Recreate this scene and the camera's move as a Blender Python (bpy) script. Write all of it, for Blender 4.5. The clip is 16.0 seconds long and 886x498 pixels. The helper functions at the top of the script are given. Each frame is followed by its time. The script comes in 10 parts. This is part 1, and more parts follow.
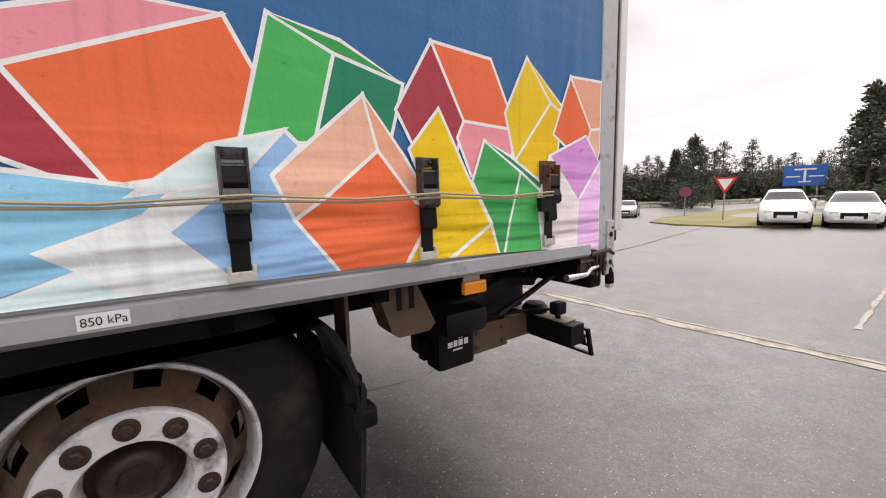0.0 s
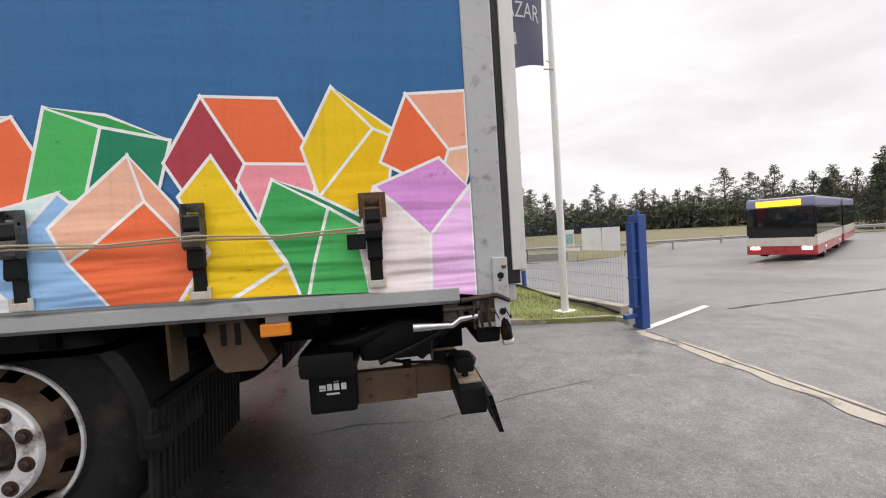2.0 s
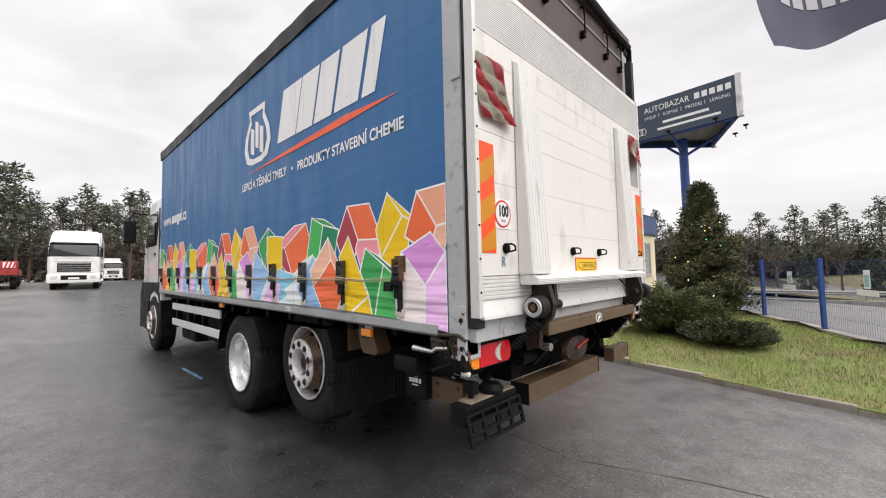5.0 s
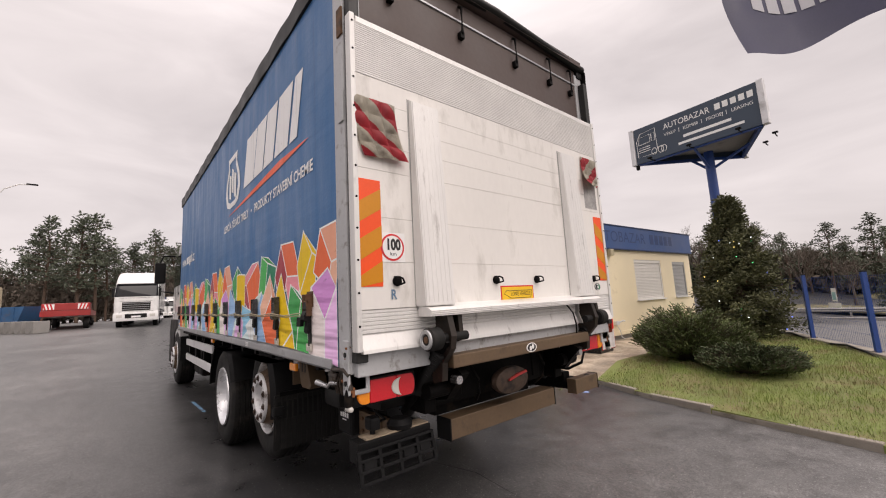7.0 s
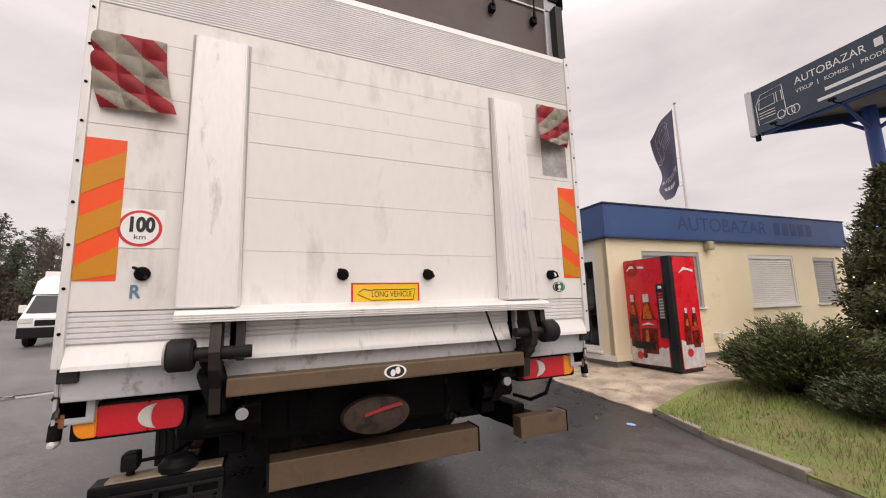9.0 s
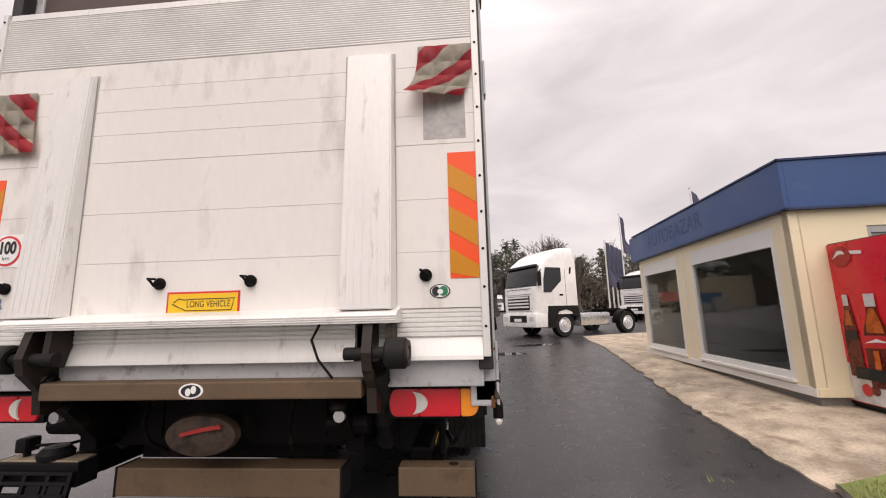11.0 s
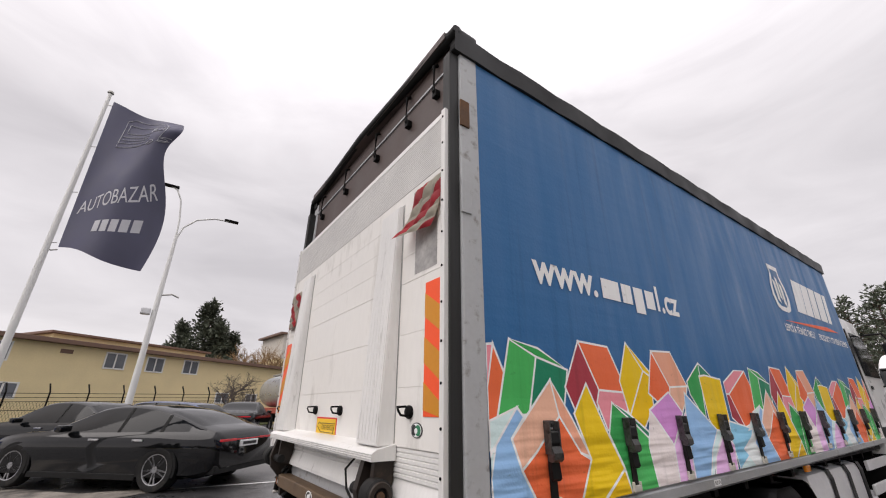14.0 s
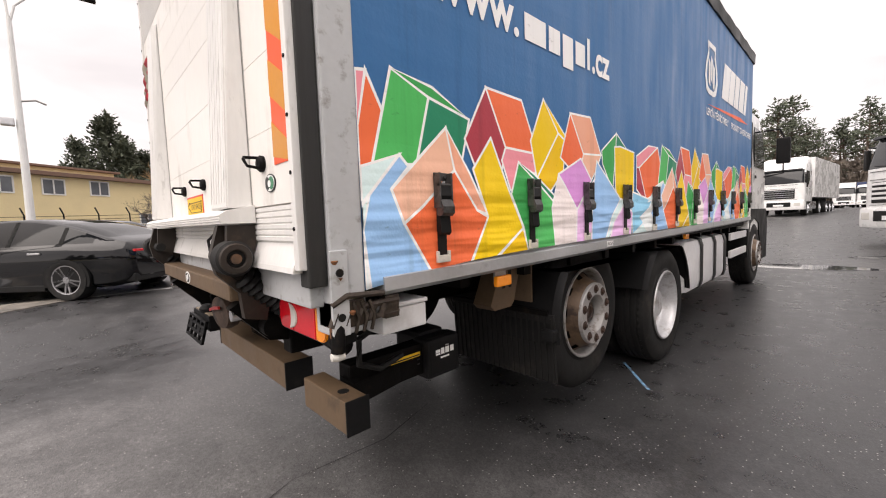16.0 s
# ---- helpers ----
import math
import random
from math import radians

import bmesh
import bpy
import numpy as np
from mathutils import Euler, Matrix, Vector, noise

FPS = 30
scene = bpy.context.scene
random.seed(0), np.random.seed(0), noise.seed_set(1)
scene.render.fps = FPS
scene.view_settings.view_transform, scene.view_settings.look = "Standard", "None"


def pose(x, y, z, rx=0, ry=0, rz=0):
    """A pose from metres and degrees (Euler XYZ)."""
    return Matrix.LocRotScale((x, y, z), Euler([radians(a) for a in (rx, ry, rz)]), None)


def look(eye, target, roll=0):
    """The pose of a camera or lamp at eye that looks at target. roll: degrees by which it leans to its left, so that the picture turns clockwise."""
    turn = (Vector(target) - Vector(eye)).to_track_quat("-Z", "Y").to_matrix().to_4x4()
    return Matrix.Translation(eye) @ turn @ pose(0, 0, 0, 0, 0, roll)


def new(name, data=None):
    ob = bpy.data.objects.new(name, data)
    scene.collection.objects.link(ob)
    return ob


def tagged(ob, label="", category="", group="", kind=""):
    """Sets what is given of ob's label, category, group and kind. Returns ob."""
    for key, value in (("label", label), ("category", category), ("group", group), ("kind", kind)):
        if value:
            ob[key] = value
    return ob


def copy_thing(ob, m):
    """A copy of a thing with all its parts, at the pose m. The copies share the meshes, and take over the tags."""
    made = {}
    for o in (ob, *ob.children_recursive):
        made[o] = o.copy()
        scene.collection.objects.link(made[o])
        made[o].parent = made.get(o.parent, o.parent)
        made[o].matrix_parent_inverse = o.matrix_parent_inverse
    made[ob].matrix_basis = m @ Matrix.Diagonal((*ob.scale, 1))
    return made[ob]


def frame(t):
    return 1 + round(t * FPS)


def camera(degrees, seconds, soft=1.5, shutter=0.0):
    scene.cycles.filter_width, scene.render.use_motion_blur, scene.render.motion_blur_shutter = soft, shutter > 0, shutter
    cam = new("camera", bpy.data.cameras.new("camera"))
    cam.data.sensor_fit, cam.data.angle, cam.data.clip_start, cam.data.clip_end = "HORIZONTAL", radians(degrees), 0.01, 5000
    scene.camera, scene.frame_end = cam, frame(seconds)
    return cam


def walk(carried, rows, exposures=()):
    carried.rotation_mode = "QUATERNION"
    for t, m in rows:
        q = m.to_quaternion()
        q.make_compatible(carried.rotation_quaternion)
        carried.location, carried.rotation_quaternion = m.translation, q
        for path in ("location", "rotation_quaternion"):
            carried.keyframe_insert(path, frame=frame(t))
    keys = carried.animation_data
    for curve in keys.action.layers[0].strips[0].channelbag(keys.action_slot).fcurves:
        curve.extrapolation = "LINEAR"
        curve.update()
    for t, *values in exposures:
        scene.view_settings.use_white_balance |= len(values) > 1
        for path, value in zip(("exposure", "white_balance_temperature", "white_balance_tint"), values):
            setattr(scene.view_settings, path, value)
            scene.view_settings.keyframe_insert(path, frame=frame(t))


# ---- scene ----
cam = camera(97.2, 16.0, soft=1.1)
PATH = [
    (0, (-1.894, -2.39, 1.409), (-0.759, -0.765, 1.143), -1.6),
    (0.5, (-1.609, -2.593, 1.403), (-0.614, -0.873, 1.179), -1.7),
    (1, (-1.232, -2.674, 1.385), (-0.421, -0.853, 1.228), -2.4),
    (1.5, (-0.854, -2.741, 1.382), (-0.325, -0.815, 1.275), -3.1),
    (2, (-0.491, -2.754, 1.371), (-0.256, -0.769, 1.298), -3.7),
    (2.5, (-0.137, -2.67, 1.364), (-0.25, -0.674, 1.337), -4.1),
    (3, (0.192, -2.625, 1.36), (-0.244, -0.673, 1.355), -3.8),
    (3.5, (0.506, -2.549, 1.324), (-0.254, -0.699, 1.347), -3.4),
    (4, (0.738, -2.488, 1.345), (-0.337, -0.802, 1.359), -2.5),
    (4.5, (0.987, -2.583, 1.417), (-0.333, -1.08, 1.438), -1.4),
    (5, (1.202, -2.755, 1.449), (-0.182, -1.316, 1.562), -1.3),
    (5.2, (1.295, -2.809, 1.471), (-0.096, -1.379, 1.614), -1.6),
    (7.3, (1.85, -1.959, 1.437), (0.297, -0.73, 1.712), -3.1),
    (7.5, (1.895, -1.799, 1.43), (0.312, -0.609, 1.706), -3.0),
    (8, (1.918, -1.417, 1.403), (0.265, -0.326, 1.685), -2.8),
    (8.5, (1.885, -1.0, 1.405), (0.164, -0.021, 1.689), -2.2),
    (9, (1.898, -0.56, 1.401), (0.089, 0.244, 1.687), -1.8),
    (9.5, (1.841, -0.163, 1.377), (-0.042, 0.443, 1.668), -1.7),
    (10, (1.779, 0.252, 1.386), (-0.162, 0.621, 1.691), -1.7),
    (10.2, (1.774, 0.434, 1.391), (-0.184, 0.702, 1.697), -1.7),
    (12.3, (1.289, 2.156, 1.426), (-0.5, 1.359, 1.831), -1.0),
    (12.5, (1.199, 2.245, 1.445), (-0.542, 1.358, 1.871), -1.0),
    (13, (0.978, 2.502, 1.483), (-0.581, 1.359, 1.994), -1.0),
    (13.5, (0.93, 2.586, 1.562), (-0.368, 1.221, 2.232), -0.6),
    (14, (0.945, 2.571, 1.578), (-0.12, 1.056, 2.333), 0.3),
    (14.5, (0.946, 2.56, 1.564), (-0.07, 0.961, 2.203), 0.5),
    (15, (0.885, 2.535, 1.497), (-0.21, 0.904, 1.873), -0.3),
    (15.5, (0.751, 2.508, 1.433), (-0.469, 0.927, 1.535), -1.4),
    (16, (0.489, 2.371, 1.351), (-0.884, 0.924, 1.204), -2.0),
]
walk(cam, [(t, look(eye, target, roll)) for t, eye, target, roll in PATH],
     exposures=[(0, 0.70, 6700, 14), (3, 0.68, 6500, 10), (4.2, 0.68, 6500, 10), (5.2, 0.56, 6550, 11), (7.3, 0.24, 6950, 18), (10, 0.27, 6950, 18), (12.5, 0.38, 6700, 17), (14, 0.20, 6500, 14), (15, 0.35, 6600, 13), (16, 0.78, 6850, 15)])

# ---- world, sun, exposure ----
def G(x, y=0.0):
    """Height of the yard: it falls gently towards the gate, lies lower on the road and higher on the car park."""
    def ease(v, a, b):
        t = max(0.0, min(1.0, (v - a) / (b - a)))
        return t * t * (3 - 2 * t)
    return -0.022 * (max(-46.0, min(10.0, x)) + 3.68) - 0.6 * ease(y, 3.5, 16.0) * ease(x, 4.0, 14.0) + 0.37 * ease(-y, 3.2, 6.2) * ease(x, -9.0, -3.0) + 0.15 * ease(y, 3.5, 5.4) * ease(x, -14.0, -10.0) * (1 - ease(x, 2.6, 4.4)) + 0.15 * ease(-x, 22.0, 31.0) - 1.2 * ease(y, 11.0, 32.0) * ease(x, -12.0, 0.0) * (1 - ease(x, 16.0, 32.0))



world = bpy.data.worlds.new("overcast")
scene.world = world
world.use_nodes = True
wt = world.node_tree
wt.nodes.clear()
w_out = wt.nodes.new("ShaderNodeOutputWorld")
w_bg = wt.nodes.new("ShaderNodeBackground")
w_sky = wt.nodes.new("ShaderNodeTexSky")
w_sky.sky_type, w_sky.sun_disc = "NISHITA", False
w_sky.sun_elevation, w_sky.sun_rotation = radians(38), radians(120)
w_sky.dust_density, w_sky.ozone_density = 3.0, 0.6
w_co = wt.nodes.new("ShaderNodeTexCoord")
w_map = wt.nodes.new("ShaderNodeMapping")
w_map.inputs["Scale"].default_value = (1.0, 1.3, 3.6)
w_n1 = wt.nodes.new("ShaderNodeTexNoise")
w_n1.inputs["Scale"].default_value, w_n1.inputs["Detail"].default_value, w_n1.inputs["Roughness"].default_value = 2.1, 7, 0.52
w_n1.inputs["Distortion"].default_value = 0.5
w_ramp = wt.nodes.new("ShaderNodeValToRGB")
w_ramp.color_ramp.elements[0].position, w_ramp.color_ramp.elements[0].color = 0.30, (0.72, 0.70, 0.71, 1)
w_ramp.color_ramp.elements[1].position, w_ramp.color_ramp.elements[1].color = 0.68, (0.97, 0.945, 0.95, 1)
w_sep = wt.nodes.new("ShaderNodeSeparateXYZ")
w_rise = wt.nodes.new("ShaderNodeMapRange")
w_rise.inputs["From Min"].default_value, w_rise.inputs["From Max"].default_value = 0.45, 1.0
w_rise.inputs["To Min"].default_value, w_rise.inputs["To Max"].default_value = 0.84, 1.95
w_rise.interpolation_type = "SMOOTHSTEP"
w_mul = wt.nodes.new("ShaderNodeVectorMath")
w_mul.operation = "MULTIPLY"
w_mix = wt.nodes.new("ShaderNodeMixRGB")
w_mix.inputs["Fac"].default_value = 0.93
w_skl = wt.nodes.new("ShaderNodeVectorMath")
w_skl.operation = "SCALE"
w_skl.inputs["Scale"].default_value = 0.10
L = wt.links.new
L(w_co.outputs["Generated"], w_map.inputs["Vector"])
L(w_map.outputs["Vector"], w_n1.inputs["Vector"])
L(w_n1.outputs["Fac"], w_ramp.inputs["Fac"])
L(w_co.outputs["Generated"], w_sep.inputs["Vector"])
L(w_sep.outputs["Z"], w_rise.inputs["Value"])
L(w_ramp.outputs["Color"], w_mul.inputs[0])
L(w_rise.outputs["Result"], w_mul.inputs[1])
L(w_sky.outputs["Color"], w_skl.inputs[0])
L(w_skl.outputs["Vector"], w_mix.inputs["Color1"])
L(w_mul.outputs["Vector"], w_mix.inputs["Color2"])
L(w_mix.outputs["Color"], w_bg.inputs["Color"])
w_bg.inputs["Strength"].default_value = 0.92
L(w_bg.outputs["Background"], w_out.inputs["Surface"])

sun_data = bpy.data.lights.new("sun", "SUN")
sun_data.energy, sun_data.angle, sun_data.color = 1.5, radians(60), (1.0, 0.96, 0.91)
sun = new("sun", sun_data)
sun.matrix_world = look((15, 3.5, 18), (0, 0, 0))


# ---- materials ----
def mat(name, base, rough=0.6, metal=0.0, vary=0.12, scale=3.0, fine=60.0, bump=0.1, spec=0.5, stretch=(1, 1, 1), dirt=None, dirt_amount=0.0, dirt_scale=1.2, rough_vary=0.12, coat=0.0, rand=0.0, alpha=1.0):
    """A weathered opaque surface: broad and fine variation of colour, roughness and relief, and optional stains."""
    m = bpy.data.materials.new(name)
    m.use_nodes = True
    nt = m.node_tree
    p = nt.nodes["Principled BSDF"]
    p.inputs["Metallic"].default_value = metal
    p.inputs["Specular IOR Level"].default_value = spec
    p.inputs["Coat Weight"].default_value = coat
    co = nt.nodes.new("ShaderNodeTexCoord")
    mp = nt.nodes.new("ShaderNodeMapping")
    mp.inputs["Scale"].default_value = stretch
    nt.links.new(co.outputs["Object"], mp.inputs["Vector"])
    big = nt.nodes.new("ShaderNodeTexNoise")
    big.inputs["Scale"].default_value, big.inputs["Detail"].default_value = scale, 4
    small = nt.nodes.new("ShaderNodeTexNoise")
    small.inputs["Scale"].default_value, small.inputs["Detail"].default_value = fine, 3
    nt.links.new(mp.outputs["Vector"], big.inputs["Vector"])
    nt.links.new(mp.outputs["Vector"], small.inputs["Vector"])
    add = nt.nodes.new("ShaderNodeMath")
    add.operation = "MULTIPLY_ADD"
    add.inputs[1].default_value = 0.45
    nt.links.new(small.outputs["Fac"], add.inputs[0])
    nt.links.new(big.outputs["Fac"], add.inputs[2])
    ramp = nt.nodes.new("ShaderNodeMapRange")
    ramp.inputs["From Min"].default_value, ramp.inputs["From Max"].default_value = 0.45, 1.0
    ramp.inputs["To Min"].default_value, ramp.inputs["To Max"].default_value = 1 - vary, 1 + vary
    nt.links.new(add.outputs["Value"], ramp.inputs["Value"])
    sc = nt.nodes.new("ShaderNodeVectorMath")
    sc.operation = "SCALE"
    sc.inputs[0].default_value = base[:3]
    nt.links.new(ramp.outputs["Result"], sc.inputs["Scale"])
    colour = sc.outputs["Vector"]
    if rand:
        info = nt.nodes.new("ShaderNodeObjectInfo")
        rr = nt.nodes.new("ShaderNodeMapRange")
        rr.inputs["To Min"].default_value, rr.inputs["To Max"].default_value = 1 - rand, 1 + rand
        nt.links.new(info.outputs["Random"], rr.inputs["Value"])
        s2 = nt.nodes.new("ShaderNodeVectorMath")
        s2.operation = "SCALE"
        nt.links.new(colour, s2.inputs[0])
        nt.links.new(rr.outputs["Result"], s2.inputs["Scale"])
        colour = s2.outputs["Vector"]
    if dirt:
        dn = nt.nodes.new("ShaderNodeTexNoise")
        dn.inputs["Scale"].default_value, dn.inputs["Detail"].default_value, dn.inputs["Roughness"].default_value = dirt_scale, 8, 0.65
        nt.links.new(mp.outputs["Vector"], dn.inputs["Vector"])
        dr = nt.nodes.new("ShaderNodeMapRange")
        dr.inputs["From Min"].default_value, dr.inputs["From Max"].default_value = 0.62 - 0.35 * dirt_amount, 0.74 - 0.25 * dirt_amount
        dr.inputs["To Max"].default_value = min(1.0, 0.5 + dirt_amount)
        nt.links.new(dn.outputs["Fac"], dr.inputs["Value"])
        dm = nt.nodes.new("ShaderNodeMixRGB")
        dm.inputs["Color2"].default_value = (*dirt[:3], 1)
        nt.links.new(dr.outputs["Result"], dm.inputs["Fac"])
        nt.links.new(colour, dm.inputs["Color1"])
        colour = dm.outputs["Color"]
    nt.links.new(colour, p.inputs["Base Color"])
    rv = nt.nodes.new("ShaderNodeMapRange")
    rv.inputs["From Min"].default_value, rv.inputs["From Max"].default_value = 0.3, 0.7
    rv.inputs["To Min"].default_value, rv.inputs["To Max"].default_value = max(0.02, rough - rough_vary), min(1.0, rough + rough_vary)
    nt.links.new(big.outputs["Fac"], rv.inputs["Value"])
    nt.links.new(rv.outputs["Result"], p.inputs["Roughness"])
    if bump:
        b = nt.nodes.new("ShaderNodeBump")
        b.inputs["Strength"].default_value, b.inputs["Distance"].default_value = min(1.0, bump), 0.01
        nt.links.new(add.outputs["Value"], b.inputs["Height"])
        nt.links.new(b.outputs["Normal"], p.inputs["Normal"])
    return m


def glass(name, tint=(0.8, 0.85, 0.85), rough=0.02):
    m = bpy.data.materials.new(name)
    m.use_nodes = True
    p = m.node_tree.nodes["Principled BSDF"]
    p.inputs["Base Color"].default_value = (*tint, 1)
    p.inputs["Roughness"].default_value = rough
    p.inputs["Transmission Weight"].default_value = 1.0
    p.inputs["IOR"].default_value = 1.45
    return m


def lamp_glow(name, colour, power):
    m = bpy.data.materials.new(name)
    m.use_nodes = True
    p = m.node_tree.nodes["Principled BSDF"]
    p.inputs["Base Color"].default_value = (*colour, 1)
    p.inputs["Emission Color"].default_value = (*colour, 1)
    p.inputs["Emission Strength"].default_value = power
    return m


def asphalt_material():
    """Rolled asphalt: dry and pale by the gateway, damp and dark further into the yard, with pale chippings."""
    m = bpy.data.materials.new("damp_asphalt")
    m.use_nodes = True
    nt = m.node_tree
    p = nt.nodes["Principled BSDF"]
    p.inputs["Specular IOR Level"].default_value = 0.33
    co = nt.nodes.new("ShaderNodeTexCoord")

    def noise_node(scale, detail=5, rough=0.55):
        n = nt.nodes.new("ShaderNodeTexNoise")
        n.inputs["Scale"].default_value, n.inputs["Detail"].default_value, n.inputs["Roughness"].default_value = scale, detail, rough
        nt.links.new(co.outputs["Object"], n.inputs["Vector"])
        return n

    def ranged(sock, a, b, c, d, smooth=False):
        r = nt.nodes.new("ShaderNodeMapRange")
        if smooth:
            r.interpolation_type = "SMOOTHSTEP"
        for k, v in zip(("From Min", "From Max", "To Min", "To Max"), (a, b, c, d)):
            r.inputs[k].default_value = v
        nt.links.new(sock, r.inputs["Value"])
        return r.outputs["Result"]

    def maths(op, a, b, c=None):
        n = nt.nodes.new("ShaderNodeMath")
        n.operation = op
        for i, v in enumerate((a, b, c)):
            if v is None:
                continue
            if isinstance(v, (int, float)):
                n.inputs[i].default_value = v
            else:
                nt.links.new(v, n.inputs[i])
        return n.outputs["Value"]

    def voronoi(scale):
        v = nt.nodes.new("ShaderNodeTexVoronoi")
        v.inputs["Scale"].default_value = scale
        nt.links.new(co.outputs["Object"], v.inputs["Vector"])
        return v

    broad, mid, grain = noise_node(0.25, 5), noise_node(1.3, 6, 0.6), noise_node(320, 2)
    xyz = nt.nodes.new("ShaderNodeSeparateXYZ")
    nt.links.new(co.outputs["Object"], xyz.inputs["Vector"])
    edge = maths("MULTIPLY_ADD", mid.outputs["Fac"], 3.0, maths("MULTIPLY", broad.outputs["Fac"], 2.5))
    north = ranged(maths("MULTIPLY_ADD", mid.outputs["Fac"], 1.2, xyz.outputs["Y"]), -3.0, -0.6, 0.02, 1.0, True)
    dry_x = maths("MULTIPLY", ranged(maths("ADD", xyz.outputs["X"], edge), -0.2, 4.6, 0.0, 1.0, True), north)
    west = ranged(maths("SUBTRACT", maths("MULTIPLY", edge, 0.4), xyz.outputs["X"]), 1.0, 3.2, 0.0, 1.0, True)
    dry_y = maths("MULTIPLY", ranged(maths("SUBTRACT", maths("MULTIPLY", edge, 0.5), xyz.outputs["Y"]), 2.2, 4.2, 0.0, 0.85, True), west)
    dry = maths("MAXIMUM", dry_x, dry_y)
    patch = ranged(maths("MULTIPLY_ADD", mid.outputs["Fac"], 0.45, broad.outputs["Fac"]), 0.54, 0.86, 0.26, -0.36)
    dryness = maths("MAXIMUM", maths("MINIMUM", maths("ADD", dry, patch), 1.0), 0.0)
    tone = nt.nodes.new("ShaderNodeMixRGB")
    tone.inputs["Color1"].default_value, tone.inputs["Color2"].default_value = (0.036, 0.036, 0.037, 1), (0.160, 0.156, 0.153, 1)
    nt.links.new(dryness, tone.inputs["Fac"])
    chips = voronoi(120)
    mottle = noise_node(26, 5, 0.7)
    blotch = noise_node(4.5, 5, 0.6)
    speck = nt.nodes.new("ShaderNodeMixRGB")
    speck.blend_type = "MULTIPLY"
    speck.inputs["Fac"].default_value = 1.0
    nt.links.new(tone.outputs["Color"], speck.inputs["Color1"])
    nt.links.new(maths("MULTIPLY", ranged(chips.outputs["Color"], 0.0, 1.0, 0.62, 1.38), maths("MULTIPLY", ranged(mottle.outputs["Fac"], 0.3, 0.7, 0.80, 1.20), ranged(blotch.outputs["Fac"], 0.3, 0.7, 0.70, 1.28))), speck.inputs["Color2"])
    big = voronoi(48)
    stone = maths("MULTIPLY", ranged(big.outputs["Distance"], 0.16, 0.22, 1.0, 0.0), ranged(big.outputs["Color"], 0.72, 0.76, 0.0, 0.85))
    stones = nt.nodes.new("ShaderNodeMixRGB")
    stones.inputs["Color2"].default_value = (0.40, 0.39, 0.37, 1)
    nt.links.new(stone, stones.inputs["Fac"])
    nt.links.new(speck.outputs["Color"], stones.inputs["Color1"])
    nt.links.new(stones.outputs["Color"], p.inputs["Base Color"])
    nt.links.new(maths("ADD", ranged(dryness, 0, 1, 0.30, 0.46), ranged(blotch.outputs["Fac"], 0.3, 0.7, -0.06, 0.08)), p.inputs["Roughness"])
    b = nt.nodes.new("ShaderNodeBump")
    b.inputs["Distance"].default_value = 0.006
    nt.links.new(ranged(dryness, 0, 1, 0.06, 0.45), b.inputs["Strength"])
    nt.links.new(maths("ADD", maths("MULTIPLY", mottle.outputs["Fac"], 0.5), maths("MULTIPLY_ADD", grain.outputs["Fac"], 0.4, chips.outputs["Distance"])), b.inputs["Height"])
    nt.links.new(b.outputs["Normal"], p.inputs["Normal"])
    return m


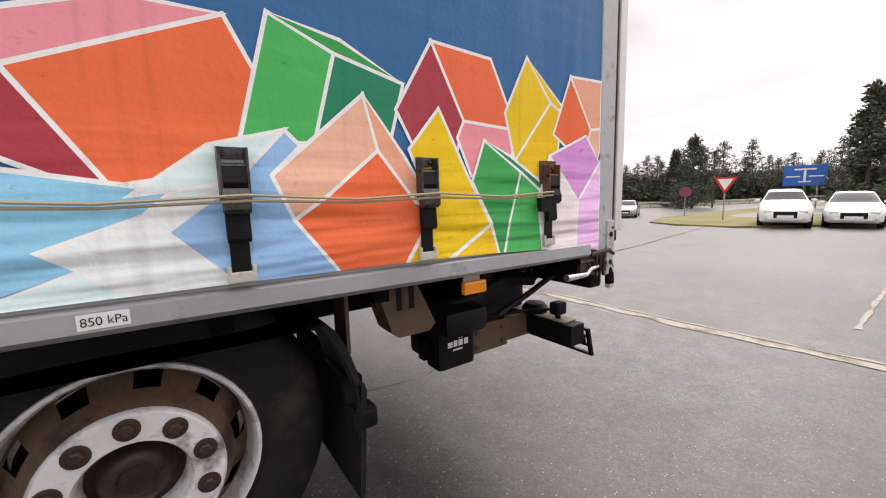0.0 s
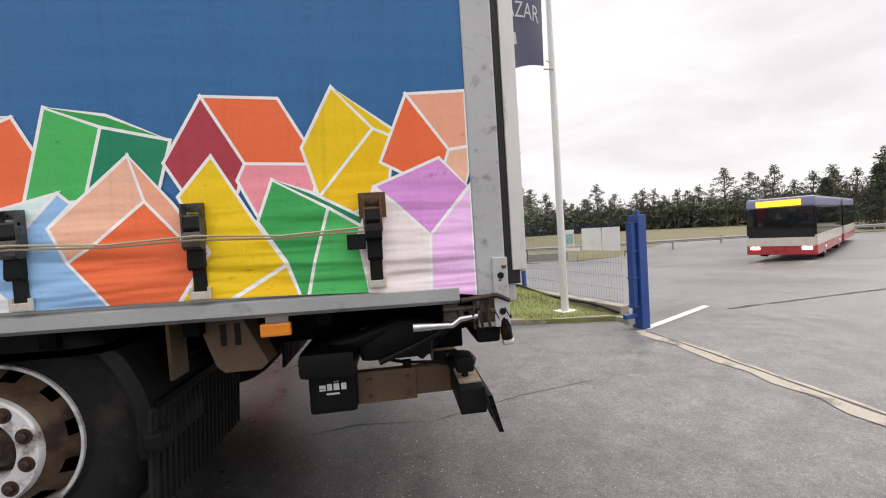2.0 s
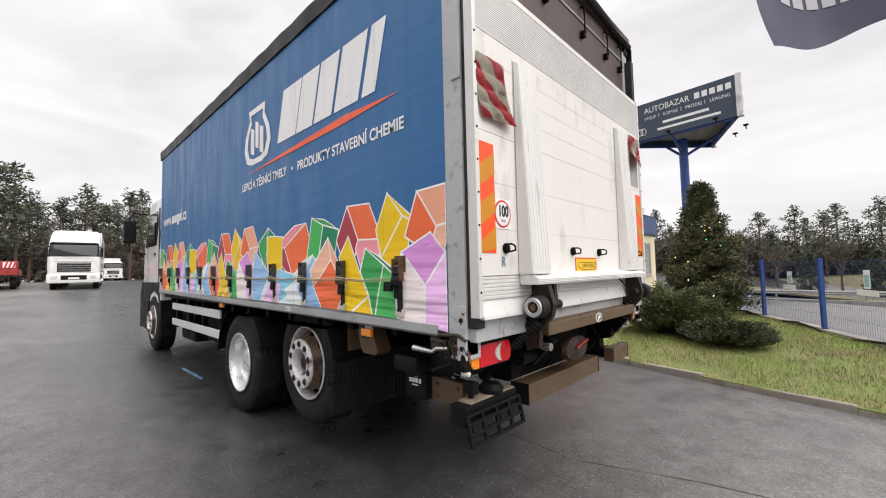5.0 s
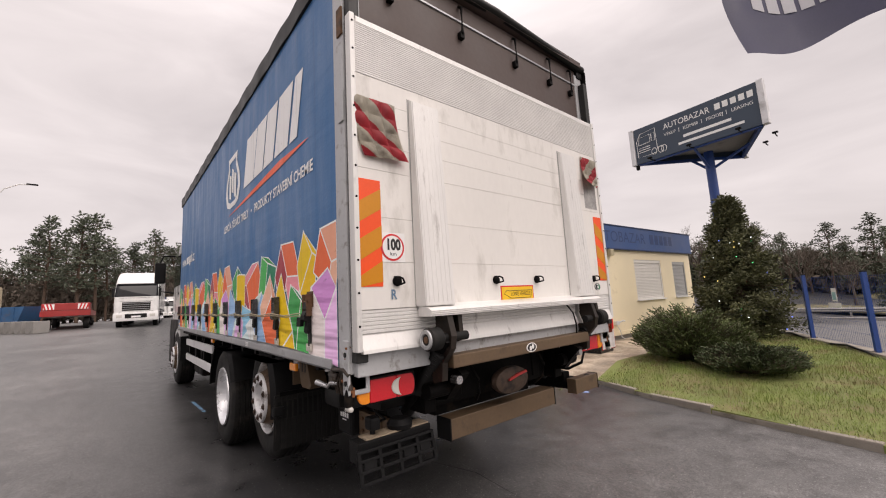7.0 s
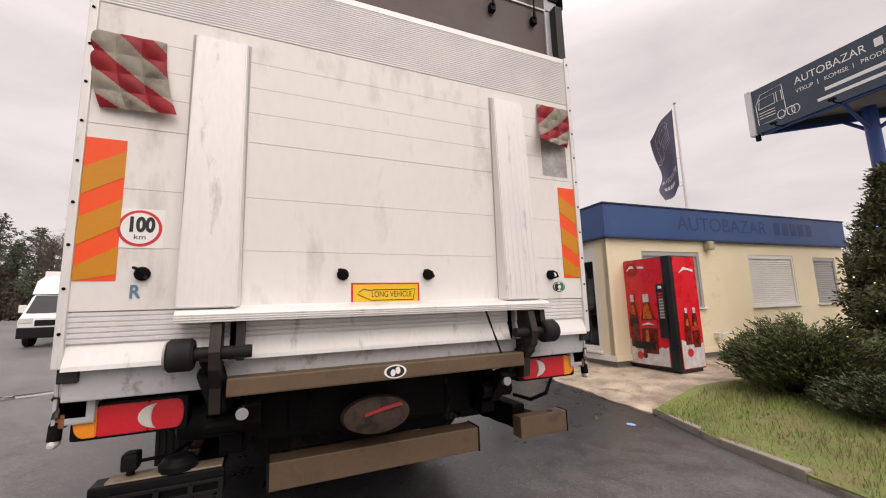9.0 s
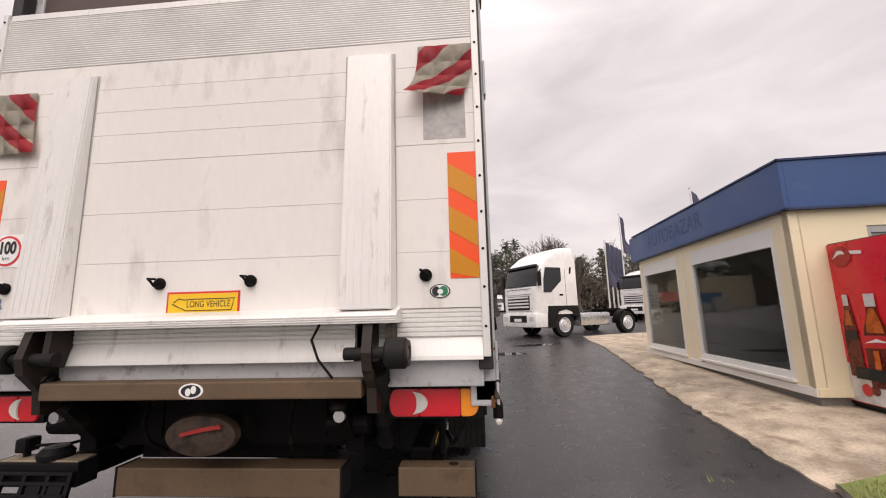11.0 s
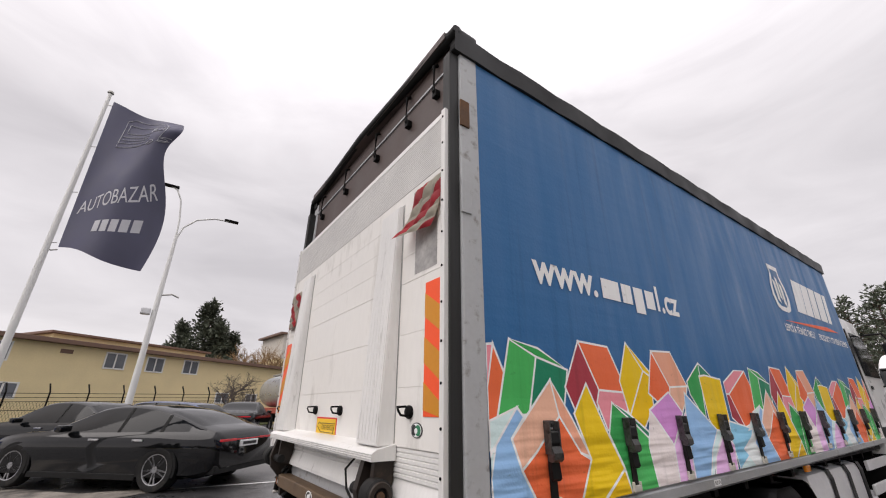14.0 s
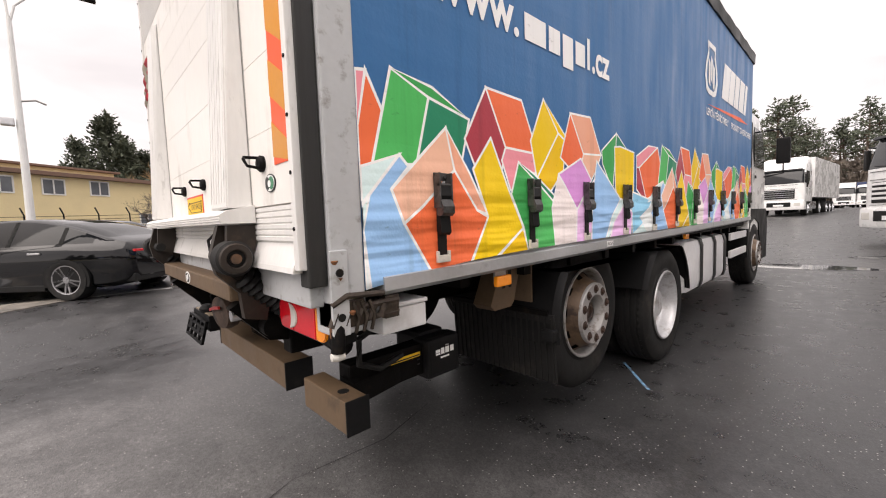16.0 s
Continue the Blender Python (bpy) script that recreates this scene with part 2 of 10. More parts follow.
def tarp(name, base, rough=0.46, scuff=0.5, fade=0.16):
    """Printed truck curtain: faded patches, water streaks, scuffs, and folds that grow towards the straps."""
    m = bpy.data.materials.new(name)
    m.use_nodes = True
    nt = m.node_tree
    p = nt.nodes["Principled BSDF"]
    p.inputs["Specular IOR Level"].default_value = 0.22
    co = nt.nodes.new("ShaderNodeTexCoord")

    def noise_node(stretch, scale, detail, rough=0.55):
        mp = nt.nodes.new("ShaderNodeMapping")
        mp.inputs["Scale"].default_value = stretch
        nt.links.new(co.outputs["Object"], mp.inputs["Vector"])
        n = nt.nodes.new("ShaderNodeTexNoise")
        n.inputs["Scale"].default_value, n.inputs["Detail"].default_value, n.inputs["Roughness"].default_value = scale, detail, rough
        nt.links.new(mp.outputs["Vector"], n.inputs["Vector"])
        return n.outputs["Fac"]

    def ranged(sock, a, b, c, d):
        r = nt.nodes.new("ShaderNodeMapRange")
        for k, v in zip(("From Min", "From Max", "To Min", "To Max"), (a, b, c, d)):
            r.inputs[k].default_value = v
        nt.links.new(sock, r.inputs["Value"])
        return r.outputs["Result"]

    def mix(fac, c1, c2):
        n = nt.nodes.new("ShaderNodeMixRGB")
        nt.links.new(fac, n.inputs["Fac"])
        for key, c in (("Color1", c1), ("Color2", c2)):
            if isinstance(c, tuple):
                n.inputs[key].default_value = (*c, 1)
            else:
                nt.links.new(c, n.inputs[key])
        return n.outputs["Color"]

    def maths(op, a, b):
        n = nt.nodes.new("ShaderNodeMath")
        n.operation = op
        for i, v in enumerate((a, b)):
            if isinstance(v, (int, float)):
                n.inputs[i].default_value = v
            else:
                nt.links.new(v, n.inputs[i])
        return n.outputs["Value"]

    pale = tuple(min(0.9, c * 0.95 + 0.035) for c in base)
    dark = tuple(c * 0.42 + 0.008 for c in base)
    col = mix(ranged(noise_node((1.2, 1, 0.8), 1.4, 6), 0.40, 0.75, 0.0, fade * 2.2), base, pale)
    col = mix(ranged(noise_node((8, 1, 0.35), 2.0, 4), 0.58, 0.76, 0.0, 0.32), col, dark)
    col = mix(ranged(noise_node((1, 1, 1.6), 13, 8, 0.7), 0.63, 0.70, 0.0, scuff), col, tuple(c * 0.30 + 0.02 for c in base))
    col = mix(ranged(noise_node((3, 1, 0.9), 9, 6, 0.65), 0.66, 0.72, 0.0, 0.35), col, pale)
    nt.links.new(col, p.inputs["Base Color"])
    nt.links.new(ranged(noise_node((2, 1, 0.5), 2.5, 5), 0.3, 0.7, rough - 0.1, rough + 0.14), p.inputs["Roughness"])
    xyz = nt.nodes.new("ShaderNodeSeparateXYZ")
    nt.links.new(co.outputs["Object"], xyz.inputs["Vector"])
    lowness = ranged(xyz.outputs["Z"], 1.62, 1.18, 0.05, 1.0)
    folds = maths("MULTIPLY", noise_node((1.1, 1, 9.0), 1.5, 2, 0.4), lowness)
    ripple = maths("MULTIPLY", noise_node((2.6, 1, 0.35), 1.6, 2, 0.4), 0.35)
    cloth = maths("MULTIPLY", noise_node((1, 1, 1), 60, 3), 0.02)
    b = nt.nodes.new("ShaderNodeBump")
    b.inputs["Strength"].default_value, b.inputs["Distance"].default_value = 0.75, 0.08
    nt.links.new(maths("ADD", maths("ADD", folds, ripple), cloth), b.inputs["Height"])
    nt.links.new(b.outputs["Normal"], p.inputs["Normal"])
    return m


M_ASPHALT = asphalt_material()
M_BLUE = tarp("curtain_blue_pvc", (0.040, 0.158, 0.368), 0.40, 0.2, 0.10)
PRINT = {}
for pname, col in (("white", (0.80, 0.79, 0.77)), ("red", (0.72, 0.105, 0.045)), ("orange", (0.72, 0.118, 0.042)), ("peach", (0.61, 0.285, 0.187)), ("light_peach", (0.62, 0.355, 0.25)), ("maroon", (0.30, 0.035, 0.05)), ("pink", (0.78, 0.22, 0.26)), ("pale_pink", (0.80, 0.56, 0.55)), ("purple", (0.50, 0.22, 0.50)), ("light_purple", (0.70, 0.38, 0.62)), ("yellow", (0.62, 0.385, 0.004)), ("bright_yellow", (0.62, 0.415, 0.006)), ("green", (0.030, 0.26, 0.065)), ("light_green", (0.050, 0.34, 0.085)), ("dark_green", (0.012, 0.17, 0.09)), ("blue", (0.22, 0.38, 0.60)), ("pale_blue", (0.50, 0.74, 0.84)), ("ice_blue", (0.58, 0.74, 0.80)), ("mid_blue", (0.20, 0.44, 0.60))):
    PRINT[pname] = tarp("print_" + pname, tuple(min(0.93, c * 1.50) for c in col))
M_ALU = mat("worn_grey_aluminium", (0.42, 0.43, 0.44), 0.45, 0.55, vary=0.12, scale=2.5, fine=50, bump=0.08, dirt=(0.10, 0.09, 0.08), dirt_amount=0.10, dirt_scale=6)
M_POST = mat("grey_painted_post", (0.47, 0.48, 0.49), 0.5, 0.1, vary=0.1, scale=3, fine=40, bump=0.1, dirt=(0.14, 0.11, 0.085), dirt_amount=0.16, dirt_scale=15)
M_GATE = mat("white_gate_paint", (0.77, 0.75, 0.715), 0.42, vary=0.05, scale=1.6, fine=30, bump=0.05, stretch=(1, 1, 0.4), dirt=(0.46, 0.44, 0.40), dirt_amount=0.22, dirt_scale=3.2)
M_GATE2 = mat("scratched_white_metal", (0.74, 0.73, 0.71), 0.42, 0.15, vary=0.08, scale=4, fine=70, bump=0.08, stretch=(1, 1, 0.25), dirt=(0.22, 0.20, 0.18), dirt_amount=0.06, dirt_scale=14)
M_RIBS = mat("grey_ribbed_metal", (0.66, 0.65, 0.63), 0.45, 0.1, vary=0.1, scale=4, fine=60, bump=0.05)
M_BROWNTARP = mat("brown_tarpaulin", (0.075, 0.052, 0.046), 0.55, vary=0.15, scale=2, fine=25, bump=0.15)
M_BROWN = mat("brown_painted_steel", (0.125, 0.082, 0.048), 0.55, 0.1, vary=0.18, scale=4, fine=45, bump=0.12, dirt=(0.05, 0.035, 0.025), dirt_amount=0.14, dirt_scale=6)
M_BLACK = mat("black_plastic", (0.009, 0.009, 0.0095), 0.5, vary=0.25, scale=4, fine=50, bump=0.1, dirt=(0.03, 0.027, 0.025), dirt_amount=0.08, dirt_scale=4, spec=0.13)
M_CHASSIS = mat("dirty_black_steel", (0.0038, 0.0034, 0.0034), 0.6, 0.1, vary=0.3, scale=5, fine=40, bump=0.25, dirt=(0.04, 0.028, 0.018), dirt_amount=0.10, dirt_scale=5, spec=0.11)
M_RUBBER = mat("tyre_rubber", (0.012, 0.0118, 0.0115), 0.7, vary=0.3, scale=6, fine=60, bump=0.15, dirt=(0.045, 0.040, 0.035), dirt_amount=0.20, dirt_scale=4, spec=0.25)
M_SEAL = mat("black_rubber_seal", (0.009, 0.009, 0.009), 0.45, vary=0.15, fine=30, bump=0.05, spec=0.22)
M_RUST = mat("rusty_steel", (0.14, 0.075, 0.04), 0.75, 0.3, vary=0.35, scale=9, fine=60, bump=0.3, dirt=(0.05, 0.04, 0.035), dirt_amount=0.3, dirt_scale=12)
M_NUT = mat("grimy_wheel_nut", (0.050, 0.028, 0.020), 0.65, 0.3, vary=0.35, scale=20, fine=80, bump=0.2)
M_LATCH = mat("grimy_latch_steel", (0.055, 0.042, 0.033), 0.5, 0.5, vary=0.4, scale=20, fine=80, bump=0.25, dirt=(0.02, 0.014, 0.010), dirt_amount=0.4, dirt_scale=22)
M_HUBBROWN = mat("brown_dusty_wheel_paint", (0.135, 0.085, 0.05), 0.6, 0.1, vary=0.22, scale=7, fine=60, bump=0.2, dirt=(0.035, 0.02, 0.014), dirt_amount=0.45, dirt_scale=7)
M_RIMWHITE = mat("chipped_white_rim", (0.74, 0.74, 0.75), 0.40, 0.2, vary=0.12, scale=7, fine=60, bump=0.12, dirt=(0.085, 0.042, 0.026), dirt_amount=0.34, dirt_scale=8)
M_RIMDIRTY = mat("grimy_grey_rim", (0.34, 0.33, 0.32), 0.5, 0.25, vary=0.2, scale=7, fine=60, bump=0.15, dirt=(0.09, 0.055, 0.035), dirt_amount=0.26, dirt_scale=12)
M_RIMDULL = mat("dull_dirty_silver_rim", (0.50, 0.50, 0.51), 0.42, 0.4, vary=0.2, scale=6, fine=60, bump=0.1, dirt=(0.16, 0.12, 0.09), dirt_amount=0.28, dirt_scale=7)
M_RIMSILVER = mat("silver_rim", (0.72, 0.73, 0.75), 0.32, 0.5, vary=0.1, scale=6, fine=60, bump=0.05, dirt=(0.3, 0.25, 0.2), dirt_amount=0.06, dirt_scale=8)
M_WHITEP = mat("white_vehicle_paint", (0.78, 0.78, 0.77), 0.28, vary=0.06, scale=2, fine=30, bump=0.0, coat=0.4, dirt=(0.45, 0.43, 0.40), dirt_amount=0.05, dirt_scale=2)
M_OFFWHITE = mat("white_bar_paint", (0.68, 0.68, 0.69), 0.4, 0.1, vary=0.1, fine=30, bump=0.05, dirt=(0.2, 0.18, 0.16), dirt_amount=0.1)
M_REDLENS = mat("red_lamp_lens", (0.62, 0.010, 0.020), 0.15, vary=0.15, fine=90, bump=0.15, coat=0.5)
M_AMBER = mat("amber_lamp_lens", (0.90, 0.28, 0.012), 0.18, vary=0.12, fine=90, bump=0.15, coat=0.5)
M_CLEAR = mat("clear_lamp_lens", (0.62, 0.60, 0.56), 0.15, vary=0.15, fine=90, bump=0.1, coat=0.5)
M_ORANGEREFL = mat("orange_red_fluorescent_film", (0.90, 0.085, 0.010), 0.4, vary=0.06, fine=90, bump=0.05)
M_YELLOWREFL = mat("ochre_reflective_film", (0.60, 0.235, 0.003), 0.4, vary=0.08, fine=90, bump=0.05)
M_REDFLAG = mat("red_flag_cloth", (0.46, 0.022, 0.035), 0.55, vary=0.15, scale=6, fine=40, bump=0.3, dirt=(0.12, 0.05, 0.045), dirt_amount=0.1, dirt_scale=7)
M_WHITEFLAG = mat("grimy_white_flag_cloth", (0.48, 0.44, 0.36), 0.6, vary=0.2, scale=6, fine=40, bump=0.3, dirt=(0.16, 0.13, 0.10), dirt_amount=0.22, dirt_scale=7)
M_SIGNWHITE = mat("sticker_white", (0.82, 0.82, 0.81), 0.35, vary=0.04, fine=20, bump=0.0)
M_SIGNRED = mat("sticker_red", (0.62, 0.03, 0.035), 0.35, vary=0.06, fine=20, bump=0.0)
M_INK = mat("black_ink", (0.015, 0.015, 0.016), 0.5, vary=0.1, bump=0.0)
M_SIGNYEL = mat("sticker_yellow", (0.80, 0.50, 0.02), 0.4, vary=0.06, fine=20, bump=0.0)
M_CHROME = mat("dull_chrome", (0.62, 0.62, 0.63), 0.25, 0.9, vary=0.1, fine=60, bump=0.05)
M_ROPE = mat("pale_rope", (0.42, 0.36, 0.24), 0.8, fine=200, bump=0.3)
M_GLASSDARK = mat("dark_tinted_glass", (0.010, 0.012, 0.014), 0.04, vary=0.1, bump=0.0, spec=0.5, rough_vary=0.02)
M_GLASS = glass("window_glass")
M_GRASS = mat("winter_grass", (0.165, 0.195, 0.055), 0.85, vary=0.35, scale=1.4, fine=45, bump=0.9, dirt=(0.19, 0.145, 0.075), dirt_amount=0.38, dirt_scale=2.2)
M_BLADE = mat("grass_blade", (0.22, 0.28, 0.072), 0.7, vary=0.35, scale=2.0, fine=20, bump=0.0, dirt=(0.25, 0.19, 0.095), dirt_amount=0.46, dirt_scale=2.4)
M_KERB = mat("weathered_concrete_kerb", (0.28, 0.25, 0.21), 0.85, vary=0.2, scale=4, fine=70, bump=0.3, dirt=(0.10, 0.085, 0.06), dirt_amount=0.25, dirt_scale=3, rand=0.12)
M_APRON = mat("worn_gravelly_concrete_apron", (0.42, 0.35, 0.265), 0.85, vary=0.55, scale=2.2, fine=38, bump=0.9, dirt=(0.22, 0.17, 0.12), dirt_amount=0.36, dirt_scale=3.4)
M_JOINT = mat("pale_broken_concrete_strip", (0.36, 0.32, 0.27), 0.8, vary=0.22, scale=4, fine=50, bump=0.4, dirt=(0.12, 0.11, 0.10), dirt_amount=0.35, dirt_scale=4)
M_ROADPAINT = mat("worn_white_road_paint", (0.58, 0.58, 0.56), 0.7, vary=0.15, scale=5, fine=60, bump=0.2, dirt=(0.15, 0.15, 0.15), dirt_amount=0.2, dirt_scale=8)
M_BLUEMARK = mat("blue_chalk_mark", (0.13, 0.27, 0.42), 0.8, vary=0.25, scale=8, fine=60, bump=0.2, dirt=(0.08, 0.09, 0.1), dirt_amount=0.3, dirt_scale=9)
M_CREAM = mat("cream_wall_panel", (0.83, 0.725, 0.51), 0.65, vary=0.05, scale=1.5, fine=40, bump=0.08, dirt=(0.45, 0.37, 0.24), dirt_amount=0.06, dirt_scale=1.5)
M_FASCIA = mat("blue_sheet_fascia", (0.028, 0.075, 0.215), 0.42, vary=0.12, scale=1.2, fine=30, bump=0.05, dirt=(0.10, 0.14, 0.25), dirt_amount=0.08)
M_FRAMEWHITE = mat("white_window_frame", (0.76, 0.75, 0.72), 0.4, vary=0.05, fine=40, bump=0.0)
M_SHUTTER = mat("grey_roller_shutter", (0.40, 0.40, 0.39), 0.5, vary=0.06, fine=40, bump=0.05)
M_SHUTTERW = mat("white_roller_shutter", (0.72, 0.70, 0.66), 0.5, vary=0.05, fine=40, bump=0.05)
M_VENDRED = mat("red_vending_panel", (0.74, 0.014, 0.026), 0.3, vary=0.10, scale=3, fine=40, bump=0.0, coat=0.3)
M_VENDBLACK = mat("black_vending_trim", (0.012, 0.012, 0.014), 0.35, vary=0.1, bump=0.0)
M_COLA = mat("dark_brown_bottle", (0.13, 0.016, 0.008), 0.3, vary=0.35, scale=10, bump=0.0)
M_SNOW = mat("printed_ice_white", (0.62, 0.60, 0.60), 0.4, vary=0.25, scale=9, fine=40, bump=0.0)
M_POLEBLUE = mat("blue_pole_paint", (0.020, 0.065, 0.26), 0.4, vary=0.1, scale=3, fine=40, bump=0.05, dirt=(0.10, 0.09, 0.09), dirt_amount=0.05, dirt_scale=8)
M_POLEWHITE = mat("white_pole_paint", (0.70, 0.70, 0.68), 0.4, vary=0.06, fine=30, bump=0.0)
M_FLAG = mat("slate_flag_cloth", (0.085, 0.085, 0.135), 0.65, vary=0.12, scale=3, fine=60, bump=0.1)
M_FLAGPRINT = mat("pale_flag_print", (0.55, 0.55, 0.58), 0.65, vary=0.08, bump=0.0)
M_BOARD = mat("slate_board_face", (0.035, 0.055, 0.085), 0.4, vary=0.1, scale=1, fine=30, bump=0.0)
M_BARK = mat("pine_bark", (0.085, 0.055, 0.038), 0.9, vary=0.3, scale=4, fine=30, bump=0.5)
M_TWIG = mat("bare_grey_twig", (0.10, 0.08, 0.065), 0.9, vary=0.25, bump=0.1)
M_NEEDLE = mat("pine_needles", (0.080, 0.094, 0.062), 0.75, vary=0.4, scale=1.3, fine=9, bump=0.0, rand=0.25)
M_THUJA = mat("thuja_foliage", (0.080, 0.084, 0.036), 0.7, vary=0.5, scale=3, fine=20, bump=0.0, rand=0.1)
M_JUNIPER = mat("juniper_foliage", (0.092, 0.118, 0.036), 0.7, vary=0.45, scale=4, fine=25, bump=0.0, rand=0.12)
M_BROWNWOOD = mat("brown_winter_undergrowth", (0.135, 0.110, 0.088), 0.9, vary=0.35, scale=0.4, fine=4, bump=0.0)
M_CARBLACK = mat("black_car_paint", (0.004, 0.0042, 0.005), 0.06, vary=0.1, bump=0.0, spec=0.42, rough_vary=0.03, coat=0.15)
M_CARGLASS = mat("black_tinted_car_glass", (0.004, 0.005, 0.006), 0.04, vary=0.1, bump=0.0, spec=0.20, rough_vary=0.02)
M_PANEPALE = mat("sky_reflecting_pane", (0.14, 0.15, 0.165), 0.08, vary=0.1, bump=0.0, spec=0.9, rough_vary=0.02)
M_CARBLUE = mat("blue_car_paint", (0.018, 0.035, 0.11), 0.22, vary=0.1, bump=0.0, coat=1.0, rough_vary=0.05)
M_CARSILVER = mat("silver_car_paint", (0.34, 0.34, 0.35), 0.28, 0.3, vary=0.08, bump=0.0, coat=1.0, rough_vary=0.05)
M_CARRED = mat("red_vehicle_paint", (0.34, 0.022, 0.02), 0.4, vary=0.15, bump=0.0, coat=0.3)
M_YELLOWWALL = mat("pale_yellow_render", (0.76, 0.63, 0.36), 0.85, vary=0.07, scale=0.7, fine=12, bump=0.1)
M_ROOFBROWN = mat("brown_sheet_roof", (0.17, 0.10, 0.07), 0.6, vary=0.12, bump=0.05)
M_GREYWALL = mat("grey_concrete", (0.26, 0.25, 0.235), 0.85, vary=0.15, scale=1.2, fine=30, bump=0.2, dirt=(0.12, 0.11, 0.10), dirt_amount=0.2)
M_GUARD = mat("galvanised_barrier", (0.34, 0.33, 0.31), 0.5, 0.4, vary=0.12, bump=0.05)


# ---- building helpers ----
def part(name, bm, material, parent=None, label="", smooth=False):
    me = bpy.data.meshes.new(name)
    bm.to_mesh(me)
    bm.free()
    for m in material if isinstance(material, (list, tuple)) else [material]:
        me.materials.append(m)
    if smooth:
        for f in me.polygons:
            f.use_smooth = True
        me.set_sharp_from_angle(angle=radians(38))
    ob = new(name, me)
    ob.parent = parent
    if label:
        tagged(ob, label)
    return ob


def empty(name, m, label, category, group="", kind=""):
    ob = new(name)
    ob.empty_display_size = 0.2
    ob.matrix_basis = m
    return tagged(ob, label, category, group, kind)


def box(bm, x0, x1, y0, y1, z0, z1, bev=0.0, mi=0):
    vs = [bm.verts.new((x, y, z)) for x in (x0, x1) for y in (y0, y1) for z in (z0, z1)]
    fs = [bm.faces.new([vs[i] for i in q]) for q in ((0, 1, 3, 2), (4, 6, 7, 5), (0, 4, 5, 1), (2, 3, 7, 6), (0, 2, 6, 4), (1, 5, 7, 3))]
    for f in fs:
        f.material_index = mi
    if bev:
        es = list({e for f in fs for e in f.edges})
        bmesh.ops.bevel(bm, geom=es, offset=bev, segments=2, affect="EDGES", profile=0.6)
    return vs


def boxed(x0, x1, y0, y1, z0, z1, bev=0.0):
    bm = bmesh.new()
    box(bm, x0, x1, y0, y1, z0, z1, bev)
    return bm


def tube(bm, pts, r, n=8, mi=0, caps=True):
    """A round bar along points; r may be a list."""
    pts = [Vector(p) for p in pts]
    rs = r if isinstance(r, (list, tuple)) else [r] * len(pts)
    rings, ref = [], None
    for i, p in enumerate(pts):
        d = (pts[min(i + 1, len(pts) - 1)] - pts[max(i - 1, 0)]).normalized()
        if ref is None:
            ref = Vector((0, 0, 1)) if abs(d.z) < 0.9 else Vector((1, 0, 0))
        a = d.cross(ref).normalized()
        b = d.cross(a).normalized()
        rings.append([bm.verts.new(p + (a * math.cos(k * math.tau / n) + b * math.sin(k * math.tau / n)) * rs[i]) for k in range(n)])
    for i in range(len(rings) - 1):
        for k in range(n):
            f = bm.faces.new((rings[i][k], rings[i][(k + 1) % n], rings[i + 1][(k + 1) % n], rings[i + 1][k]))
            f.material_index = mi
    if caps:
        for rg in (rings[0], rings[-1]):
            bm.faces.new(rg).material_index = mi
    return rings


def tubed(pts, r, n=8):
    bm = bmesh.new()
    tube(bm, pts, r, n)
    bmesh.ops.recalc_face_normals(bm, faces=bm.faces)
    return bm


def lathe(bm, profile, axis="y", centre=(0, 0, 0), n=40, mi=0, closed=False):
    """Turn (radius, along) points round an axis."""
    c = Vector(centre)
    rings = []
    for r, h in profile:
        ring = []
        for k in range(n):
            a = k * math.tau / n
            u, v = r * math.cos(a), r * math.sin(a)
            ring.append(bm.verts.new(c + Vector({"y": (u, h, v), "x": (h, u, v), "z": (u, v, h)}[axis])))
        rings.append(ring)
    if closed:
        rings.append(rings[0])
    for i in range(len(rings) - 1):
        for k in range(n):
            f = bm.faces.new((rings[i][k], rings[i][(k + 1) % n], rings[i + 1][(k + 1) % n], rings[i + 1][k]))
            f.material_index = mi
    return rings


def prism(bm, outline, y0, y1, axis="y", mi=0):
    """A plate of the (a, b) outline between two planes: axis y gives (a, y, b), x gives (x, a, b), z gives (a, b, z)."""
    put = {"y": lambda a, b, h: (a, h, b), "x": lambda a, b, h: (h, a, b), "z": lambda a, b, h: (a, b, h)}[axis]
    lo = [bm.verts.new(put(a, b, y0)) for a, b in outline]
    hi = [bm.verts.new(put(a, b, y1)) for a, b in outline]
    n = len(outline)
    fs = [bm.faces.new(lo), bm.faces.new(hi)]
    fs += [bm.faces.new((lo[i], lo[(i + 1) % n], hi[(i + 1) % n], hi[i])) for i in range(n)]
    for f in fs:
        f.material_index = mi
    bmesh.ops.recalc_face_normals(bm, faces=fs)
    return fs


def prismed(outline, y0, y1, axis="y", bev=0.0):
    bm = bmesh.new()
    prism(bm, outline, y0, y1, axis)
    if bev:
        bmesh.ops.bevel(bm, geom=list(bm.edges), offset=bev, segments=2, affect="EDGES")
    return bm


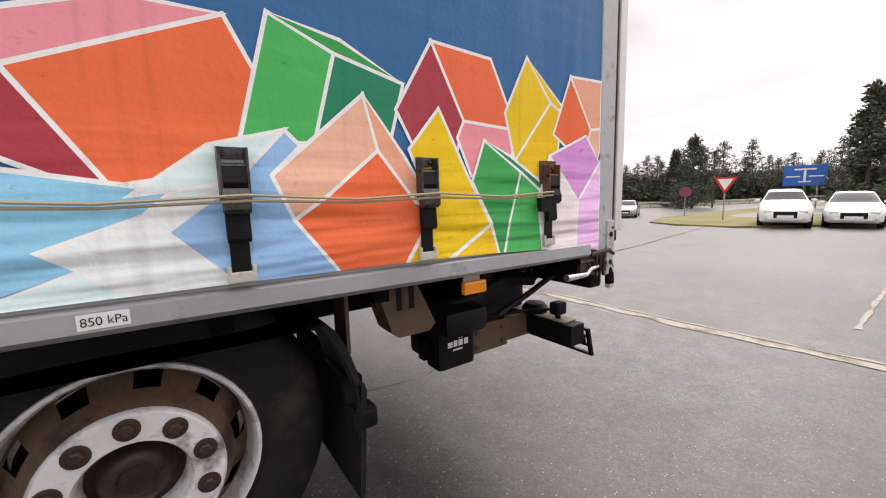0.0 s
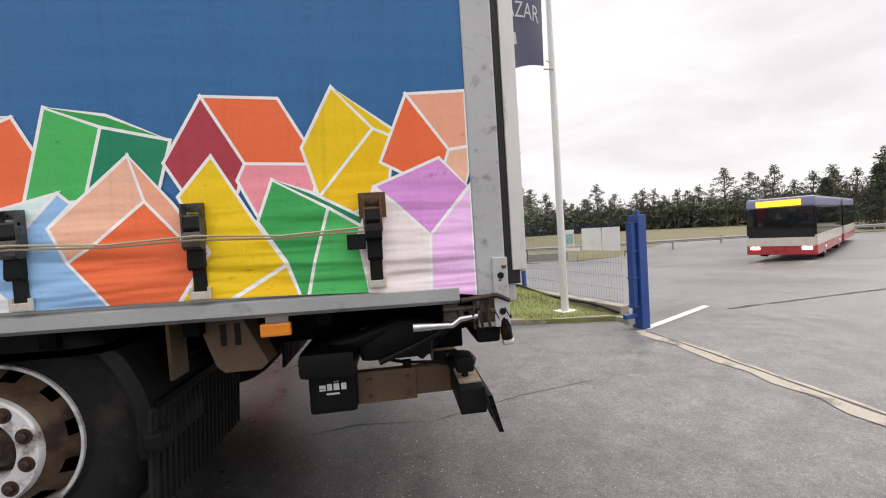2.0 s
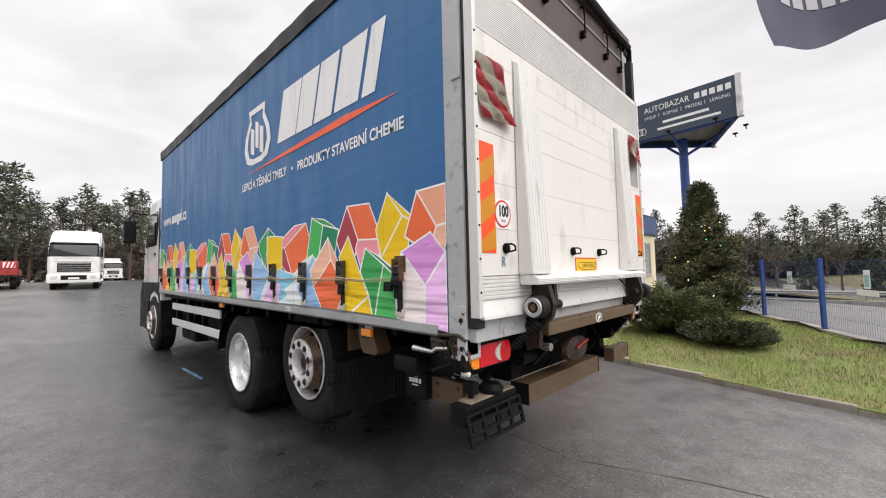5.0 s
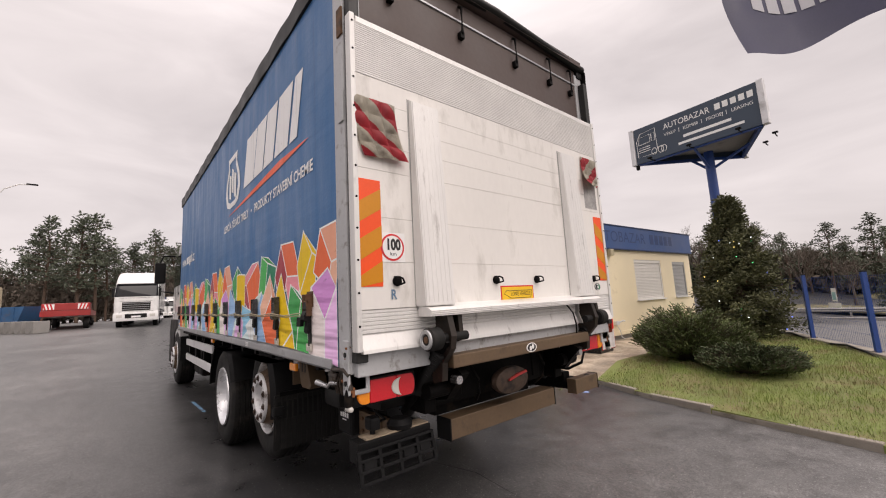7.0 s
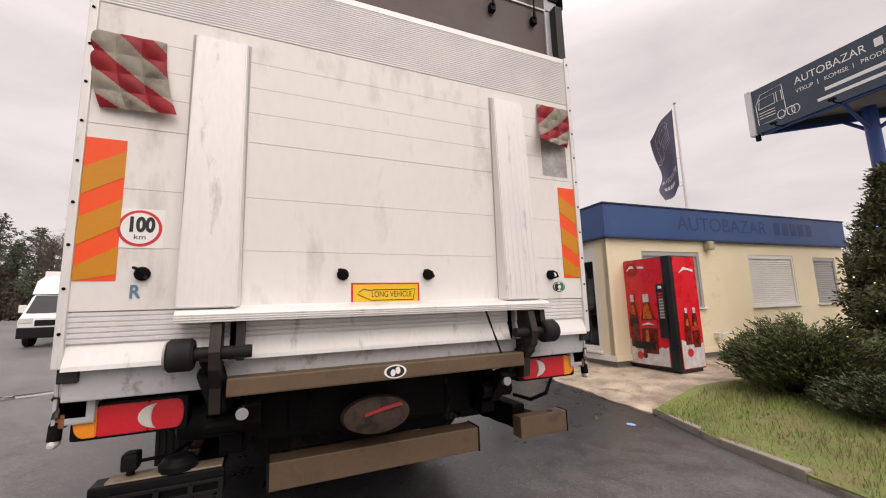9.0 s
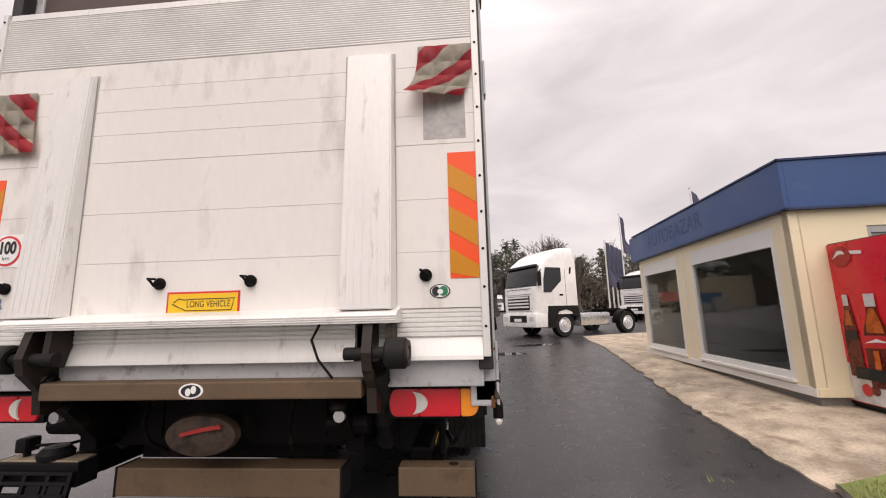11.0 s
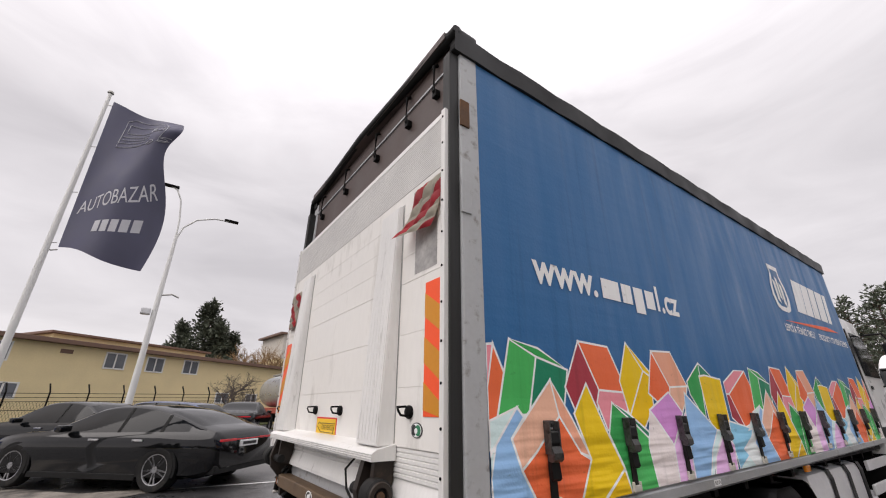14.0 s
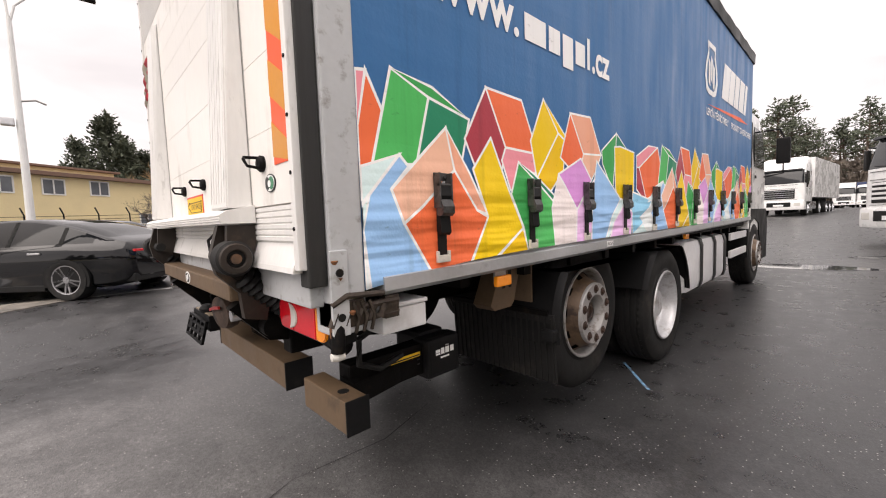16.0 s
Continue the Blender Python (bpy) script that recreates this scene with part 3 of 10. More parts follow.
def lettering(name, text, material, parent, m, height, width=0.0, shear=0.0, align="LEFT", label="", bold=0.0):
    """Words as a thin mesh: height of the capitals, and the width that the line is fitted to."""
    cu = bpy.data.curves.new(name, "FONT")
    cu.body, cu.extrude, cu.shear, cu.align_x = text, 0.0, shear, align
    cu.size = height / 0.70
    cu.offset = bold * height
    tmp = bpy.data.objects.new(name + "_tmp", cu)
    me = bpy.data.meshes.new_from_object(tmp)
    bpy.data.objects.remove(tmp)
    me.name = name
    me.materials.clear()
    me.materials.append(material)
    if width and len(me.vertices):
        xs = [v.co.x for v in me.vertices]
        k = width / max(1e-6, max(xs) - min(xs))
        me.transform(Matrix.Diagonal((k, 1, 1, 1)))
    ob = new(name, me)
    ob.parent = parent
    ob.matrix_basis = m
    if label:
        tagged(ob, label)
    return ob


# poses for flat writing: on a face that looks to -y, to +y, to +x
def facing_south(x, y, z):
    return pose(x, y, z, 90, 0, 0)


def facing_north(x, y, z):
    return pose(x, y, z, 90, 0, 180)


def facing_east(x, y, z):
    return pose(x, y, z, 90, 0, 90)


# ---- ground ----
def ground_sheet():
    xs = [-700, -400, -220, -140, -90, -60, -46] + [-40 + 4 * i for i in range(7)] + [-13, -12, -11, -10, -9, -8, -7, -6, -5, -4, -3, -1.5, 0] + [2 + 1.5 * i for i in range(11)] + [20, 24, 30, 36, 45, 60, 90, 140, 220, 400, 700]
    ys = [-700, -400, -220, -120, -70, -40, -20, -10, -7, -6.2, -5.9, -5.6, -5.35, -5.1, -4.9, -4.7, -4.5, -4.3, -4.05, -3.8, -3.5, -3.2, -2, 0, 3, 3.5, 4.0, 4.5, 5.0, 5.5] + [6.0 + 1.5 * i for i in range(8)] + [20, 26, 40, 70, 120, 220, 400, 700]
    bm = bmesh.new()
    g = [[bm.verts.new((x, y, G(x, y))) for y in ys] for x in xs]
    for i in range(len(xs) - 1):
        for j in range(len(ys) - 1):
            bm.faces.new((g[i][j], g[i + 1][j], g[i + 1][j + 1], g[i][j + 1]))
    return tagged(part("ground", bm, M_ASPHALT), "wide dark grey asphalt yard with damp patches", "ground", kind="structure")


ground = ground_sheet()


def sheet(name, outline, thick, material, label, category, inner=()):
    """A slab on the yard that follows its slope: an outline in plan with a real edge."""
    bm = bmesh.new()
    lo = [bm.verts.new((x, y, G(x, y) - 0.05)) for x, y in outline]
    hi = [bm.verts.new((x, y, G(x, y) + thick)) for x, y in outline]
    n = len(outline)
    bm.faces.new(hi)
    for i in range(n):
        bm.faces.new((lo[i], lo[(i + 1) % n], hi[(i + 1) % n], hi[i]))
    bmesh.ops.recalc_face_normals(bm, faces=bm.faces)
    for axis, cuts in inner:
        for c in cuts:
            co = (c, 0, 0) if axis == "x" else (0, c, 0)
            no = (1, 0, 0) if axis == "x" else (0, 1, 0)
            bmesh.ops.bisect_plane(bm, geom=bm.verts[:] + bm.edges[:] + bm.faces[:], plane_co=co, plane_no=no)
    if inner:
        for v in bm.verts:
            if v.co.z > G(v.co.x, v.co.y) + thick - 0.2 and any(f.normal.z > 0.5 for f in v.link_faces):
                v.co.z = G(v.co.x, v.co.y) + thick
    return tagged(part(name, bm, material), label, category, kind="structure")


# ---- the curtain-sided truck ----
truck = empty("box_truck", pose(0, 0, 0), "white three-axle truck with blue printed curtain sides and raised tail lift", "truck")
C_FRONT, C_REAR, SIDE = -7.05, -0.195, 1.27
RISE = 0.010


def roof_z(x):
    return 3.645 - 0.008 * x


def low_z(x):
    """Lower edge of the curtains: it hangs over the rail at the rear corner and rises to the front."""
    return 1.19 - 0.007 * x - 0.06 * math.exp((x + 0.2) / 0.4)


def sloped(ob, x0=0.0):
    """The body stands nose-up: lifts a print by its place along the truck."""
    ob.data.transform(Matrix(((1, 0, 0, 0), (0, 1, 0, 0), (-RISE, 0, 1, RISE * x0), (0, 0, 0, 1))) @ ob.matrix_basis)
    ob.matrix_basis = Matrix.Identity(4)
    return ob


def curtain_sheet(side):
    """The tarpaulin of one side, hanging in shallow folds."""
    bm = bmesh.new()
    nx, nz = 160, 30
    grid = []
    for i in range(nx + 1):
        x = C_REAR + (C_FRONT - C_REAR) * i / nx
        col = []
        for j in range(nz + 1):
            z = low_z(x) + (roof_z(x) - 0.17 - low_z(x)) * j / nz
            col.append(bm.verts.new((x, side * SIDE, z)))
        grid.append(col)
    for i in range(nx):
        for j in range(nz):
            bm.faces.new((grid[i][j], grid[i + 1][j], grid[i + 1][j + 1], grid[i][j + 1]))
    if side > 0:
        bmesh.ops.reverse_faces(bm, faces=bm.faces)
    return bm


# printed blocks: colour and outline, in metres along the print and height; back row first
BLOCKS_BACK = (
    ("pink", ((-0.54, 1.76), (-0.30, 1.855), (-0.10, 1.86), (-0.49, 1.68), (-0.54, 1.68))),
    ("orange", ((-0.49, 1.68), (-0.10, 1.86), (-0.03, 1.72), (-0.08, 1.50), (-0.35, 1.45))),
    ("maroon", ((-0.54, 1.68), (-0.49, 1.68), (-0.35, 1.45), (-0.42, 1.46), (-0.54, 1.52))),
    ("light_green", ((0.0, 1.89), (0.17, 1.82), (0.10, 1.57), (-0.09, 1.56))),
    ("green", ((0.0, 1.89), (0.19, 1.86), (0.39, 1.77), (0.17, 1.82))),
    ("dark_green", ((0.17, 1.82), (0.39, 1.77), (0.34, 1.60), (0.10, 1.57))),
    ("maroon", ((0.50, 1.92), (0.63, 1.68), (0.60, 1.58), (0.42, 1.58), (0.36, 1.69))),
    ("orange", ((0.50, 1.92), (0.76, 1.91), (0.89, 1.67), (0.63, 1.68))),
    ("pink", ((0.63, 1.68), (0.89, 1.67), (0.84, 1.48), (0.66, 1.49), (0.60, 1.62))),
    ("bright_yellow", ((0.95, 1.95), (1.09, 1.795), (0.88, 1.55), (0.83, 1.73))),
    ("yellow", ((1.09, 1.795), (1.16, 1.765), (1.14, 1.60), (1.00, 1.48), (0.88, 1.55))),
    ("bright_yellow", ((0.95, 1.95), (1.165, 1.79), (1.16, 1.765), (1.09, 1.795))),
    ("orange", ((1.22, 1.92), (1.37, 1.71), (1.34, 1.63), (1.24, 1.60), (1.11, 1.67))),
    ("peach", ((1.22, 1.92), (1.46, 1.93), (1.60, 1.72), (1.37, 1.71))),
    ("light_peach", ((1.37, 1.71), (1.60, 1.72), (1.53, 1.62), (1.40, 1.50), (1.34, 1.63))),
    ("green", ((1.83, 1.88), (1.82, 1.79), (1.77, 1.50), (1.62, 1.67), (1.61, 1.75))),
    ("dark_green", ((1.83, 1.88), (2.0, 1.79), (1.82, 1.79))),
    ("bright_yellow", ((1.80, 1.79), (1.89, 1.80), (2.13, 1.78), (2.12, 1.45), (1.88, 1.42), (1.81, 1.52))),
)
BLOCKS_FRONT = (
    ("pale_blue", ((-0.62, 1.50), (-0.30, 1.43), (-0.11, 1.46), (-0.48, 1.315), (-0.33, 1.16), (-0.60, 1.16))),
    ("mid_blue", ((-0.62, 1.50), (-0.24, 1.44), (-0.42, 1.27), (-0.62, 1.16), (-0.64, 1.38))),
    ("ice_blue", ((-0.48, 1.315), (-0.11, 1.46), (-0.26, 1.345), (-0.12, 1.16), (-0.33, 1.16))),
    ("pale_blue", ((-0.16, 1.55), (0.02, 1.60), (-0.11, 1.46), (-0.32, 1.43))),
    ("blue", ((0.02, 1.60), (0.06, 1.56), (-0.02, 1.48), (0.03, 1.36), (0.15, 1.16), (-0.12, 1.16), (-0.26, 1.345), (-0.11, 1.46))),
    ("light_peach", ((0.25, 1.72), (0.29, 1.56), (0.12, 1.42), (0.03, 1.36), (-0.02, 1.48))),
    ("peach", ((0.25, 1.72), (0.38, 1.55), (0.49, 1.38), (0.42, 1.40), (0.29, 1.56))),
    ("orange", ((0.29, 1.56), (0.42, 1.40), (0.49, 1.37), (0.44, 1.28), (0.38, 1.16), (0.15, 1.16), (0.03, 1.36), (0.12, 1.42))),
    ("bright_yellow", ((0.52, 1.71), (0.64, 1.49), (0.75, 1.31), (0.56, 1.16), (0.38, 1.16), (0.49, 1.37), (0.40, 1.57))),
    ("yellow", ((0.75, 1.31), (0.79, 1.16), (0.56, 1.16))),
    ("green", ((0.72, 1.62), (0.91, 1.51), (0.85, 1.32), (0.82, 1.16), (0.79, 1.16), (0.75, 1.32), (0.66, 1.47))),
    ("dark_green", ((0.72, 1.62), (0.85, 1.57), (1.05, 1.46), (1.02, 1.44), (0.91, 1.51))),
    ("light_green", ((0.91, 1.51), (1.02, 1.44), (1.05, 1.16), (0.82, 1.16), (0.85, 1.32))),
    ("purple", ((1.33, 1.68), (1.46, 1.56), (1.28, 1.39), (1.15, 1.52), (1.08, 1.58))),
    ("pale_pink", ((1.08, 1.58), (1.15, 1.52), (1.28, 1.39), (1.27, 1.15), (1.04, 1.16), (1.01, 1.40))),
    ("light_purple", ((1.28, 1.39), (1.50, 1.57), (1.47, 1.40), (1.46, 1.16), (1.27, 1.15))),
    ("blue", ((1.53, 1.68), (1.88, 1.45), (1.75, 1.34), (1.66, 1.16), (1.46, 1.16), (1.47, 1.40), (1.50, 1.57))),
    ("pale_blue", ((1.88, 1.45), (1.97, 1.44), (1.78, 1.30), (1.70, 1.16), (1.66, 1.16), (1.75, 1.34))),
    ("light_purple", ((1.97, 1.43), (2.09, 1.35), (2.06, 1.16), (1.72, 1.16), (1.78, 1.30))),
)


def print_run(side, curtain, origin, low, high):
    """One repeat of the printed row, cut off where the curtain ends."""
    face = {-1: -SIDE - 0.003, 1: SIDE + 0.003}[side]
    for row, blocks in enumerate((BLOCKS_BACK, BLOCKS_FRONT)):
        for layer, (colour, outline) in enumerate(blocks):
            pts = [(max(low, min(high, origin + u)), z) for u, z in outline]
            if max(p[0] for p in pts) - min(p[0] for p in pts) < 0.02:
                continue
            off = side * (row * 0.0045 + layer * 0.00008)
            sx = 1 if side < 0 else -1
            clean = [p for i, p in enumerate(pts) if math.dist(p, pts[i - 1]) > 1e-4]
            if len(clean) < 3:
                continue
            bm = bmesh.new()
            n = len(clean)
            area = sum(clean[i - 1][0] * clean[i][1] - clean[i][0] * clean[i - 1][1] for i in range(n))
            rim, core = [], []
            for i in range(n):
                p, c, q = Vector(clean[i - 1]), Vector(clean[i]), Vector(clean[(i + 1) % n])
                d0, d1 = (c - p).normalized(), (q - c).normalized()
                n0, n1 = Vector((d0.y, -d0.x)), Vector((d1.y, -d1.x))
                if area < 0:
                    n0, n1 = -n0, -n1
                mid = n0 + n1
                mid = mid / max(0.35, mid.length_squared) * 2 if mid.length > 1e-3 else n0
                for ring, w in ((rim, 0.0055), (core, -0.0055)):
                    v = c + mid * w
                    ring.append(bm.verts.new((sx * max(low, min(high, v.x)), face + off, low_z(sx * c.x) + 0.001 if c.y < 1.175 else v.y - 0.02 - RISE * sx * c.x)))
            bm.faces.new(core)
            for i in range(n):
                j = (i + 1) % n
                bm.faces.new((rim[i], rim[j], core[j], core[i])).material_index = 1
            bm.normal_update()
            for f in bm.faces:
                if f.normal.y * side < 0:
                    f.normal_flip()
            part("printed_block", bm, [PRINT[colour], PRINT["white"]], curtain)


for side, tag in ((-1, "left"), (1, "right")):
    curtain = part("curtain", curtain_sheet(side), M_BLUE, truck, "dark blue tarpaulin curtain printed with a row of coloured blocks")
    if side < 0:
        for k in range(-2, 2):
            print_run(side, curtain, -1.64 + 2.66 * k, C_FRONT, C_REAR)
    else:
        for k in range(-1, 3):
            print_run(side, curtain, 0.335 + 2.72 * k, -C_REAR, -C_FRONT)


# slanted white word, emblem, swash and the lines of writing on each side
def slanted_word(curtain, side, x0, width, z0, z1, lean):
    face = side * (SIDE + 0.004)
    sx = 1 if side < 0 else -1
    # five plain slanted bars stand for the maker's word
    w = width / 5.0
    for i, (a, b) in enumerate(((0.0, 1.16), (1.2, 2.12), (2.2, 3.08), (3.2, 4.22), (4.36, 4.86))):
        bm = bmesh.new()
        pts = [(x0 + a * w, z0), (x0 + b * w, z0), (x0 + b * w + lean, z1), (x0 + a * w + lean, z1)]
        vs = [bm.verts.new((sx * u, face, z)) for u, z in pts]
        f = bm.faces.new(vs)
        bm.normal_update()
        if f.normal.y * side < 0:
            f.normal_flip()
        bmesh.ops.triangulate(bm, faces=bm.faces)
        part("slanted_print", bm, PRINT["white"], curtain)


def emblem(curtain, side, x0, x1, z0, z1):
    face = side * (SIDE + 0.004)
    sx = 1 if side < 0 else -1
    w, h = x1 - x0, z1 - z0
    outer = [(0.18, 1.0), (0.80, 1.0), (0.78, 0.82), (0.95, 0.55), (1.0, 0.30), (0.88, 0.06), (0.68, 0.0), (0.30, 0.0), (0.10, 0.06), (0.0, 0.30), (0.05, 0.55), (0.22, 0.82)]
    bm = bmesh.new()
    a = [bm.verts.new((sx * (x0 + u * w), face, z0 + v * h)) for u, v in outer]
    b = [bm.verts.new((sx * (x0 + (0.5 + (u - 0.5) * 0.74) * w), face, z0 + (0.5 + (v - 0.5) * 0.80) * h)) for u, v in outer]
    for i in range(len(a)):
        bm.faces.new((a[i], a[(i + 1) % len(a)], b[(i + 1) % len(a)], b[i]))
    for u0, u1, v0, v1 in ((0.26, 0.40, 0.22, 0.62), (0.44, 0.56, 0.30, 0.70), (0.60, 0.74, 0.18, 0.58)):
        bm.faces.new([bm.verts.new((sx * (x0 + u * w), face, z0 + v * h)) for u, v in ((u0, v0), (u1, v0 - 0.06), (u1, v1), (u0, v1 + 0.06))])
    bm.normal_update()
    for f in bm.faces:
        if f.normal.y * side < 0:
            f.normal_flip()
    part("printed_emblem", bm, PRINT["white"], curtain)


def swash(curtain, side, x0, x1, z0, z1):
    face = side * (SIDE + 0.004)
    sx = 1 if side < 0 else -1
    bm = bmesh.new()
    pts = [(x0, z0), (x0 + 0.72 * (x1 - x0), z0 + 0.55 * (z1 - z0)), (x1, z1), (x1 - 0.25 * (x1 - x0), z1 + 0.025), (x0 + 0.4 * (x1 - x0), z0 + 0.75 * (z1 - z0))]
    f = bm.faces.new([bm.verts.new((sx * u, face, z)) for u, z in pts])
    bm.normal_update()
    if f.normal.y * side < 0:
        f.normal_flip()
    part("printed_swash", bm, PRINT["red"], curtain)


curtains = [o for o in truck.children if o.name.startswith("curtain")]
CL, CR = curtains
slanted_word(CL, -1, -2.275, 1.517, 2.61, 3.06, 0.13)
emblem(CL, -1, -3.08, -2.42, 2.53, 3.10)
swash(CL, -1, -3.0, -0.56, 2.45, 2.53)
lettering("printed_word", "LEPICÍ A TĚSNÍCÍ TMELY", PRINT["white"], CL, facing_south(-3.14, -SIDE - 0.004, 2.295), 0.075, 1.05, bold=0.035)
lettering("printed_word", "•", PRINT["white"], CL, facing_south(-2.0, -SIDE - 0.004, 2.295), 0.075, 0.03)
lettering("printed_word", "PRODUKTY STAVEBNÍ CHEMIE", PRINT["white"], CL, facing_south(-1.885, -SIDE - 0.004, 2.295), 0.075, 1.36, bold=0.035)


def web_line(curtain, side, x0, z0, k):
    m = facing_south if side < 0 else facing_north
    y = side * (SIDE + 0.004)
    s = 1 if side < 0 else -1
    lettering("printed_word", "www.", PRINT["white"], curtain, m(x0, y, z0), 0.19 * k, 0.60 * k, bold=0.035)
    lettering("printed_word", ".cz", PRINT["white"], curtain, m(x0 + s * 1.38 * k, y, z0), 0.19 * k, 0.26 * k, bold=0.035)
    for i, (a, b, lo, hi) in enumerate(((0.64, 0.84, 0, 0.135), (0.87, 0.99, 0, 0.135), (1.02, 1.14, -0.05, 0.135), (1.17, 1.29, 0, 0.135), (1.32, 1.355, 0, 0.19))):
        bm = bmesh.new()
        f = bm.faces.new([bm.verts.new((x0 + s * u * k, y, z0 + v * k)) for u, v in ((a, lo), (b, lo), (b, hi), (a, hi))])
        bm.normal_update()
        if f.normal.y * side < 0:
            f.normal_flip()
        part("printed_bar", bm, PRINT["white"], curtain)


web_line(CR, 1, -0.54, 2.18, 0.925)
web_line(CL, -1, -6.795, 2.24, 0.866)
slanted_word(CR, 1, 5.08, 1.47, 2.60, 3.02, 0.13)
emblem(CR, 1, 4.35, 4.88, 2.54, 3.08)
swash(CR, 1, 4.45, 6.7, 2.43, 2.50)
lettering("printed_word", "LEPICÍ A TĚSNÍCÍ TMELY", PRINT["white"], CR, facing_north(-4.42, SIDE + 0.004, 2.32), 0.075, 1.03, bold=0.035)
lettering("printed_word", "PRODUKTY STAVEBNÍ CHEMIE", PRINT["white"], CR, facing_north(-5.62, SIDE + 0.004, 2.32), 0.075, 1.3, bold=0.035)
for curtain in (CL, CR):
    for o in curtain.children:
        if not o.name.startswith("printed_block"):
            sloped(o)


# straps with buckles and hooks along the lower edge
def strap(side, x, heavy=False):
    s = side
    y = s * (SIDE + 0.012)
    d = -0.012 * (x + 1.19)

    def slab(bm, x0, x1, out0, out1, z0, z1, bev=0.002):
        box(bm, x + x0, x + x1, min(y + s * out0, y + s * out1), max(y + s * out0, y + s * out1), z0 + d, z1 + d, bev)

    bm = bmesh.new()
    slab(bm, -0.023, 0.023, 0.0, 0.005, 1.22, 1.44)
    web = part("strap", bm, M_SEAL, truck, "black webbing tension strap with a steel buckle")
    bm = bmesh.new()
    for dx in (-0.034, 0.027):
        slab(bm, dx, dx + 0.007, 0.0, 0.036, 1.405, 1.535)
    slab(bm, -0.034, 0.034, 0.0, 0.005, 1.508, 1.538)
    for dx in (-0.018, 0.018):
        tube(bm, [(x + dx, y + s * 0.004, 1.523 + d), (x + dx, y + s * 0.012, 1.523 + d)], 0.007, 8)
    tube(bm, [(x - 0.034, y + s * 0.026, 1.49 + d), (x + 0.034, y + s * 0.026, 1.49 + d)], 0.006, 8)
    part("buckle", bm, M_RUST if heavy else M_BUCKLE, web, "worn steel buckle frame")
    bm = bmesh.new()
    prism(bm, [(y, 1.50 + d), (y + s * 0.030, 1.492 + d), (y + s * 0.036, 1.45 + d), (y + s * 0.022, 1.425 + d), (y, 1.42 + d)], x - 0.026, x + 0.026, "x")
    part("web_roll", bm, M_SEAL, web)
    bm = bmesh.new()
    prism(bm, [(y + s * 0.006, 1.432 + d), (y + s * 0.034, 1.436 + d), (y + s * 0.046, 1.41 + d), (y + s * 0.046, 1.385 + d), (y + s * 0.032, 1.374 + d), (y + s * 0.010, 1.378 + d)], x - 0.030, x + 0.030, "x")
    if heavy:
        prism(bm, [(y + s * 0.02, 1.40 + d), (y + s * 0.045, 1.40 + d), (y + s * 0.05, 1.345 + d), (y + s * 0.028, 1.345 + d)], x - 0.095, x - 0.03, "x")
    part("lever", bm, M_BLACK if heavy else M_BUCKLE, web)
    bm = bmesh.new()
    prism(bm, [(y + s * 0.004, 1.385 + d), (y + s * 0.022, 1.38 + d), (y + s * 0.028, 1.312 + d), (y + s * 0.018, 1.302 + d), (y + s * 0.004, 1.318 + d)], x - 0.027, x + 0.027, "x")
    part("tongue", bm, M_BLACK, web)
    bm = bmesh.new()
    slab(bm, -0.034, 0.034, 0.0, 0.014, 1.198, 1.226, 0.004)
    for dx in (-0.034, 0.024):
        slab(bm, dx, dx + 0.010, 0.0, 0.014, 1.222, 1.242, 0.003)
    part("hook", bm, M_HOOK, web, "off-white plastic hook")
    if heavy:
        bm = bmesh.new()
        slab(bm, -0.050, 0.050, -0.006, 0.0, 1.458, 1.552)
        part("patch_plate", bm, M_RUST, web, "rusty steel patch plate")


M_BUCKLE = mat("dull_buckle_steel", (0.075, 0.073, 0.072), 0.42, 0.5, vary=0.35, scale=30, fine=90, bump=0.15, dirt=(0.02, 0.017, 0.015), dirt_amount=0.3, dirt_scale=25)
M_HOOK = mat("off_white_hook", (0.56, 0.53, 0.47), 0.5, vary=0.15, scale=20, fine=60, bump=0.1, dirt=(0.2, 0.18, 0.15), dirt_amount=0.15, dirt_scale=20)
for i in range(12):
    strap(-1, -0.57 if i == 0 else -0.62 - 0.566 * i, i == 0)
    strap(1, -0.54 if i == 0 else -0.585 - 0.567 * i)

for k in range(2):
    bm = bmesh.new()
    tube(bm, [(-0.60 - 0.283 * i, -SIDE - 0.060 - 0.006 * k, 1.402 + 0.014 * k + 0.0024 * i - 0.010 * math.sin(i * 1.5708) ** 2 * (1 + 0.5 * k)) for i in range(23)], 0.0042, 6)
    part("customs_rope", bm, M_ROPE, truck, "pale customs rope threaded through the buckles")

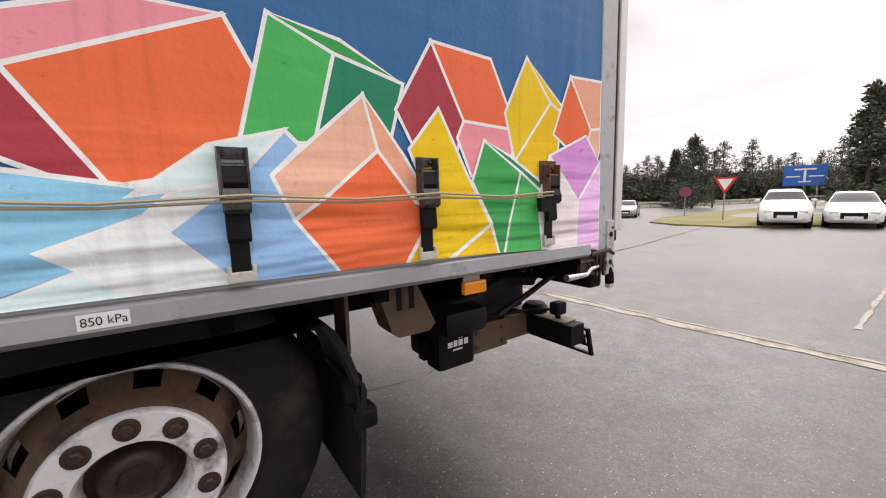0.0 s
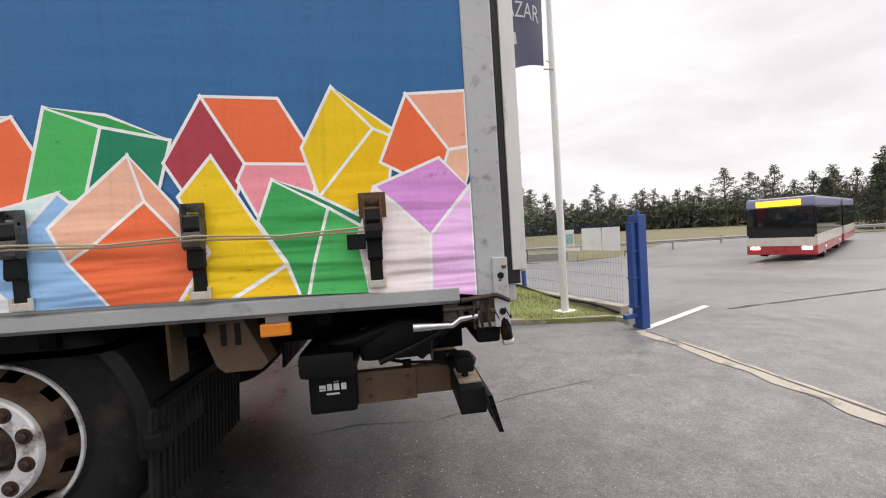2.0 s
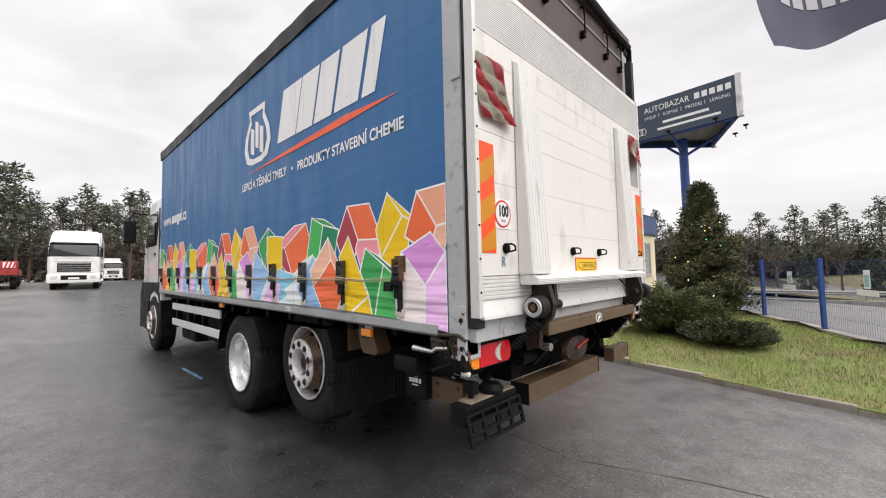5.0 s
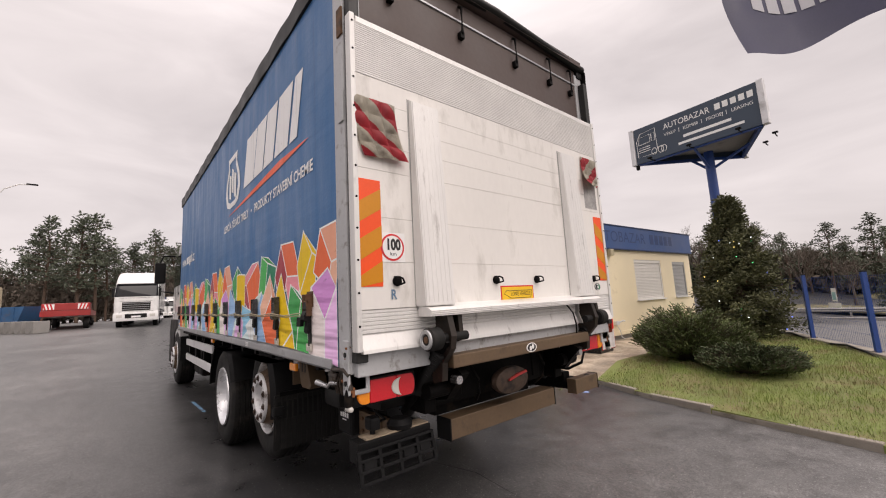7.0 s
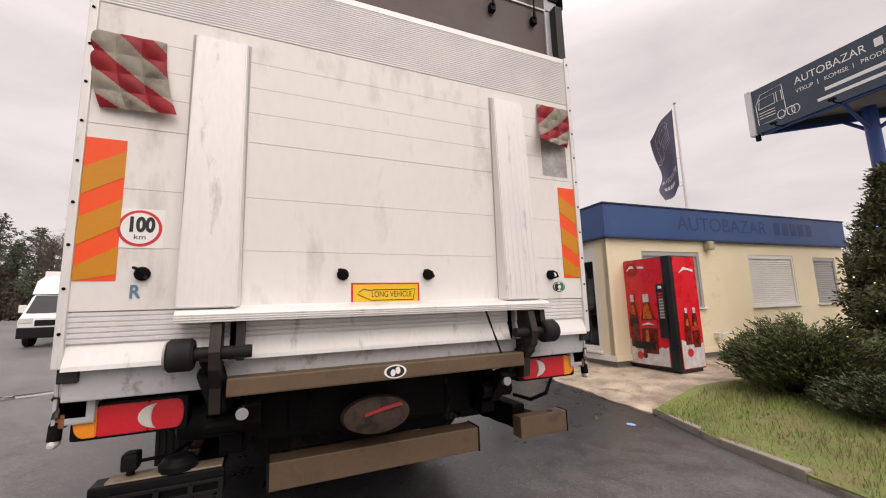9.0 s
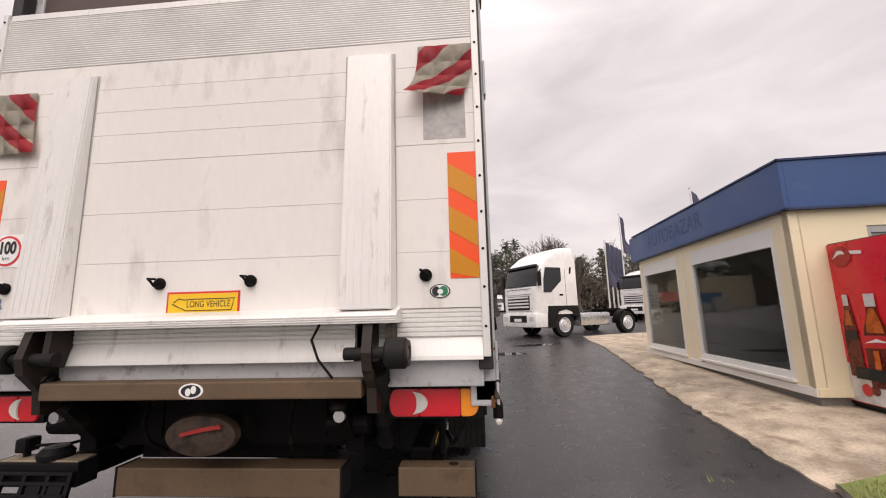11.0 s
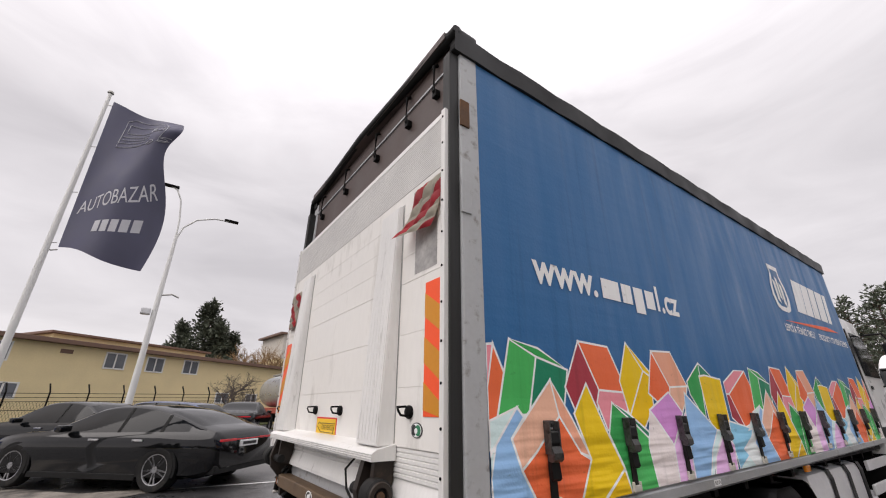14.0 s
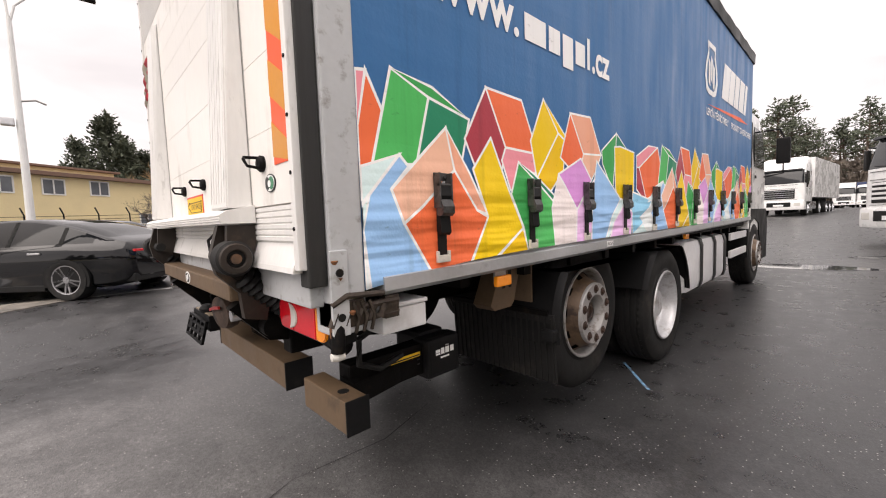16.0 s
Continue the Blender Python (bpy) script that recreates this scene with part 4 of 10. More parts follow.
# side rails, roof, cover rails
for s in (-1, 1):
    bm = bmesh.new()
    prism(bm, [(s * 1.235, 1.215), (s * 1.262, 1.215), (s * 1.266, 1.17), (s * 1.284, 1.16), (s * 1.288, 1.115), (s * 1.272, 1.10), (s * 1.15, 1.10), (s * 1.15, 1.15)], C_FRONT, C_REAR - 0.07, "x")
    for v in bm.verts:
        v.co.z -= 0.012 * v.co.x
    part("side_rail", bm, M_ALU, truck, "grey aluminium side rail")
    bm = bmesh.new()
    for i in range(40):
        xa, xb = C_FRONT - 0.06 + i * (7.08 / 40), C_FRONT - 0.06 + (i + 1) * (7.08 / 40)
        w = [s * (1.285 + 0.012 * math.sin(i * 2.1) * (0.4 + 0.6 * (i % 3 == 0))), s * (1.285 + 0.012 * math.sin((i + 1) * 2.1) * (0.4 + 0.6 * ((i + 1) % 3 == 0)))]
        ring = []
        for x, y in ((xa, w[0]), (xb, w[1])):
            z = roof_z(x)
            ring.append([bm.verts.new(p) for p in ((x, y - s * 0.03, z - 0.195), (x, y, z - 0.19), (x, y + s * 0.005, z - 0.05), (x, y - s * 0.05, z), (x, y - s * 0.12, z + 0.02))])
        for k in range(4):
            bm.faces.new((ring[0][k], ring[0][k + 1], ring[1][k + 1], ring[1][k]))
    bmesh.ops.recalc_face_normals(bm, faces=bm.faces)
    bmesh.ops.remove_doubles(bm, verts=bm.verts, dist=0.0005)
    part("cover_rail", bm, M_SEAL, truck, "dark grey roof edge cover", smooth=True)
bm = bmesh.new()
prism(bm, [(C_FRONT - 0.06, roof_z(C_FRONT) + 0.02), (-0.02, roof_z(0) + 0.02), (-0.02, roof_z(0) - 0.03), (C_FRONT - 0.06, roof_z(C_FRONT) - 0.03)], -1.2, 1.2)
part("roof", bm, M_BROWNTARP, truck, "dark sheet roof")
part("load_floor", boxed(C_FRONT, -0.12, -1.2, 1.2, 1.11, 1.19, 0.01), M_CHASSIS, truck)
part("front_wall", boxed(C_FRONT - 0.05, C_FRONT, -1.26, 1.26, 1.05, roof_z(C_FRONT) - 0.02, 0.02), M_WHITEP, truck)

# rear corner posts with seals
M_GATESEAL = mat("dusty_rubber_seal", (0.016, 0.016, 0.0155), 0.6, vary=0.3, scale=6, fine=40, bump=0.1, stretch=(6, 6, 0.3))
M_REDRUST = mat("flaking_red_rust", (0.21, 0.085, 0.035), 0.85, 0.1, vary=0.4, scale=14, fine=70, bump=0.4, dirt=(0.05, 0.03, 0.02), dirt_amount=0.35, dirt_scale=16)
for s in (-1, 1):
    y0, y1 = sorted((s * 1.16, s * 1.275))
    post = part("corner_post", boxed(-0.195, -0.075, y0, y1, 1.0, 3.56, 0.008), M_POST, truck, "scuffed grey corner post with hinge plates")
    for z0, z1, m in ((1.0, 1.27, M_POST), (2.44, 2.62, M_POST), (2.95, 3.12, M_RUST)):
        a, b = sorted((s * 1.272, s * 1.284))
        part("hinge_plate", boxed(-0.13, -0.07, a, b, z0, z1, 0.003), m, post, "chipped hinge plate")
    for z in (1.06, 1.20):
        part("bolt_hole", tubed([(-0.1, s * 1.27, z), (-0.1, s * 1.288, z)], 0.013, 12), M_SEAL, post)
    a, b = sorted((s * 1.245, s * 1.282))
    part("rusty_foot", boxed(-0.112, -0.072, a, b, 0.99, 1.045, 0.010), M_REDRUST, post, "flaking rust at the foot of the post")
    for k in range(5):
        zz = 1.012 + 0.055 * k
        part("rust_scab", tubed([(-0.085 - 0.018 * ((k * 7) % 4), s * 1.273, zz), (-0.085 - 0.018 * ((k * 7) % 4), s * 1.2775, zz + 0.01)], 0.011 + 0.004 * (k % 3), 7), M_REDRUST, post)
    bm = bmesh.new()
    for k in range(3):
        tube(bm, [(-0.15 - 0.03 * k, s * 1.279, 1.0), (-0.16 - 0.03 * k, s * 1.287, 1.05), (-0.145 - 0.03 * k, s * 1.279, 1.10)], 0.006, 6)
    tube(bm, [(-0.26, s * 1.283, 1.115), (-0.12, s * 1.286, 1.125), (-0.07, s * 1.28, 1.10)], 0.010, 8)
    part("latch_spring", bm, M_LATCH, post, "grimy steel latch spring", smooth=True)
    y0, y1 = sorted((s * 1.20, s * 1.262))
    part("rubber_seal", boxed(-0.073, -0.012, y0, y1, 1.16, 3.45, 0.006), M_GATESEAL, truck, "dark grey ribbed rubber gate seal")
    bm = bmesh.new()
    a, b = sorted((s * 1.19, s * 1.29))
    box(bm, -0.20, -0.06, a, b, 3.53, 3.645, 0.02)
    part("post_cap", bm, M_SEAL, truck)

# brown rear tarpaulin above the raised platform
bm = bmesh.new()
box(bm, -0.12, -0.085, -1.19, 1.19, 2.85, 3.60, 0.004)
rear_tarp = part("rear_tarpaulin", bm, M_BROWNTARP, truck, "brown tarpaulin over the rear opening")
bm = bmesh.new()
box(bm, -0.09, -0.075, -1.2, 1.2, 3.44, 3.455, 0.002)
part("edge_strip", bm, M_ALU, rear_tarp, "thin bright edge strip")
for y in (-0.95, -0.35, 0.25, 0.72, 1.05):
    bm = bmesh.new()
    tube(bm, [(-0.075, y, 3.56), (-0.05, y, 3.54), (-0.05, y, 3.34), (-0.075, y, 3.31)], 0.012, 8)
    box(bm, -0.085, -0.05, y - 0.02, y + 0.02, 3.30, 3.35, 0.004)
    part("tarp_latch", bm, M_CHASSIS, rear_tarp)
bm = bmesh.new()
tube(bm, [(-0.06, -1.28, 3.63), (-0.03, 0, 3.65), (-0.06, 1.28, 3.63)], 0.035, 10)
part("rear_edge_roll", bm, M_SEAL, truck, smooth=True)

# tail lift platform, folded up
lift = part("tail_lift", boxed(-0.04, -0.004, -1.275, 1.21, 1.42, 3.02, 0.0), M_GATE, truck, "white folded tail lift platform with ramps and warning signs")
seams = (1.665, 1.905, 2.165, 2.31, 2.435, 2.56)
planks = [1.42, *seams, 2.70]
for a, b in zip(planks[:-1], planks[1:]):
    part("plank", boxed(-0.004, 0.0, -1.262, 1.20, a + (0.002 if a == 2.165 else 0.0008), b - 0.0008, 0.0006), M_GATE, lift)
grip = part("grip_zone", boxed(-0.004, 0.001, -1.262, 1.20, 2.70, 3.0), M_RIBS, lift, "finely ribbed metal grip zone")
z = 2.70
while z < 2.99:
    part("rib", prismed([(0.001, z), (0.003, z + 0.004), (0.003, z + 0.008), (0.001, z + 0.0115)], -1.262, 1.20), M_RIBS, grip)
    z += 0.0125
bm = bmesh.new()
prism(bm, [(-0.05, 3.0), (0.004, 3.0), (0.002, 3.035), (-0.03, 3.06), (-0.05, 3.05)], -1.25, 1.22)
part("top_edge", bm, M_GATE2, lift)
for s, y0, y1 in ((-1, -1.292, -1.262), (1, 1.20, 1.232)):
    bm = bmesh.new()
    box(bm, -0.045, 0.012, y0, y1, 1.215, 3.04, 0.004)
    edge = part("edge_profile", bm, M_GATE2, lift, "riveted white edge profile")
    for k in range(11):
        part("rivet", tubed([(0.010, (y0 + y1) / 2, 1.34 + 0.165 * k), (0.015, (y0 + y1) / 2, 1.34 + 0.165 * k)], 0.006, 8), M_CHASSIS, edge)
# ribbed lower panels
for y0, y1, zl in ((-1.262, -0.73, 1.235), (-0.675, 0.65, 1.235), (0.70, 1.20, 1.235)):
    teeth = []
    for k in range(6):
        zz = 1.30 + 0.02 * k
        teeth += [(-0.0085, zz), (-0.003, zz + 0.003), (-0.003, zz + 0.015), (-0.0085, zz + 0.018)]
    part("ribbed_panel", prismed([(-0.04, 1.205), (0.018, 1.205), (0.015, 1.222), (-0.012, 1.295), *teeth, (-0.012, 1.42), (-0.04, 1.42)], y0, y1), M_GATE2, lift, "ribbed white lower panel")
part("rear_sill", boxed(-0.10, -0.03, -1.25, 1.22, 1.09, 1.20, 0.006), M_POST, truck, "grey rear sill")
# wedge ramps and lip
for y0, y1 in ((-0.915, -0.705), (0.605, 0.825)):
    bm = bmesh.new()
    lo = [bm.verts.new(p) for p in ((0.0, y0 - 0.012, 1.42), (0.085, y0, 1.42), (0.085, y1, 1.42), (0.0, y1 + 0.012, 1.42))]
    hi = [bm.verts.new(p) for p in ((0.0, y0 - 0.004, 2.635), (0.028, y0 + 0.006, 2.625), (0.028, y1 - 0.006, 2.625), (0.0, y1 + 0.004, 2.635))]
    for i in range(4):
        bm.faces.new((lo[i], lo[(i + 1) % 4], hi[(i + 1) % 4], hi[i]))
    bm.faces.new(hi)
    bm.faces.new(lo)
    bmesh.ops.recalc_face_normals(bm, faces=bm.faces)
    bmesh.ops.bevel(bm, geom=list(bm.edges), offset=0.005, segments=2, affect="EDGES")
    ramp = part("ramp", bm, M_GATE2, lift, "scratched white wedge ramp")
    bm = bmesh.new()
    for k in range(6):
        yy = y0 + 0.025 + k * (y1 - y0 - 0.05) / 5
        prism(bm, [(0.0845, 1.44), (0.0862, 1.44), (0.0292, 2.60), (0.0275, 2.60)], yy - 0.003, yy + 0.003)
    part("groove_rib", bm, M_GATE2, ramp)
    part("ramp_seal", boxed(0.0, 0.0015, y0 - 0.012, y1 + 0.012, 1.42, 2.639), M_SHUTTER, ramp, "grimy seam round the ramp")
ridges = []
for k in range(3):
    zz = 1.372 + 0.009 * k
    ridges += [(0.115, zz), (0.119, zz + 0.002), (0.119, zz + 0.005), (0.115, zz + 0.007)]
part("lip", prismed([(0.0, 1.43), (0.0, 1.365), (0.115, 1.365), *ridges, (0.112, 1.400), (0.095, 1.41), (0.02, 1.425)], -0.912, 0.855), M_GATE2, lift, "ribbed white platform lip")


# warning film, signs and flags on the platform
def striped_film(y0, y1, z0, z1, rise):
    bm = bmesh.new()
    box(bm, 0.0, 0.003, y0, y1, z0, z1, 0.001)
    film = part("warning_film", bm, M_ORANGEREFL, lift, "orange film with ochre diagonal stripes")
    w = y1 - y0
    for base in (-0.055, 0.135, 0.335, 0.515):
        lo = z0 + base
        bm = bmesh.new()
        a, b = (lo, lo + rise) if rise > 0 else (lo - rise, lo)
        pts = []
        for yy, zz in ((y0, a), (y1, b), (y1, b + 0.11), (y0, a + 0.11)):
            pts.append((yy, max(z0, min(z1, zz))))
        if len(set(pts)) == 4:
            prism(bm, pts, 0.003, 0.0045, "x")
            part("stripe", bm, M_YELLOWREFL, film)
        else:
            bm.free()


striped_film(-1.261, -1.13, 1.535, 2.105, 0.08)
striped_film(1.072, 1.198, 1.545, 2.12, -0.08)


def disc(y, z, r, x0, x1, material, parent, name, ry=1.0, n=36):
    bm = bmesh.new()
    prism(bm, [(y + r * ry * math.cos(k * math.tau / n), z + r * math.sin(k * math.tau / n)) for k in range(n)], x0, x1, "x")
    return part(name, bm, material, parent)


sign = part("speed_sign", boxed(0.0, 0.0025, -1.145, -0.985, 1.665, 1.825, 0.0), M_SIGNWHITE, lift, "round white speed sign with a red rim")
disc(-1.065, 1.745, 0.074, 0.0025, 0.004, M_SIGNRED, sign, "red_rim")
disc(-1.065, 1.745, 0.063, 0.004, 0.0055, M_SIGNWHITE, sign, "sign_face")
lettering("sign_number", "100", M_INK, sign, facing_east(0.0065, -1.108, 1.733), 0.056, 0.084, bold=0.07)
lettering("sign_word", "km", M_INK, sign, facing_east(0.0065, -1.084, 1.70), 0.020, 0.038)
lv = part("vehicle_plate", boxed(0.0, 0.0025, -0.225, 0.122, 1.418, 1.522, 0.0), M_SIGNRED, lift, "yellow plate with a red rim and black words")
part("plate_face", boxed(0.0025, 0.004, -0.216, 0.113, 1.427, 1.513), M_SIGNYEL, lv)
lettering("plate_words", "LONG VEHICLE", M_INK, lv, facing_east(0.005, -0.128, 1.452), 0.028, 0.205)
bm = bmesh.new()
tube(bm, [(0.005, -0.19, 1.475), (0.005, -0.165, 1.492), (0.005, -0.14, 1.485), (0.005, -0.10, 1.488), (0.005, 0.07, 1.488), (0.005, 0.098, 1.492), (0.005, 0.09, 1.455), (0.005, 0.085, 1.437), (0.005, -0.13, 1.437), (0.005, -0.15, 1.447), (0.005, -0.175, 1.457), (0.005, -0.195, 1.468)], 0.0018, 5)
part("printed_outline", bm, M_INK, lv)
disc(1.025, 1.492, 0.03, 0.0, 0.003, M_INK, lift, "oval_sticker", 1.5)
disc(1.025, 1.492, 0.026, 0.003, 0.0045, M_SIGNWHITE, lift, "oval_face", 1.5)
disc(1.008, 1.492, 0.021, 0.0045, 0.0055, M_INK, lift, "oval_mark", 0.85)
disc(1.040, 1.492, 0.021, 0.0045, 0.0058, mat("sticker_green", (0.02, 0.20, 0.09), 0.4, vary=0.06, bump=0.0), lift, "oval_mark", 0.95)
disc(1.026, 1.490, 0.011, 0.0058, 0.0068, M_SIGNWHITE, lift, "oval_mark", 1.1)
lettering("letter_mark", "R", mat("faded_blue_marker", (0.12, 0.22, 0.33), 0.6), lift, facing_east(0.003, -1.085, 1.468), 0.050, 0.036, bold=0.04)


def latch(y, z):
    bm = bmesh.new()
    lathe(bm, [(0.0, 0.0), (0.027, 0.0), (0.028, 0.010), (0.021, 0.018), (0.0, 0.02)], "x", (0.0, y, z), 16)
    tube(bm, [(0.01, y - 0.02, z + 0.022), (0.055, y - 0.018, z + 0.02), (0.062, y, z + 0.01), (0.055, y + 0.014, z - 0.012), (0.01, y + 0.016, z - 0.018)], 0.0055, 6)
    part("lashing_ring", bm, M_CHASSIS, lift, "dark steel lashing ring", smooth=True)


for yy in (-1.045, -0.265, 0.17, 0.965):
    latch(yy, 1.562)


def warning_flag(y0, y1, z0, z1, lifted, lean):
    """A quilted flag of red and white stripes, hung at its upper edge."""
    n = 84
    bm = bmesh.new()
    g = []
    for i in range(n + 1):
        row = []
        for j in range(n + 1):
            u, v = i / n, j / n
            drop = 1 - v
            y = y0 + (y1 - y0) * u + lean * drop * drop * 0.06
            z = z1 - (z1 - z0) * drop * (1 - 0.1 * lifted * drop)
            x = 0.008 + lifted * 0.30 * drop * (0.25 + 0.75 * (u if lean > 0 else 1 - u)) * drop + 0.012 * abs(math.sin(u * math.pi * 3)) * (0.3 + abs(math.sin(v * math.pi * 4)))
            z += lifted * 0.28 * drop * drop
            row.append(bm.verts.new((x, y, z)))
        g.append(row)
    for i in range(n):
        for j in range(n):
            f = bm.faces.new((g[i][j], g[i + 1][j], g[i + 1][j + 1], g[i][j + 1]))
            t = ((i + 0.5) * lean + (j + 0.5) * 1.35) / n + 0.18
            f.material_index = 0 if (t % 0.95) < 0.44 else 1
    ret = bmesh.ops.solidify(bm, geom=list(bm.faces), thickness=0.006)
    return part("warning_flag", bm, [M_REDFLAG, M_WHITEFLAG], lift, "grimy red and white quilted warning flag", smooth=True)


warning_flag(-1.285, -1.02, 2.19, 2.565, 0.12, 1)
warning_flag(0.945, 1.205, 2.27, 2.66, 0.34, -1)
# dirty patch of bare metal behind the loose flag
part("bare_patch", boxed(0.0, 0.0012, 0.965, 1.16, 2.19, 2.50), mat("scuffed_bare_metal", (0.36, 0.35, 0.34), 0.5, 0.3, vary=0.4, scale=9, fine=40, bump=0.2, dirt=(0.12, 0.11, 0.1), dirt_amount=0.25, dirt_scale=10), lift)

lift.location.y = 0.02
# lift arms, rollers, rams, crossbeam
M_ARM = mat("oily_brown_arm", (0.022, 0.015, 0.011), 0.55, 0.2, vary=0.4, scale=8, fine=50, bump=0.25, dirt=(0.08, 0.05, 0.03), dirt_amount=0.2, dirt_scale=9)
for s, y in ((-1, -0.77), (1, 0.735)):
    bm = bmesh.new()
    prism(bm, [(-0.03, 1.36), (0.10, 1.36), (0.13, 1.25), (0.115, 1.18), (0.04, 1.10), (0.03, 1.0), (-0.05, 0.98), (-0.08, 1.12), (-0.03, 1.25)], y - 0.02, y + 0.02)
    prism(bm, [(-0.02, 1.36), (0.09, 1.36), (0.10, 1.22), (0.02, 1.20)], y + 0.07, y + 0.10)
    arm = part("lift_arm", bm, M_ARM, lift, "rust-streaked black lift arm")
    bm = bmesh.new()
    tube(bm, [(0.085, y - 0.10, 1.243), (0.085, y + 0.13, 1.243)], 0.026, 12)
    c = y + s * 0.115
    lathe(bm, [(0.0, -0.045), (0.052, -0.045), (0.062, -0.035), (0.062, 0.035), (0.052, 0.045), (0.036, 0.045), (0.032, 0.036), (0.0, 0.036)], "y", (0.085, c, 1.243), 24)
    rl = part("roller", bm, M_RUBBER, arm, "dark rubber pivot roller", smooth=True)
    bm = bmesh.new()
    lathe(bm, [(0.030, 0.046 * s), (0.034, 0.052 * s), (0.050, 0.052 * s), (0.054, 0.044 * s)], "y", (0.085, c, 1.243), 28)
    bmesh.ops.recalc_face_normals(bm, faces=bm.faces)
    part("ring", bm, M_ALU if s < 0 else M_ARM, rl, "worn metal ring", smooth=True)
    part("pin", tubed([(0.085, c + s * 0.034, 1.243), (0.085, c + s * 0.049, 1.243)], 0.018, 10), M_RUST, rl)
    bm = bmesh.new()
    tube(bm, [(0.10, y + s * 0.03, 1.235), (-0.10, y, 1.05)], 0.028, 12)
    p0, p1 = Vector((0.03, y + s * 0.02, 1.17)), Vector((-0.42, y - s * 0.04, 0.76))
    part("ram_rod", bm, M_CHASSIS, lift)
    boot = [(p0.lerp(p1, k / 44), 0.052 if k % 2 else 0.040) for k in range(28)] + [(p0.lerp(p1, 0.65), 0.045), (p1, 0.045)]
    part("tilt_ram", tubed([q for q, _ in boot], [r for _, r in boot], 14), M_SEAL, lift, "hydraulic ram in a ribbed rubber boot", smooth=True)
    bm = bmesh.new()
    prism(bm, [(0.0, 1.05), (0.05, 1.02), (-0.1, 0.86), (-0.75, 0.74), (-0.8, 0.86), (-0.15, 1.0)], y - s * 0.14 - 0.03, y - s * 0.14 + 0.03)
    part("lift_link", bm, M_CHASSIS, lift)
beam = part("crossbeam", boxed(-0.02, 0.065, -0.73, 0.70, 1.064, 1.138, 0.008), M_BROWN, lift, "brown painted crossbeam")
disc(-0.03, 1.101, 0.031, 0.065, 0.0665, M_SIGNWHITE, beam, "round_mark", 1.75)
disc(-0.03, 1.101, 0.025, 0.0665, 0.0675, M_INK, beam, "mark_ring", 1.75)
for dy in (-0.012, 0.012):
    disc(-0.03 + dy, 1.101 + dy * 0.4, 0.016, 0.0675, 0.0685, M_SIGNWHITE, beam, "mark_dot", 0.75)
bm = bmesh.new()
tube(bm, [(0.02, 0.50, 1.36), (0.075, 0.49, 1.30), (0.075, 0.52, 1.22), (0.04, 0.57, 1.14)], 0.006, 6)
part("cable", bm, M_SEAL, lift)

# under-run bars and the lift's side boxes
under = part("underrun_bar", boxed(-0.32, -0.19, -0.545, 0.555, 0.580, 0.706, 0.006), M_BROWN, truck, "brown under-run bar with black end caps")
for y in (-0.545, 0.555):
    part("end_cap", boxed(-0.323, -0.187, y - 0.006, y + 0.006, 0.576, 0.710, 0.004), M_BLACK, under)
tip = part("underrun_bar", boxed(-0.25, -0.16, 0.825, 1.168, 0.605, 0.725, 0.006), M_BROWN, truck, "short brown under-run bar end")
part("end_cap", boxed(-0.253, -0.157, 1.165, 1.173, 0.601, 0.729, 0.003), M_BLACK, tip)
part("bolt_hole", tubed([(-0.205, 1.07, 0.722), (-0.205, 1.07, 0.7265)], 0.022, 12), M_SEAL, tip)
bm = bmesh.new()
prism(bm, [(0.90, -0.285), (1.02, -0.285), (0.965, -0.55), (0.955, -0.85), (0.85, -0.85), (0.86, -0.50)], 0.62, 0.71, "z")
for v in bm.verts:
    v.co.x, v.co.y = v.co.y, v.co.x
bmesh.ops.recalc_face_normals(bm, faces=bm.faces)
part("bar_arm", bm, M_CHASSIS, tip)
part("hazard_label", boxed(-0.675, -0.505, 0.957, 0.96, 0.66, 0.73), M_SIGNYEL, tip, "yellow striped label")
for k in range(3):
    part("label_line", boxed(-0.67, -0.51, 0.960, 0.9615, 0.670 + 0.022 * k, 0.676 + 0.022 * k), M_INK, tip)
part("bar_tail", boxed(-0.95, -0.30, 0.86, 0.955, 0.625, 0.765, 0.012), M_CHASSIS, tip)

left_bar = part("underrun_bar", boxed(-0.74, -0.44, -0.90, -0.85, 0.597, 0.748, 0.006), M_BROWN, truck, "brown side bar with bolts and worn step")
part("bar_overlap", boxed(-0.45, -0.20, -0.885, -0.85, 0.610, 0.742, 0.004), M_BROWN, left_bar)
part("back_web", boxed(-0.95, -0.20, -0.85, -0.80, 0.62, 0.73, 0.006), M_CHASSIS, left_bar)
for x in (-0.66, -0.48):
    for z in (0.632, 0.708):
        part("bolt", tubed([(x, -0.898, z), (x, -0.912, z)], 0.012, 6), M_RUST, left_bar)
part("bracket_tab", boxed(-0.50, -0.46, -0.90, -0.894, 0.748, 0.79, 0.002), M_CHASSIS, left_bar)
part("step_block", boxed(-0.275, -0.165, -1.19, -0.72, 0.625, 0.735, 0.008), M_BLACK, left_bar)
M_STEP = mat("worn_step_paint", (0.30, 0.24, 0.17), 0.7, vary=0.3, scale=9, fine=50, bump=0.3, dirt=(0.12, 0.08, 0.05), dirt_amount=0.3, dirt_scale=10)
part("step_top", boxed(-0.268, -0.172, -1.14, -0.73, 0.735, 0.744, 0.003), M_STEP, left_bar, "worn step surface")
